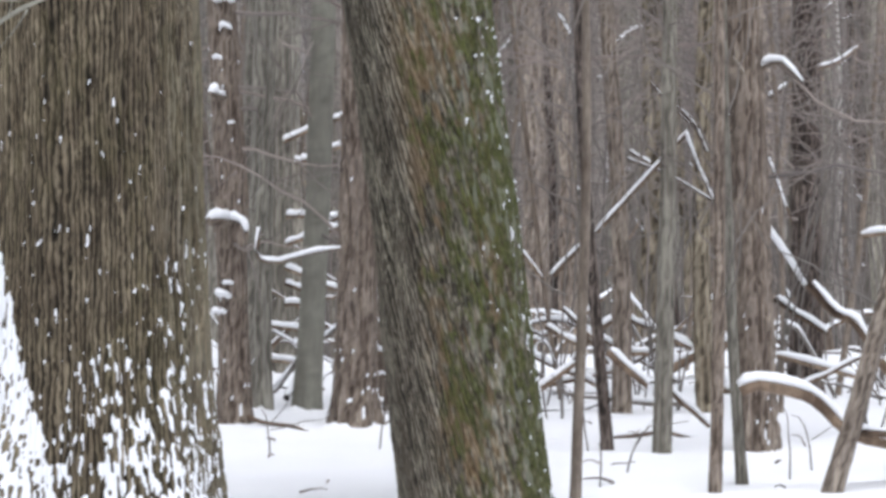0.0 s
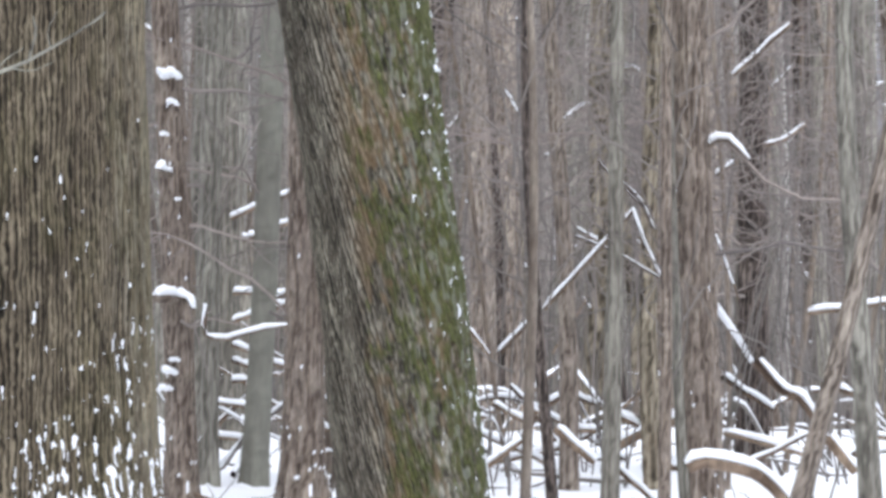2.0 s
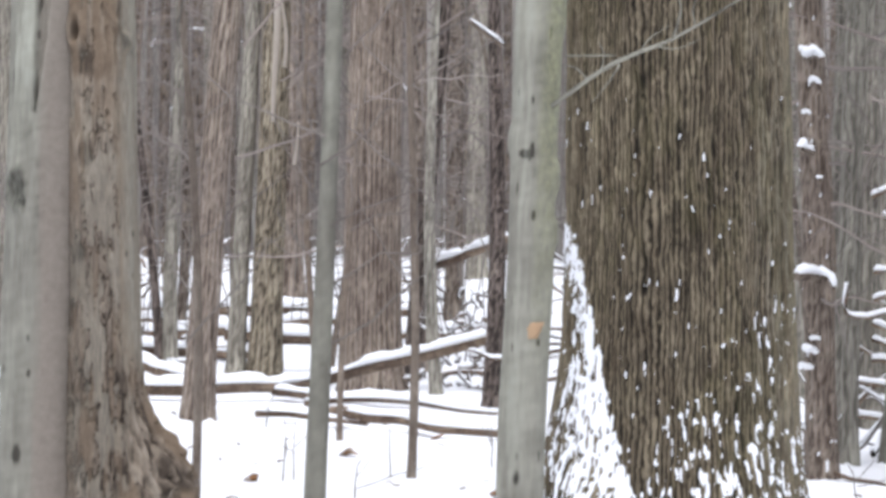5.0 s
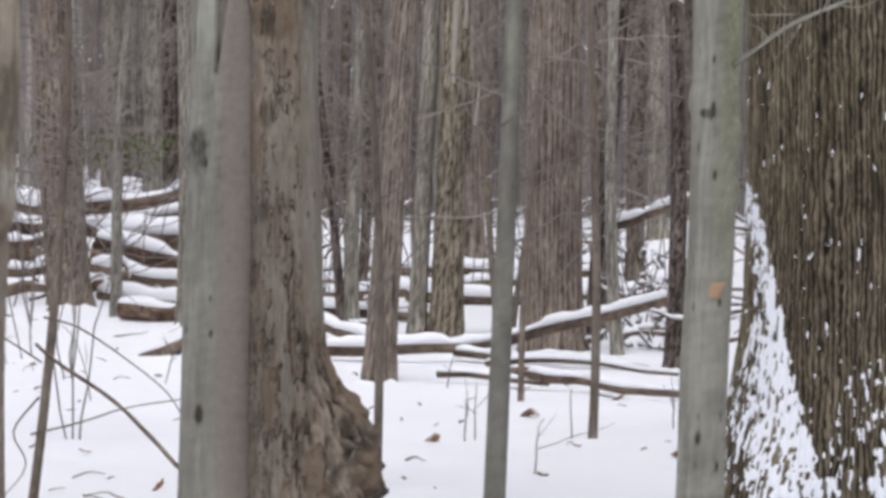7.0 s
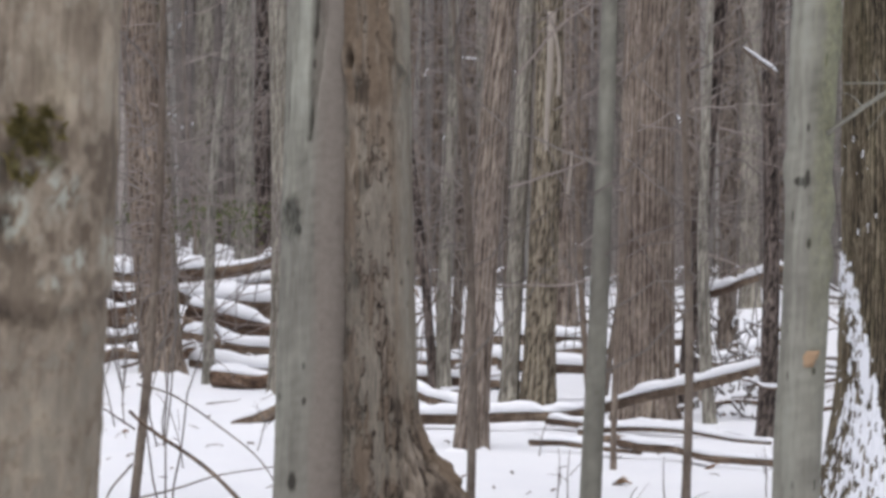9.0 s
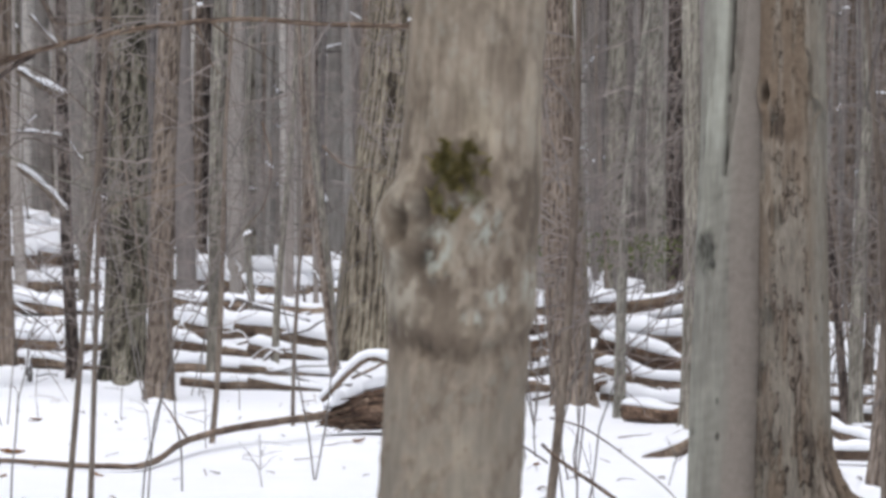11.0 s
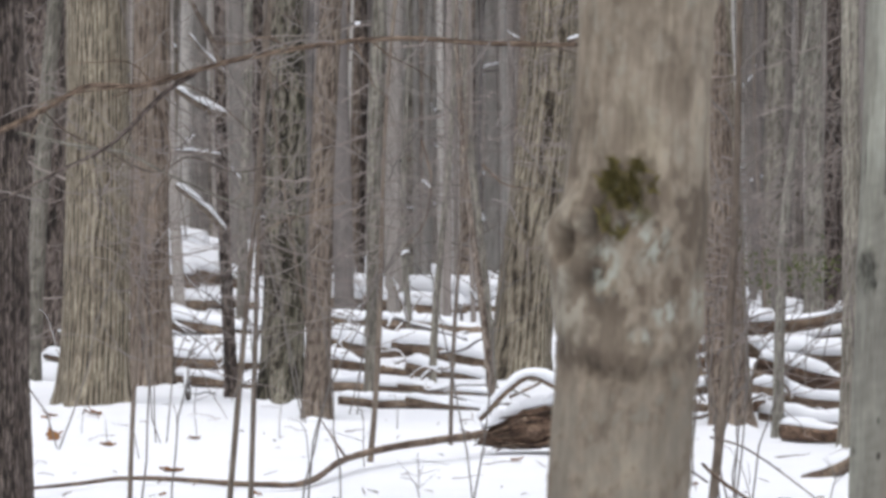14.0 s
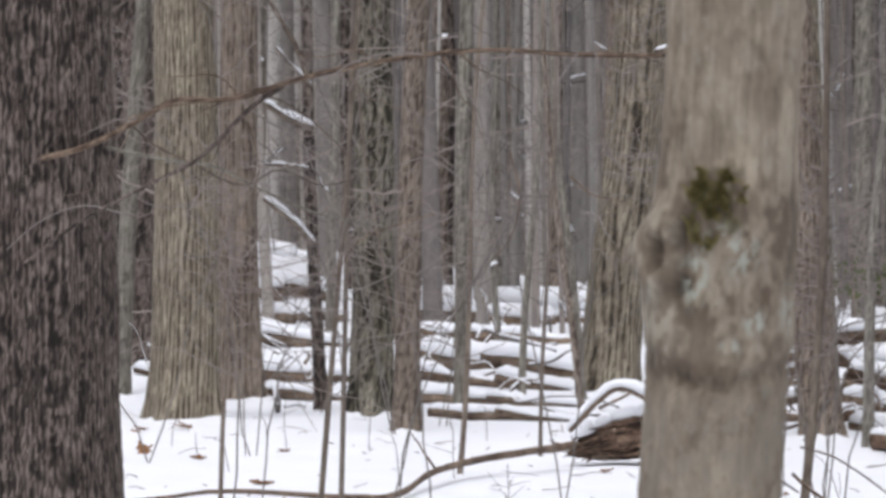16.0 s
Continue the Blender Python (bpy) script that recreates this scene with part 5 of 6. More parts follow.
def broken_trunk():
    """The splintered end of a fallen trunk: a rotten core, strands that taper to ragged tips, and snow along the top."""
    rng = np.random.RandomState(18)
    at = np.array([-5.10, 29.0, 0.0])
    ob = thing("log", tuple(at), "splintered red-brown end of a fallen trunk under snow", "log", "fallen logs in the wood")
    axis = [np.array(p) for p in ((-0.50, 0.02, 0.05), (-0.25, 0.0, 0.11), (0.05, 0.0, 0.16), (0.75, 0.05, 0.22))]
    c = line(axis, 40)
    side, up = frames_along(c)
    rad = np.interp(np.linspace(0, 1, 40), (0, 0.2, 0.5, 1), (0.02, 0.08, 0.135, 0.16))
    a = np.linspace(0, 2 * np.pi, 30, endpoint=False)
    S, A = np.meshgrid(np.linspace(0, 1.25, 40), a, indexing="ij")
    h = np.clip(0.55 * vnoise(A / 6.2832 * 15, S * 3, 15, 5) + 0.55 * vnoise(A / 6.2832 * 30, S * 9, 30, 6), 0, 1)
    r = rad[:, None] * (0.75 + 0.5 * h)
    co = c[:, None] + side[:, None] * (np.cos(A) * r)[..., None] + up[:, None] * (np.sin(A) * r)[..., None]
    zero = np.zeros_like(h)
    part("wood", ring_mesh("wood", co, attributes={"ridge": h, "moss": zero, "snow": zero}), ROTTEN, ob)
    for k in range(44):
        w = rng.uniform(0, 6.2832)
        i0 = rng.randint(1, 22)
        i1 = min(39, i0 + rng.randint(6, 16))
        way = lambda i, out: c[i] + (side[i] * math.cos(w) + up[i] * math.sin(w)) * rad[i] * out
        tip = way(i0, 1.0) + np.array([-rng.uniform(0.04, 0.22), rng.normal(0, 0.03), rng.normal(-0.01, 0.03)])
        t = tube([tip, way(i0, 1.1), way(i1, 1.0)], 0.004, 0.016 + 0.012 * rng.rand(), 6, 10, 0.4, k, 0.03)
        part("splinter", ring_mesh("splinter", t, attributes={"ridge": rng.rand(*t.shape[:2])}), ROTTEN if rng.rand() < 0.75 else LOGWOOD, ob)
    for k in range(5):
        i0, i1 = ((6, 18), (15, 26), (22, 34), (27, 39), (3, 10))[k]
        pts = [c[i] + up[i] * rad[i] * 0.8 + side[i] * rng.normal(0, 0.04) for i in (i0, (i0 + i1) // 2, i1)]
        part("snow", ring_mesh("snow", snow_cap(pts, 0.04, 0.07, 0.05 + 0.03 * rng.rand(), 60 + k, 30, 0.1)), SNOW, ob, "lumpy white snow on the rotten wood")
    return ob


broken_trunk()
stick([(-5.58, 28.85, 0.20), (-5.38, 28.85, 0.40), (-5.22, 28.85, 0.50), (-5.02, 28.85, 0.42)], 0.045, snow=0.06, gaps=-0.2, crook=0.1, taper=0.8, label="arched branch under thick snow on the fallen trunk")

# ---- snow-lined branches of the brush pile ----
stick([(3.22, 18.12, 0.94), (3.40, 18.08, 1.14), (3.61, 18.04, 1.38)], 0.022, snow=0.016, gaps=0.08, crook=0.06, taper=0.7)
stick([(3.39, 20.32, 0.65), (3.53, 20.29, 0.80)], 0.033, snow=0.020, gaps=0.08, crook=0.06, taper=0.7)
stick([(3.17, 19.95, 0.79), (3.27, 19.93, 0.66)], 0.022, snow=0.012, gaps=0.08, crook=0.06, taper=0.7)
stick([(3.74, 20.16, 1.26), (3.84, 20.14, 1.20)], 0.014, snow=0.010, gaps=0.08, crook=0.06, taper=0.7)
stick([(3.97, 18.17, 0.98), (4.06, 18.15, 0.86), (4.15, 18.13, 0.70)], 0.037, snow=0.022, gaps=0.08, crook=0.06, taper=0.7)
stick([(4.15, 18.03, 0.71), (4.26, 18.00, 0.58), (4.33, 17.98, 0.54), (4.43, 17.96, 0.40)], 0.050, snow=0.030, gaps=0.08, crook=0.06, taper=0.7)
stick([(4.02, 18.16, 0.64), (4.24, 18.11, 0.49)], 0.032, snow=0.018, gaps=0.08, crook=0.06, taper=0.7)
stick([(3.46, 19.19, 0.35), (3.64, 19.16, 0.19)], 0.047, snow=0.025, gaps=0.08, crook=0.06, taper=0.7)
stick([(3.16, 19.14, 0.47), (3.30, 19.12, 0.39)], 0.031, snow=0.018, gaps=0.08, crook=0.06, taper=0.7)
stick([(3.22, 19.03, 0.56), (3.39, 19.00, 0.39)], 0.023, snow=0.014, gaps=0.08, crook=0.06, taper=0.7)
stick([(3.50, 18.06, 0.28), (3.70, 18.02, 0.09)], 0.032, snow=0.020, gaps=0.08, crook=0.06, taper=0.7)
stick([(3.99, 17.96, 0.40), (4.32, 17.88, 0.31)], 0.030, snow=0.020, gaps=0.08, crook=0.06, taper=0.7)
stick([(4.04, 17.75, 0.28), (4.30, 17.68, 0.41)], 0.024, snow=0.016, gaps=0.08, crook=0.06, taper=0.7)
stick([(3.07, 18.75, 0.21), (3.23, 18.72, 0.33)], 0.033, snow=0.018, gaps=0.08, crook=0.06, taper=0.7)
stick([(3.64, 19.67, 0.47), (3.74, 19.65, 0.43)], 0.027, snow=0.018, gaps=0.08, crook=0.06, taper=0.7)
stick([(3.59, 19.47, 0.32), (3.70, 19.45, 0.32)], 0.032, snow=0.024, gaps=0.08, crook=0.06, taper=0.7)
stick([(3.78, 19.44, 0.40), (3.90, 19.41, 0.34)], 0.035, snow=0.024, gaps=0.08, crook=0.06, taper=0.7)
stick([(3.27, 18.01, 0.05), (3.50, 17.96, 0.07), (3.70, 17.92, 0.02)], 0.025, snow=0.006, gaps=0.08, crook=0.06, taper=0.7)
stick([(3.59, 19.98, 0.66), (3.75, 19.95, 0.92)], 0.011, snow=0.008, gaps=0.08, crook=0.06, taper=0.7)
stick([(3.49, 19.90, 0.56), (3.54, 19.89, 0.62)], 0.022, snow=0.014, gaps=0.08, crook=0.06, taper=0.7)
stick([(4.30, 19.53, 1.52), (4.39, 19.51, 1.58)], 0.021, snow=0.014, gaps=0.08, crook=0.06, taper=0.7)
stick([(4.52, 19.48, 1.66), (4.62, 19.46, 1.69), (4.71, 19.44, 1.76)], 0.019, snow=0.012, gaps=0.08, crook=0.06, taper=0.7)
stick([(3.40, 20.22, 1.94), (3.46, 20.21, 1.83)], 0.019, snow=0.010, gaps=0.08, crook=0.06, taper=0.7)
stick([(4.04, 18.36, 1.26), (4.11, 18.34, 1.06), (4.14, 18.34, 0.96)], 0.013, snow=0.006, gaps=0.08, crook=0.06, taper=0.7)
stick([(4.37, 17.98, 0.92), (4.54, 17.93, 0.94), (4.72, 17.89, 0.97)], 0.025, snow=0.020, gaps=0.08, crook=0.06, taper=0.8)
stick([(4.40, 17.76, 0.39), (4.52, 17.73, 0.24)], 0.054, snow=0.030, gaps=0.08, crook=0.06, taper=0.8)
stick([(4.50, 18.05, 0.59), (4.65, 18.01, 0.54)], 0.022, snow=0.020, gaps=0.08, crook=0.06, taper=0.8)
stick([(3.83, 15.95, 0.24), (3.98, 15.91, 0.23), (4.20, 15.85, 0.22)], 0.044, snow=0.015, gaps=0.08, crook=0.06, taper=0.8)
stick([(3.98, 15.81, 0.17), (4.17, 15.76, 0.17)], 0.026, snow=0.020, gaps=0.08, crook=0.06, taper=0.8)
stick([(4.16, 18.54, 1.97), (4.41, 18.48, 2.20)], 0.023, snow=0.014, gaps=0.08, crook=0.06, taper=0.8)
stick([(3.41, 16.0, 0.40), (3.48, 16.0, 0.42), (3.65, 16.0, 0.38), (3.76, 16.0, 0.32), (3.86, 16.0, 0.24), (4.09, 16.0, 0.18), (4.26, 16.0, 0.14)], 0.056, snow=0.024, gaps=0.1, taper=0.85, label="arched fallen limb with snow along its back")
stick([(1.74, 19.22, 0.08), (1.97, 18.90, 0.04), (2.21, 18.57, 0.00)], 0.023, snow=0.0)
stick([(1.81, 18.91, 0.95), (1.81, 18.91, 0.83), (1.90, 18.91, 0.80), (2.18, 18.87, 0.85)], 0.023, snow=0.02)
stick([(2.23, 21.89, 1.29), (2.40, 21.87, 1.37)], 0.027, snow=0.022, gaps=0.05, crook=0.05, taper=0.8)
stick([(2.31, 22.08, 1.17), (2.39, 22.07, 1.20)], 0.027, snow=0.022, gaps=0.05, crook=0.05, taper=0.8)
stick([(2.51, 22.26, 1.39), (2.62, 22.25, 1.42)], 0.027, snow=0.022, gaps=0.05, crook=0.05, taper=0.8)
stick([(2.51, 22.26, 1.24), (2.62, 22.25, 1.27)], 0.027, snow=0.022, gaps=0.05, crook=0.05, taper=0.8)
stick([(2.24, 21.89, 0.90), (2.36, 21.87, 0.90)], 0.027, snow=0.022, gaps=0.05, crook=0.05, taper=0.8)
stick([(2.44, 21.86, 0.86), (2.56, 21.85, 0.92)], 0.027, snow=0.022, gaps=0.05, crook=0.05, taper=0.8)
stick([(2.22, 21.69, 0.76), (2.34, 21.67, 0.80)], 0.026, snow=0.022, gaps=0.05, crook=0.05, taper=0.8)
stick([(2.40, 21.47, 0.83), (2.49, 21.46, 0.86)], 0.026, snow=0.022, gaps=0.05, crook=0.05, taper=0.8)
stick([(2.08, 21.30, 0.36), (2.25, 21.28, 0.34)], 0.026, snow=0.022, gaps=0.05, crook=0.05, taper=0.8)
stick([(2.04, 20.90, 0.22), (2.21, 20.88, 0.20)], 0.025, snow=0.022, gaps=0.05, crook=0.05, taper=0.8)
stick([(2.21, 21.69, 0.64), (2.31, 21.68, 0.60)], 0.026, snow=0.022, gaps=0.05, crook=0.05, taper=0.8)
stick([(2.21, 21.69, 0.56), (2.31, 21.68, 0.52)], 0.026, snow=0.022, gaps=0.05, crook=0.05, taper=0.8)
stick([(2.21, 21.69, 0.45), (2.30, 21.68, 0.45)], 0.026, snow=0.022, gaps=0.05, crook=0.05, taper=0.8)
stick([(2.38, 21.47, 0.56), (2.48, 21.46, 0.53)], 0.026, snow=0.022, gaps=0.05, crook=0.05, taper=0.8)
stick([(2.49, 20.65, 0.29), (2.63, 20.63, 0.25)], 0.025, snow=0.022, gaps=0.05, crook=0.05, taper=0.8)
stick([(2.59, 21.44, 0.49), (2.71, 21.43, 0.47)], 0.026, snow=0.022, gaps=0.05, crook=0.05, taper=0.8)
stick([(2.66, 21.84, 0.58), (2.76, 21.83, 0.59)], 0.027, snow=0.022, gaps=0.05, crook=0.05, taper=0.8)
stick([(3.51, 18.06, 1.52), (3.62, 18.04, 1.43), (3.69, 18.03, 1.29)], 0.025, snow=0.004, gaps=0.5, crook=0.06, taper=0.7, mat=DARK, label="dark dead branch caught among the trees")
stick([(3.35, 18.09, 1.26), (3.51, 18.06, 1.20), (3.71, 18.02, 1.08)], 0.020, snow=0.004, gaps=0.5, crook=0.06, taper=0.7, mat=DARK, label="dark dead branch caught among the trees")
stick([(3.60, 18.04, 1.38), (3.66, 18.03, 1.22), (3.72, 18.02, 1.09)], 0.020, snow=0.004, gaps=0.5, crook=0.06, taper=0.7, mat=DARK, label="dark dead branch caught among the trees")
stick([(3.45, 18.07, 1.59), (3.51, 18.06, 1.52), (3.63, 18.04, 1.40)], 0.015, snow=0.004, gaps=0.5, crook=0.06, taper=0.7, mat=DARK, label="dark dead branch caught among the trees")

# ---- branches of the near trees ----
branch_on(beech, [(0.35, 13.55, 1.70), (0.50, 13.47, 1.81), (0.62, 13.40, 1.87), (0.74, 13.32, 1.92), (0.91, 13.24, 2.02), (0.96, 13.16, 2.06)], 0.0163, 0.0071, BEECH)
branch_on(beech, [(0.50, 13.49, 1.81), (0.54, 13.46, 1.84), (0.64, 13.42, 1.88), (0.74, 13.38, 1.91)], 0.0090, 0.0036, BEECH)
branch_on(beech, [(0.73, 13.33, 1.92), (0.75, 13.30, 2.00), (0.74, 13.28, 2.05)], 0.0089, 0.0053, BEECH)
branch_on(beech, [(0.56, 13.39, 1.83), (0.52, 13.34, 1.77), (0.47, 13.29, 1.71)], 0.0072, 0.0027, BEECH)
branch_on(beech, [(0.39, 13.49, 1.86), (0.46, 13.44, 1.86), (0.55, 13.39, 1.86)], 0.0054, 0.0045, BEECH)
branch_on(dark_one, [(-5.26, 15.66, 1.86), (-4.98, 15.65, 1.92), (-4.74, 15.61, 2.02), (-4.56, 15.56, 2.10), (-4.33, 15.52, 2.10), (-4.09, 15.48, 2.16), (-3.86, 15.43, 2.21), (-3.51, 15.41, 2.26), (-3.24, 15.37, 2.27), (-2.97, 15.32, 2.25), (-2.64, 15.27, 2.24), (-2.55, 15.19, 2.26)], 0.0244, 0.0165, LOGWOOD)
branch_on(dark_one, [(-2.63, 15.18, 2.25), (-2.54, 15.17, 2.27)], 0.0186, 0.0165, snow=0.008, name="broken_tip")
branch_on(dark_one, [(-4.12, 15.51, 2.15), (-4.23, 15.49, 2.08), (-4.36, 15.47, 1.95), (-4.46, 15.44, 1.86), (-4.67, 15.39, 1.75), (-4.88, 15.33, 1.63), (-5.08, 15.28, 1.48)], 0.0215, 0.0108, DARK)
branch_on(dark_one, [(-4.93, 15.85, 1.93), (-4.68, 15.80, 1.88), (-4.46, 15.74, 1.85), (-4.26, 15.67, 1.76), (-4.00, 15.62, 1.66), (-3.72, 15.56, 1.61)], 0.0156, 0.0064, GREY)
branch_on(dark_one, [(-3.75, 15.35, 2.22), (-3.65, 15.37, 2.30), (-3.73, 15.35, 2.36), (-3.79, 15.34, 2.38)], 0.0085, 0.0032)
branch_on(young, [(-2.21, 15.75, 0.68), (-2.12, 15.71, 0.61), (-1.92, 15.68, 0.48), (-1.77, 15.65, 0.34), (-1.64, 15.61, 0.21), (-1.49, 15.58, 0.11), (-1.34, 15.54, -0.03)], 0.0128, 0.0209, LOGWOOD)
branch_on(young, [(-2.18, 15.75, 0.78), (-2.03, 15.69, 0.74), (-1.83, 15.64, 0.61), (-1.70, 15.58, 0.51), (-1.62, 15.52, 0.40)], 0.0085, 0.0042)
branch_on(young, [(-2.23, 15.74, 0.34), (-2.03, 15.67, 0.39), (-1.85, 15.59, 0.45), (-1.62, 15.52, 0.49)], 0.0085, 0.0042)
branch_on(young, [(-2.20, 15.75, 0.48), (-2.28, 15.63, 0.36), (-2.22, 15.54, 0.24), (-2.30, 15.43, 0.12)], 0.0085, 0.0042)
branch_on(young, [(-2.19, 15.75, 0.61), (-2.30, 15.63, 0.70), (-2.45, 15.51, 0.79)], 0.0085, 0.0042)
branch_on(young, [(-2.18, 15.75, 0.86), (-2.11, 15.66, 0.97), (-2.01, 15.57, 1.04)], 0.0064, 0.0032)
branch_on(snag, [(-9.43, 36.71, 2.52), (-9.58, 36.62, 2.58), (-9.83, 36.50, 2.75)], 0.0915, 0.0507, snow=0.04)
branch_on(snag, [(-9.47, 36.70, 2.16), (-9.68, 36.59, 2.19), (-9.83, 36.50, 2.20)], 0.0406, 0.0253, snow=0.02)
branch_on(snag, [(-9.44, 36.70, 1.49), (-9.58, 36.62, 1.67), (-9.83, 36.50, 1.89)], 0.0711, 0.0405, snow=0.04)
branch_on(snag, [(-9.44, 36.71, 2.71), (-9.51, 36.65, 3.12), (-9.67, 36.58, 3.47), (-9.81, 36.51, 3.72)], 0.0610, 0.0405, snow=0.03)
branch_on(snag, [(-9.45, 36.70, 2.91), (-9.58, 36.62, 3.06), (-9.72, 36.53, 3.24)], 0.0457, 0.0253, snow=0.03)
branch_on(split, [(-1.12, 27.78, 1.70), (-1.11, 27.78, 1.95), (-1.09, 27.78, 2.28), (-1.08, 27.78, 2.62)], 0.0261, 0.0559, PALE, name="split_wood", label="pale split wood of the broken stem")
branch_on(split, [(-1.04, 27.78, 2.06), (-1.03, 27.78, 2.28), (-1.06, 27.78, 2.50)], 0.0298, 0.0186, PALE, name="splinter")
branch_on(split, [(-0.98, 27.88, 1.42), (-0.96, 27.83, 1.56), (-0.95, 27.78, 1.70)], 0.0262, 0.0149, PALE, name="splinter")
branch_on(ragged, [(1.70, 19.14, 0.96), (1.65, 19.10, 0.97), (1.60, 19.05, 0.97)], 0.0515, 0.0410, snow=0.035, name="stub")
branch_on(ragged, [(1.69, 19.15, 0.97), (1.75, 19.09, 0.96), (1.77, 19.04, 0.92)], 0.0258, 0.0154, snow=0.03, name="stub")
branch_on(ragged, [(1.68, 19.15, 1.53), (1.65, 19.10, 1.54), (1.61, 19.05, 1.55)], 0.0258, 0.0205, snow=0.04, name="stub")
stick([(-5.48, 28.48, 0.12), (-5.80, 26.98, 0.10), (-5.89, 25.94, 0.07), (-5.84, 24.72, 0.04), (-6.12, 24.45, 0.04), (-6.82, 24.47, 0.05), (-7.05, 23.87, 0.04), (-7.22, 23.35, 0.03)], 0.054, snow=0.0, taper=0.35, crook=0.1, rough=0.5, label="dark crooked branch lying across the snow")
stick([(-5.90, 26.04, 0.08), (-6.02, 26.22, 0.19), (-6.13, 26.29, 0.32)], 0.021, snow=0.0, label="dark side branch standing out of the snow")


# ---- small things ----
def leaf_mesh(seed):
    """A curled dead oak leaf with a lobed edge."""
    rng = np.random.RandomState(seed)
    n, m = 11, 5
    u = np.linspace(0, 1, n)
    w = 0.035 * np.sin(np.pi * u ** 0.8) * (0.75 + 0.35 * np.cos(u * 19)) + 0.002
    v = np.linspace(-1, 1, m)
    x = (u[:, None] - 0.5) * 0.13 + 0 * v
    y = w[:, None] * v
    z = 0.012 + 0.03 * (u[:, None] - 0.4) ** 2 * 2 * rng.uniform(0.4, 1.2) + 0.012 * v ** 2 * rng.uniform(0.3, 1.0)
    top = np.stack([x, y, z], -1)
    co = np.concatenate([top, top[:, ::-1] - [0, 0, 0.0015]], 1)
    return ring_mesh("leaf", co)


LEAVES = [leaf_mesh(k) for k in range(4)]


def leaf(x, y, size=1.0):
    COUNT[0] += 1
    rng = np.random.RandomState(COUNT[0])
    ob = part("dead_leaf", LEAVES[COUNT[0] % 4], LEAF)
    ob.matrix_world = pose(x, y, float(ground_z(x, y)) - 0.004, rng.uniform(-35, 20), rng.uniform(-25, 25), rng.uniform(0, 360)) @ Matrix.Diagonal((size, size, size, 1))
    tagged(ob, "curled brown dead leaf lying on the snow", "leaf", "dead leaves on the snow")


def weed(x, y, height=0.35):
    """A dry stalk that pokes out of the snow."""
    COUNT[0] += 1
    rng = np.random.RandomState(COUNT[0])
    ob = thing("weed_stalk", (x, y, float(ground_z(x, y))), "thin dry weed stalk poking out of the snow", "weed", "weed stalks in the snow")
    s = rng.normal(0, 0.35, 2) * height
    part("stalk", joined_rings("stalk", [tube([(0, 0, -0.03), (s[0] * 0.3, s[1] * 0.3, height * 0.6), (s[0], s[1], height * rng.uniform(0.6, 1))], 0.004, 0.0015, 5, 9, 0, COUNT[0], 0.12)]), BRUSH, ob)
    for k in range(rng.randint(0, 4)):
        a = np.array([s[0] * 0.3, s[1] * 0.3, height * 0.6]) * rng.uniform(0.6, 1.0)
        e = a + [rng.normal(0, 0.12), rng.normal(0, 0.1), rng.uniform(-0.02, 0.15)]
        part("twig", joined_rings("twig", [tube([a, (a + e) / 2 + [0, 0, 0.01], e], 0.0025, 0.001, 4, 5, 0, k, 0.1)]), BRUSH, ob)


def shrub(x, y, height=1.8, stems=5, spread=0.5, thick=1.0):
    """A bare shrub: arching stems, each with its fine twigs."""
    COUNT[0] += 1
    rng = np.random.RandomState(COUNT[0])
    ob = thing("bare_shrub", (x, y, float(ground_z(x, y))), "bare brown shrub with fine arching twigs in snow", "shrub", "bare shrubs")
    for k in range(stems):
        a = rng.uniform(0, 2 * math.pi)
        hgt = height * rng.uniform(0.6, 1.1)
        e = np.array([math.cos(a) * spread * hgt, 0.6 * math.sin(a) * spread * hgt, hgt])
        pts = [(0.03 * math.cos(a), 0.03 * math.sin(a), -0.05), tuple(e * [0.35, 0.35, 0.6]), tuple(e)]
        st = part("stem", joined_rings("stem", [tube(pts, 0.0052 * thick, 0.0016 * thick, 5, 14, 0, COUNT[0] + k, 0.14)]), BRUSH, ob)
        tw = []
        for j in range(30):
            f = rng.uniform(0.5, 1.0)
            b = line(pts, 20)[int(f * 19)]
            q = b + np.array([rng.normal(0, 0.4), rng.normal(0, 0.25), rng.uniform(-0.3, 0.45)]) * (1.3 - f * 0.6)
            tw.append(tube([b, (b + q) / 2 + [0, 0, rng.normal(0, 0.03)], q], 0.0028 * thick, 0.0013 * thick, 4, 7, 0, COUNT[0] + j, 0.22))
        tagged(part("twig_spray", joined_rings("twig_spray", tw), TWIGS, st), kind="stuff")


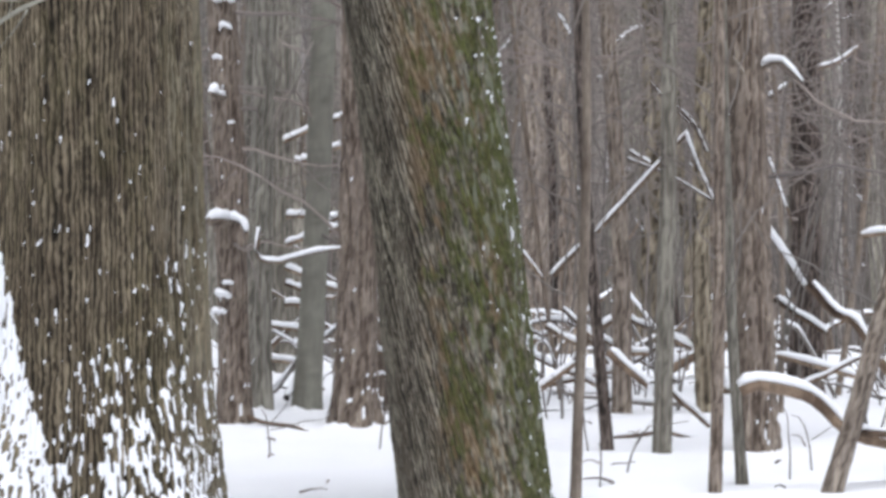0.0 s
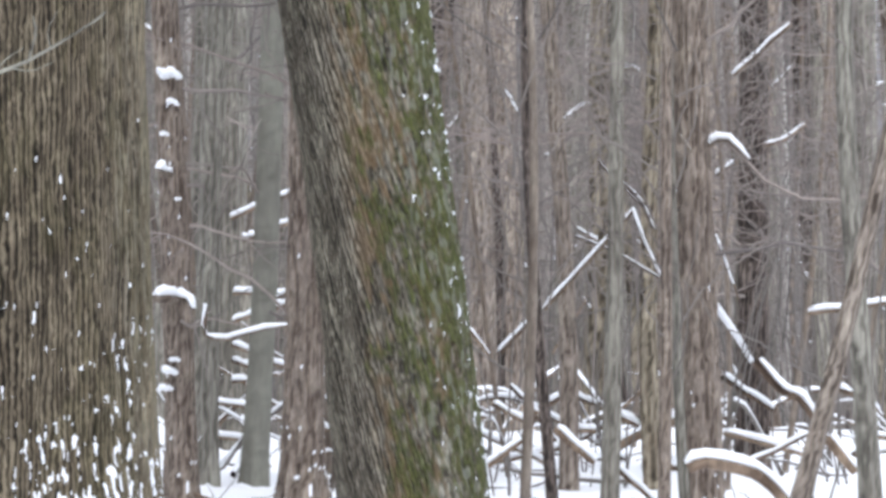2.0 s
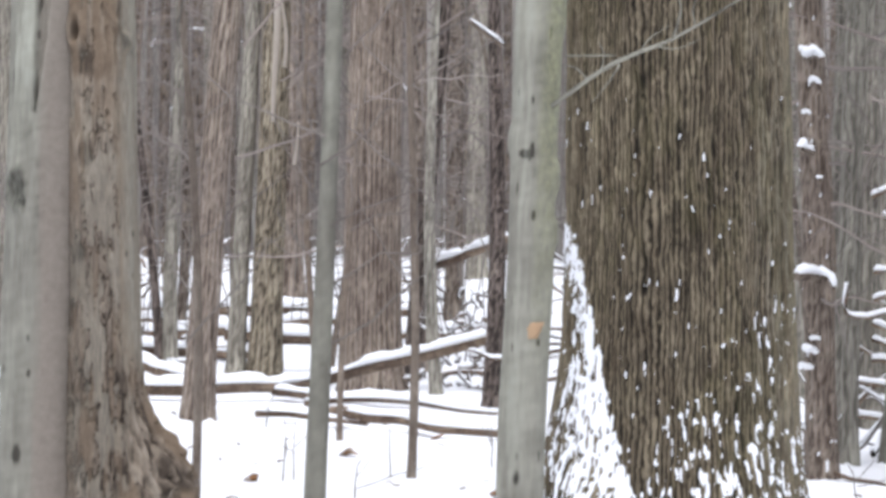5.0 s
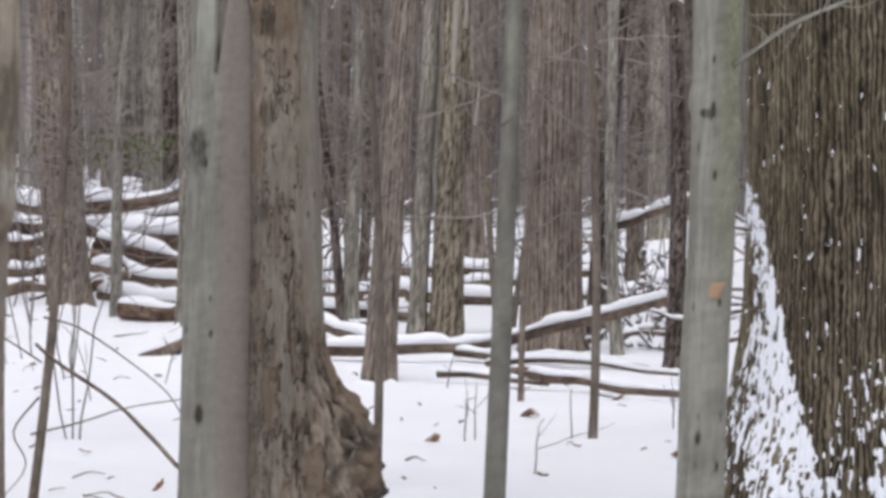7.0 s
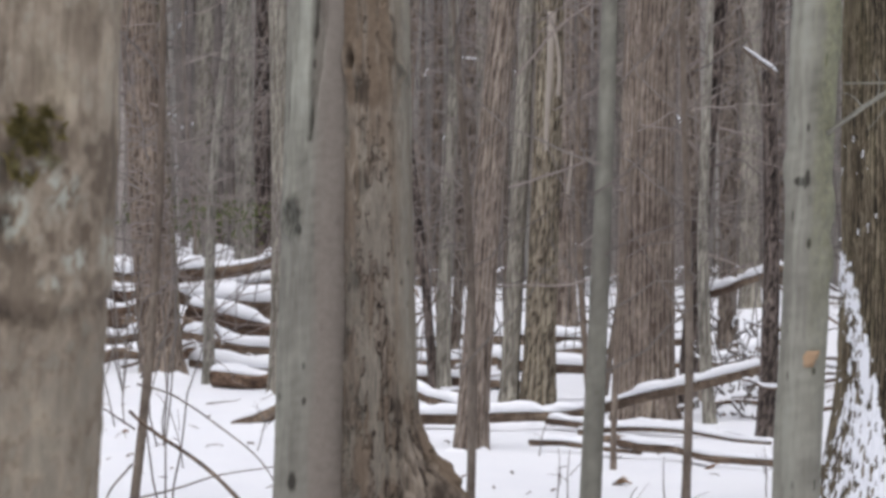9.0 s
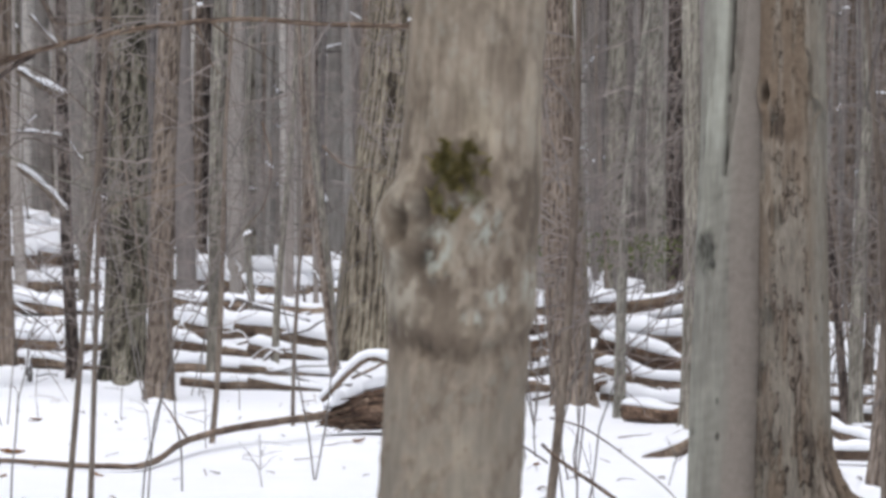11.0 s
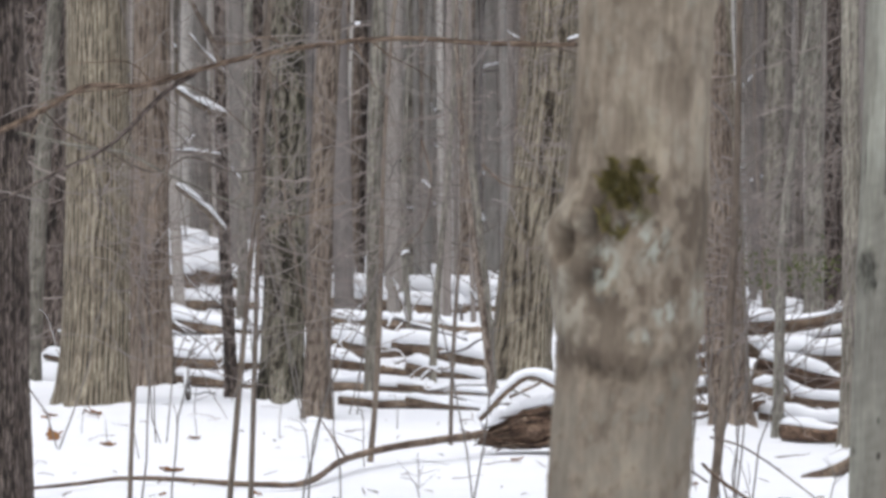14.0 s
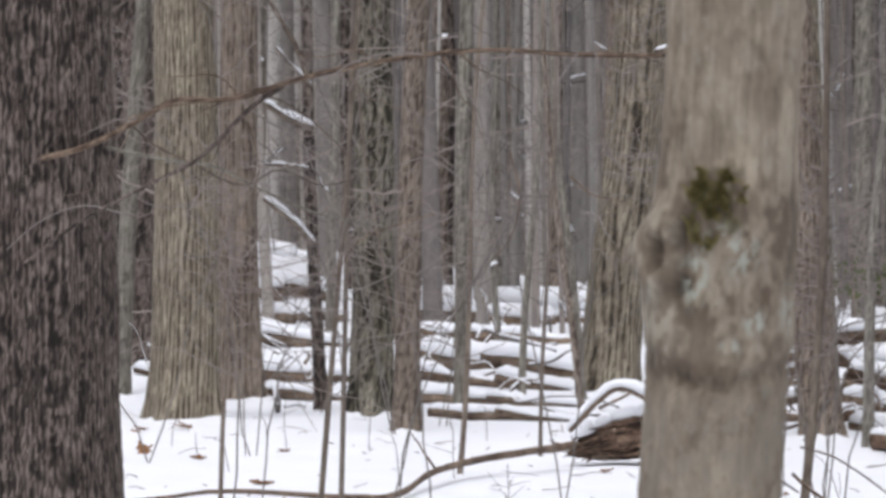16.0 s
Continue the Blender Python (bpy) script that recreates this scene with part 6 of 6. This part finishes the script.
def moss_cushion():
    """The tuft of moss on the maple: many short shoots."""
    rng = np.random.RandomState(4)
    tubes = []
    for k in range(2000):
        v = rng.uniform(0, 6.28)
        w = rng.rand() ** 0.6 * (0.85 + 0.14 * math.sin(3 * v + 1) + 0.12 * math.sin(7 * v))
        s, z = -0.17 + 0.45 * w * math.cos(v), 1.636 + 0.10 * w * math.sin(v) + 0.015 * math.cos(v)
        if rng.rand() < 0.35 * w or float(vnoise(np.array(s * 11.0 + 20), np.array(z * 44), 1e6, 97)) < 0.60:
            continue
        a = math.asin(max(-0.95, min(0.95, s))) + math.radians(9.4)
        z = 1.6 + (z - 1.6) * MAPLE_K
        r = MAPLE_R * 1.01
        p = np.array([MAPLE_LEAN * z + r * math.sin(a), -r * math.cos(a), z])
        q = p + np.array([math.sin(a) * 0.6 + rng.normal(0, 0.5), -1, rng.normal(0.2, 0.5)]) * 0.010 * rng.uniform(0.4, 1.3)
        tubes.append(tube([p, q], 0.0022, 0.0007, 4, 3, 0, k))
    tagged(part("moss_tuft", joined_rings("moss_tuft", tubes), MOSS, maple, "olive green tuft of moss on the bark"), kind="stuff")


MOSS = plain_material("moss", (0.075, 0.066, 0.020), (0.26, 0.22, 0.085), 60, island=0.5)
BEECH_R, BEECH_LEAN, BEECH_MARK = 0.073, 0.040, 0.99
moss_cushion()


def orange_mark():
    """A faded blaze of orange paint on the beech."""
    n, m = 6, 5
    z = np.linspace(-0.026, 0.026, n)[:, None]
    a = np.radians(12) + np.linspace(-0.25, 0.42, m)[None] + z * 8
    r = BEECH_R * 1.03 + 0.004
    top = np.stack([r * np.sin(a), -r * np.cos(a), z + 0 * a], -1)
    co = np.concatenate([top, top[:, ::-1] * [0.9, 0.9, 1]], 1)
    ob = part("paint_mark", ring_mesh("paint_mark", co), ORANGE, beech, "faded orange paint mark")
    ob.location = (BEECH_LEAN * BEECH_MARK, 0, BEECH_MARK)


def evergreen(x, y, wide=0.9):
    """A small evergreen sprig far back in the wood."""
    rng = np.random.RandomState(9)
    ob = thing("evergreen_bush", (x, y, float(ground_z(x, y))), "small dark green evergreen bush among the trunks", "bush")
    part("stem", joined_rings("stem", [tube([(0, 0, -0.1), (0.05, 0, 0.5), (0, 0, 1.0)], 0.03, 0.01, 6, 8, 0, 1, 0.05)]), BRUSH, ob)
    verts = []
    for k in range(260):
        c = np.array([rng.normal(0, wide * 0.5), rng.normal(0, 0.3), 0.85 + rng.normal(0, 0.13)])
        e = rng.normal(0, 1, 3)
        e *= 0.07 / np.linalg.norm(e)
        verts.append(tube([c, c + e * 0.5 + [0, 0, 0.01], c + e], 0.016, 0.003, 4, 4, 0, k))
    tagged(part("foliage", joined_rings("foliage", verts), GREEN, ob), kind="stuff")


def root_plate(x, y, wide=0.55, high=0.8):
    """The upturned roots of a fallen tree, each root with its snow."""
    rng = np.random.RandomState(12)
    ob = thing("root_plate", (x, y, float(ground_z(x, y))), "upturned roots of a fallen tree dusted with snow", "roots")
    for k in range(60):
        a = np.array([rng.uniform(-0.5, 0.5) * wide, rng.normal(0, 0.12), rng.uniform(0.0, 0.8) * high])
        d = np.array([rng.uniform(-0.5, 0.5), rng.normal(0, 0.1), rng.uniform(-0.4, 0.4)]) * wide * 0.5
        d[2] = max(d[2], 0.02 - a[2])
        m = a + d * 0.5 + rng.normal(0, 0.02, 3)
        r = part("root", joined_rings("root", [tube([a, m, a + d], 0.006 + 0.010 * rng.rand(), 0.003, 6, 9, 0.1, k, 0.04)]), BRUSH, ob)
        if rng.rand() < 0.6:
            part("snow", ring_mesh("snow", snow_cap([a, m, a + d], 0.012, 0.004, 0.016, k, 16, 0.2)), SNOW, r)


def litter(count, region, seed):
    """Twigs, bark crumbs and seed husks fallen on the snow."""
    rng = np.random.RandomState(seed)
    tubes = []
    for k in range(count):
        y = rng.uniform(region[2], region[3])
        x = rng.uniform(region[0], region[1]) * y
        a = rng.uniform(0, 6.28)
        reach = 0.03 + 0.35 * rng.rand() ** 3
        z = float(ground_z(x, y)) + 0.012
        way = np.array([math.cos(a), math.sin(a), 0]) * reach
        p = np.array([x, y, z])
        tubes.append(tube([p - way / 2 - [0, 0, 0.006], p + [0, 0, rng.uniform(0, 0.05) * reach * 3], p + way / 2 + [0, 0, rng.uniform(-0.01, 0.12) * reach]], 0.003 + 0.005 * rng.rand() ** 2, 0.002, 5, 6, 0.3, seed + k, 0.15))
    ob = part("twig_litter", joined_rings("twig_litter", tubes), TWIGS)
    tagged(ob, "scattered twigs and bark crumbs lying on the snow", "litter", kind="stuff")


litter(480, (-0.36, 0.28, 12.5, 34), 77)


orange_mark()
leaf(-9.93, 34.18, 1.20)
leaf(-9.10, 30.33, 1.20)
leaf(-7.93, 27.72, 0.80)
leaf(-6.95, 25.70, 0.80)
leaf(-5.20, 28.22, 0.80)
leaf(-8.06, 30.47, 0.80)
leaf(-10.21, 33.88, 1.20)
leaf(-0.89, 19.73, 0.7)
leaf(-0.47, 21.21, 0.7)
leaf(-0.03, 22.43, 0.7)
leaf(-0.89, 19.74, 0.7)
leaf(-0.35, 17.76, 0.7)
leaf(-1.95, 17.61, 0.7)
leaf(-1.95, 17.44, 0.7)
leaf(-2.48, 19.24, 0.7)
leaf(0.23, 18.57, 0.7)
leaf(-3.67, 26.00, 0.7)
weed(-9.29, 31.69, 0.30)
weed(-8.04, 30.47, 0.25)
weed(-7.37, 30.32, 0.40)
weed(-6.11, 25.97, 0.50)
weed(-5.93, 26.72, 0.50)
weed(-5.53, 26.51, 0.20)
weed(-6.77, 31.70, 0.40)
weed(-0.99, 23.43, 0.25)
weed(-0.70, 19.74, 0.30)
weed(-0.25, 19.87, 0.30)
weed(-0.75, 19.68, 0.30)
weed(-0.39, 17.81, 0.30)
weed(0.24, 20.39, 0.25)
weed(2.91, 16.31, 0.25)
weed(3.07, 16.69, 0.30)
weed(1.76, 17.86, 0.20)
weed(3.70, 16.41, 0.30)
weed(3.87, 16.74, 0.30)
weed(2.21, 17.77, 0.30)
weed(3.09, 17.54, 0.35)
weed(-3.43, 24.95, 0.40)
weed(-2.77, 21.88, 0.40)
weed(-2.56, 23.24, 0.30)
weed(-7.42, 26.67, 0.30)
weed(-8.65, 32.23, 0.30)
weed(-7.92, 27.61, 0.20)
shrub(-7.90, 28.94, 2.9, 3)
shrub(-7.67, 34.15, 3.0, 2)
shrub(-4.65, 19.45, 2.4, 2)
shrub(-5.05, 18.32, 2.3, 2)
shrub(-3.14, 23.79, 2.2, 3)
shrub(-2.61, 19.83, 2.0, 3)
shrub(3.94, 18.08, 2.4, 4)
shrub(3.25, 19.23, 2.4, 3)
shrub(4.54, 18.45, 2.4, 4)
shrub(3.92, 20.63, 2.6, 4)
shrub(4.75, 20.46, 2.6, 4)
shrub(-0.56, 28.99, 2.2, 4)
shrub(-0.09, 28.00, 2.2, 4)
shrub(-1.82, 29.94, 2.2, 3)
evergreen(-5.74, 46.65, 1.0)
log([(-3.66, 30.64, 0.07), (-3.50, 30.57, 0.06), (-3.34, 30.50, 0.05), (-3.18, 30.43, 0.05)], 0.150, snow=0.033, taper=0.80, mat=ROTTEN, label="rotten red-brown log with a little snow")
log([(-3.75, 32.85, 0.07), (-3.62, 32.78, 0.03), (-3.50, 32.70, 0.02), (-3.37, 32.62, 0.02)], 0.062, snow=0.044, taper=0.80, mat=ROTTEN, label="rotten red-brown log with a little snow")
stick([(-0.52, 21.29, -0.03), (-0.47, 21.19, 0.02), (-0.43, 21.10, 0.01)], 0.040, snow=0.01, name="stump", label="small dark broken stub sticking out of the snow", category="stub")
root_plate(0.15, 26.80, 0.55, 0.8)
clump(ragged, 1.68, 19.14, 1.98, 0.105)
clump(ragged, 1.64, 19.14, 2.00, 0.058)
clump(ragged, 1.69, 19.14, 1.85, 0.058)
clump(ragged, 1.65, 19.14, 1.71, 0.042)
clump(ragged, 1.65, 19.14, 1.55, 0.068)
clump(ragged, 1.71, 19.13, 1.42, 0.031)
clump(ragged, 1.67, 19.14, 0.63, 0.078)
clump(ragged, 1.65, 19.14, 0.56, 0.068)
clump(ragged, 1.69, 19.14, 0.69, 0.047)
branch_on(slim, [(0.34, 24.40, 2.13), (0.24, 24.30, 2.20), (0.15, 24.20, 2.27)], 0.0327, 0.0227, snow=0.018)
shrub(3.29, 20.23, 4.0, 4)
shrub(3.87, 19.62, 4.0, 4)
shrub(4.53, 19.99, 4.0, 4)
shrub(4.91, 19.39, 4.0, 4)
shrub(-2.36, 32.92, 4.2, 4)
shrub(-1.20, 33.98, 4.2, 4)
shrub(-0.36, 32.00, 4.2, 4)
shrub(0.27, 31.00, 4.2, 4)
shrub(-4.29, 35.74, 3.8, 4)
shrub(-4.21, 29.70, 3.5, 3)
branch_on(dark_one, [(-4.47, 15.47, 1.86), (-4.28, 15.50, 1.77), (-4.14, 15.51, 1.83), (-3.97, 15.52, 1.77), (-3.80, 15.54, 1.81)], 0.0086, 0.0032)
branch_on(dark_one, [(-4.36, 15.50, 1.95), (-4.42, 15.46, 1.81), (-4.52, 15.42, 1.76), (-4.58, 15.38, 1.66)], 0.0065, 0.0026)
branch_on(dark_one, [(-4.78, 15.74, 2.03), (-4.81, 15.71, 1.95), (-4.91, 15.66, 1.77), (-5.12, 15.58, 1.73)], 0.0088, 0.0033)
branch_on(dark_one, [(-3.88, 15.52, 2.21), (-3.79, 15.51, 2.11), (-3.66, 15.51, 2.05), (-3.57, 15.49, 1.92)], 0.0075, 0.0026)
branch_on(dark_one, [(-3.42, 15.43, 2.27), (-3.34, 15.44, 2.17), (-3.36, 15.44, 2.04), (-3.32, 15.45, 1.91)], 0.0064, 0.0025)
branch_on(dark_one, [(-4.22, 15.54, 1.76), (-4.26, 15.53, 1.64), (-4.20, 15.54, 1.55)], 0.0065, 0.0022)
branch_on(dark_one, [(-3.97, 15.50, 1.66), (-3.87, 15.49, 1.73), (-3.68, 15.50, 1.68), (-3.53, 15.50, 1.72)], 0.0054, 0.0021)
shrub(-5.07, 22.43, 3.2, 1)
shrub(-4.63, 23.55, 3.2, 2)
shrub(-3.78, 26.73, 3.4, 3)
shrub(-3.86, 33.78, 3.4, 2)
branch_on(dark_one, [(-4.26, 15.54, 2.00), (-4.22, 15.52, 1.82), (-4.27, 15.47, 1.65), (-4.23, 15.45, 1.48)], 0.0058, 0.0032, LOGWOOD)
branch_on(dark_one, [(-4.72, 15.61, 2.03), (-4.79, 15.55, 2.03), (-4.85, 15.50, 2.00), (-4.91, 15.44, 1.96)], 0.0082, 0.0033, TWIGS)
branch_on(dark_one, [(-3.41, 15.39, 2.26), (-3.33, 15.38, 2.20), (-3.24, 15.36, 2.16), (-3.15, 15.35, 2.10)], 0.0086, 0.0032, LOGWOOD)
branch_on(dark_one, [(-2.94, 15.29, 2.25), (-3.02, 15.24, 2.13), (-3.13, 15.18, 2.05), (-3.26, 15.12, 2.09)], 0.0081, 0.0031, TWIGS)
branch_on(dark_one, [(-3.21, 15.35, 1.89), (-3.17, 15.33, 1.74), (-3.19, 15.29, 1.58), (-3.28, 15.23, 1.46)], 0.0076, 0.0031, LOGWOOD)
branch_on(dark_one, [(-4.76, 15.61, 1.66), (-4.92, 15.53, 1.70), (-5.07, 15.45, 1.64), (-5.18, 15.37, 1.53)], 0.0079, 0.0033, TWIGS)
branch_on(dark_one, [(-3.48, 15.41, 2.26), (-3.43, 15.38, 2.18), (-3.40, 15.36, 2.10), (-3.33, 15.34, 2.04)], 0.0078, 0.0032, LOGWOOD)
branch_on(dark_one, [(-3.87, 15.48, 2.21), (-3.93, 15.43, 2.36), (-4.02, 15.38, 2.48), (-4.17, 15.30, 2.52)], 0.0069, 0.0032, TWIGS)
branch_on(dark_one, [(-2.96, 15.29, 2.25), (-2.79, 15.29, 2.25), (-2.63, 15.29, 2.21), (-2.47, 15.28, 2.16)], 0.0053, 0.0031, LOGWOOD)
branch_on(dark_one, [(-3.53, 15.42, 2.26), (-3.70, 15.34, 2.26), (-3.85, 15.27, 2.19), (-3.92, 15.22, 2.02)], 0.0083, 0.0032, TWIGS)
branch_on(dark_one, [(-4.32, 15.55, 2.11), (-4.46, 15.48, 2.09), (-4.61, 15.40, 2.06), (-4.74, 15.33, 2.00)], 0.0097, 0.0032, LOGWOOD)
branch_on(dark_one, [(-4.31, 15.55, 2.11), (-4.20, 15.55, 2.02), (-4.07, 15.55, 1.95), (-4.01, 15.53, 1.83)], 0.0091, 0.0032, TWIGS)
branch_on(dark_one, [(-4.15, 15.53, 2.15), (-4.26, 15.47, 2.13), (-4.35, 15.40, 2.08), (-4.45, 15.34, 2.03)], 0.0079, 0.0032, LOGWOOD)
branch_on(dark_one, [(-3.52, 15.42, 2.26), (-3.42, 15.40, 2.16), (-3.34, 15.39, 2.05), (-3.30, 15.36, 1.92)], 0.0093, 0.0032, TWIGS)
branch_on(dark_one, [(-3.73, 15.46, 2.23), (-3.82, 15.40, 2.28), (-3.91, 15.35, 2.25), (-4.00, 15.29, 2.26)], 0.0087, 0.0032, LOGWOOD)
branch_on(dark_one, [(-3.19, 15.35, 2.27), (-3.27, 15.29, 2.17), (-3.34, 15.25, 2.05), (-3.43, 15.19, 1.96)], 0.0066, 0.0031, TWIGS)
branch_on(dark_one, [(-4.76, 15.61, 2.02), (-4.66, 15.61, 1.93), (-4.53, 15.61, 1.87), (-4.41, 15.61, 1.80)], 0.0081, 0.0033, LOGWOOD)
branch_on(dark_one, [(-3.88, 15.48, 2.21), (-3.88, 15.45, 2.08), (-3.97, 15.39, 2.00), (-4.08, 15.33, 1.95)], 0.0079, 0.0032, TWIGS)
branch_on(dark_one, [(-2.97, 15.29, 1.80), (-2.89, 15.28, 1.73), (-2.79, 15.26, 1.71), (-2.69, 15.24, 1.67)], 0.0078, 0.0031, LOGWOOD)
branch_on(dark_one, [(-4.34, 15.56, 1.71), (-4.46, 15.49, 1.71), (-4.59, 15.41, 1.69), (-4.70, 15.35, 1.76)], 0.0055, 0.0032, TWIGS)
branch_on(dark_one, [(-3.51, 15.41, 1.66), (-3.64, 15.35, 1.62), (-3.77, 15.28, 1.56), (-3.85, 15.23, 1.43)], 0.0053, 0.0032, LOGWOOD)
branch_on(dark_one, [(-2.87, 15.27, 2.25), (-2.83, 15.24, 2.10), (-2.89, 15.20, 1.96), (-2.96, 15.15, 1.84)], 0.0068, 0.0031, TWIGS)
branch_on(dark_one, [(-4.23, 15.54, 2.13), (-4.09, 15.55, 2.07), (-3.96, 15.54, 1.97), (-3.85, 15.54, 1.86)], 0.0063, 0.0032, LOGWOOD)
branch_on(dark_one, [(-2.93, 15.28, 1.67), (-2.86, 15.26, 1.65), (-2.83, 15.24, 1.59), (-2.78, 15.21, 1.54)], 0.0094, 0.0031, TWIGS)
branch_on(dark_one, [(-4.30, 15.55, 2.11), (-4.37, 15.49, 2.19), (-4.48, 15.43, 2.19), (-4.59, 15.36, 2.18)], 0.0064, 0.0032, LOGWOOD)
branch_on(dark_one, [(-3.40, 15.39, 1.79), (-3.52, 15.33, 1.87), (-3.66, 15.26, 1.83), (-3.80, 15.20, 1.83)], 0.0055, 0.0031, TWIGS)
tree("dark", -13.86, 56.31, 0.233, -0.032)
tree("dark", -13.04, 58.57, 0.145, 0.009)
tree("dark", -12.17, 62.83, 0.189, -0.005)
tree("dark", -10.43, 61.11, 0.216, -0.019)
tree("dark", -6.90, 57.58, 0.233, -0.034)
tree("dark", -6.54, 61.66, 0.199, 0.022)
tree("dark", 5.24, 31.57, 0.069, -0.029)
tree("dark", 6.58, 33.37, 0.091, -0.055)
tree("grey", 7.23, 32.20, 0.071, -0.031)
tree("grey", 7.69, 31.06, 0.094, -0.006)
branch_on(beech, [(0.62, 13.39, 1.86), (0.65, 13.33, 1.91), (0.71, 13.28, 1.95)], 0.0054, 0.0027, BEECH)
branch_on(beech, [(0.67, 13.38, 1.89), (0.74, 13.33, 1.88), (0.81, 13.28, 1.91)], 0.0054, 0.0027, BEECH)
branch_on(beech, [(0.80, 13.38, 1.95), (0.79, 13.33, 2.01), (0.82, 13.27, 2.07)], 0.0054, 0.0027, BEECH)
branch_on(beech, [(0.46, 13.39, 1.78), (0.42, 13.34, 1.82), (0.37, 13.29, 1.83)], 0.0054, 0.0027, BEECH)
branch_on(beech, [(0.50, 13.39, 1.81), (0.51, 13.34, 1.86), (0.49, 13.29, 1.90)], 0.0054, 0.0027, BEECH)


def understorey(places, low, high, stems):
    """Tall bare shrubs between the trunks, each at its own place."""
    rng = np.random.RandomState(len(places) * 7 + stems)
    for b, y in places:
        shrub(b * y, y, rng.uniform(low, high), stems, rng.uniform(0.5, 0.8), y / 24)


understorey([(-0.298, 27), (-0.234, 33), (-0.146, 32)], 2.8, 4.4, 2)
understorey([(-0.07, 33), (-0.05, 35), (-0.02, 34), (0.004, 31)], 2.6, 4.2, 2)
understorey([(0.088, 21), (0.104, 23), (0.152, 20.5), (0.17, 22), (0.187, 20), (0.204, 24), (0.222, 20.5), (0.243, 22), (0.258, 21)], 2.4, 4.0, 2)
brush(14, (-0.285, -0.185, 37, 46), 101, 1.2, 0.75, 1.0)
brush(12, (-0.29, -0.185, 44, 54), 102, 1.3, 1.0, 1.2, True)
brush(8, (-0.135, -0.09, 37, 45), 103, 1.0, 0.6, 1.0)
brush(16, (-0.075, 0.015, 30, 44), 104, 1.0, 0.6, 0.9)
# Logs added to fill the stack; the dark ones stand for shaded gaps.
log([(-4.46, 34.90, 0.19), (-4.10, 34.90, 0.21), (-3.66, 34.90, 0.18)], 0.150, snow=0.000, taper=0.85, gaps=0.5, mat=ROTTEN, label="rotten dark brown log low in the stack")
log([(-4.49, 34.60, 0.06), (-4.07, 34.60, 0.09), (-3.62, 34.60, 0.04)], 0.130, snow=0.050, taper=0.85, gaps=0.5, mat=ROTTEN, label="rotten dark brown log low in the stack")
log([(-4.48, 35.30, 0.33), (-4.10, 35.30, 0.25), (-3.70, 35.30, 0.14)], 0.150, snow=0.000, taper=0.85, gaps=0.5, mat=LOGWOOD, label="brown log inside the stack")
log([(-4.58, 35.60, 0.50), (-4.18, 35.60, 0.47), (-3.73, 35.60, 0.50)], 0.140, snow=0.030, taper=0.85, gaps=0.5, mat=ROTTEN, label="dark log added for the shaded gap inside the stack")
log([(-5.19, 34.90, 0.57), (-4.95, 34.90, 0.53), (-4.65, 34.90, 0.52)], 0.140, snow=0.030, taper=0.85, gaps=0.5, mat=ROTTEN, label="dark log added for the shaded gap inside the stack")
log([(-5.15, 34.60, 0.30), (-4.91, 34.60, 0.31), (-4.61, 34.60, 0.33)], 0.130, snow=0.030, taper=0.85, gaps=0.5, mat=LOGWOOD, label="brown log inside the stack")
log([(-5.00, 33.60, 0.05), (-4.77, 33.60, 0.10), (-4.48, 33.60, 0.07)], 0.100, snow=0.060, taper=0.85, gaps=0.5, mat=LOGWOOD, label="brown log under snow at the foot of the stack")
brush(9, (-0.15, -0.105, 33, 36), 92, 0.9, 0.5, 0.8)
leaf(-9.96, 34.30, 1.6)
leaf(-8.59, 28.58, 1.5)
leaf(-6.94, 25.64, 1.2)
leaf(-7.92, 27.62, 0.9)
leaf(-8.05, 30.44, 0.9)
leaf(-5.20, 28.12, 0.8)
leaf(-5.95, 23.86, 0.7)
leaf(-6.48, 23.74, 0.7)
leaf(-10.10, 33.44, 1.0)
weed(-5.19, 24.88, 0.15)
weed(-4.67, 22.48, 0.18)
weed(-9.11, 34.44, 0.30)
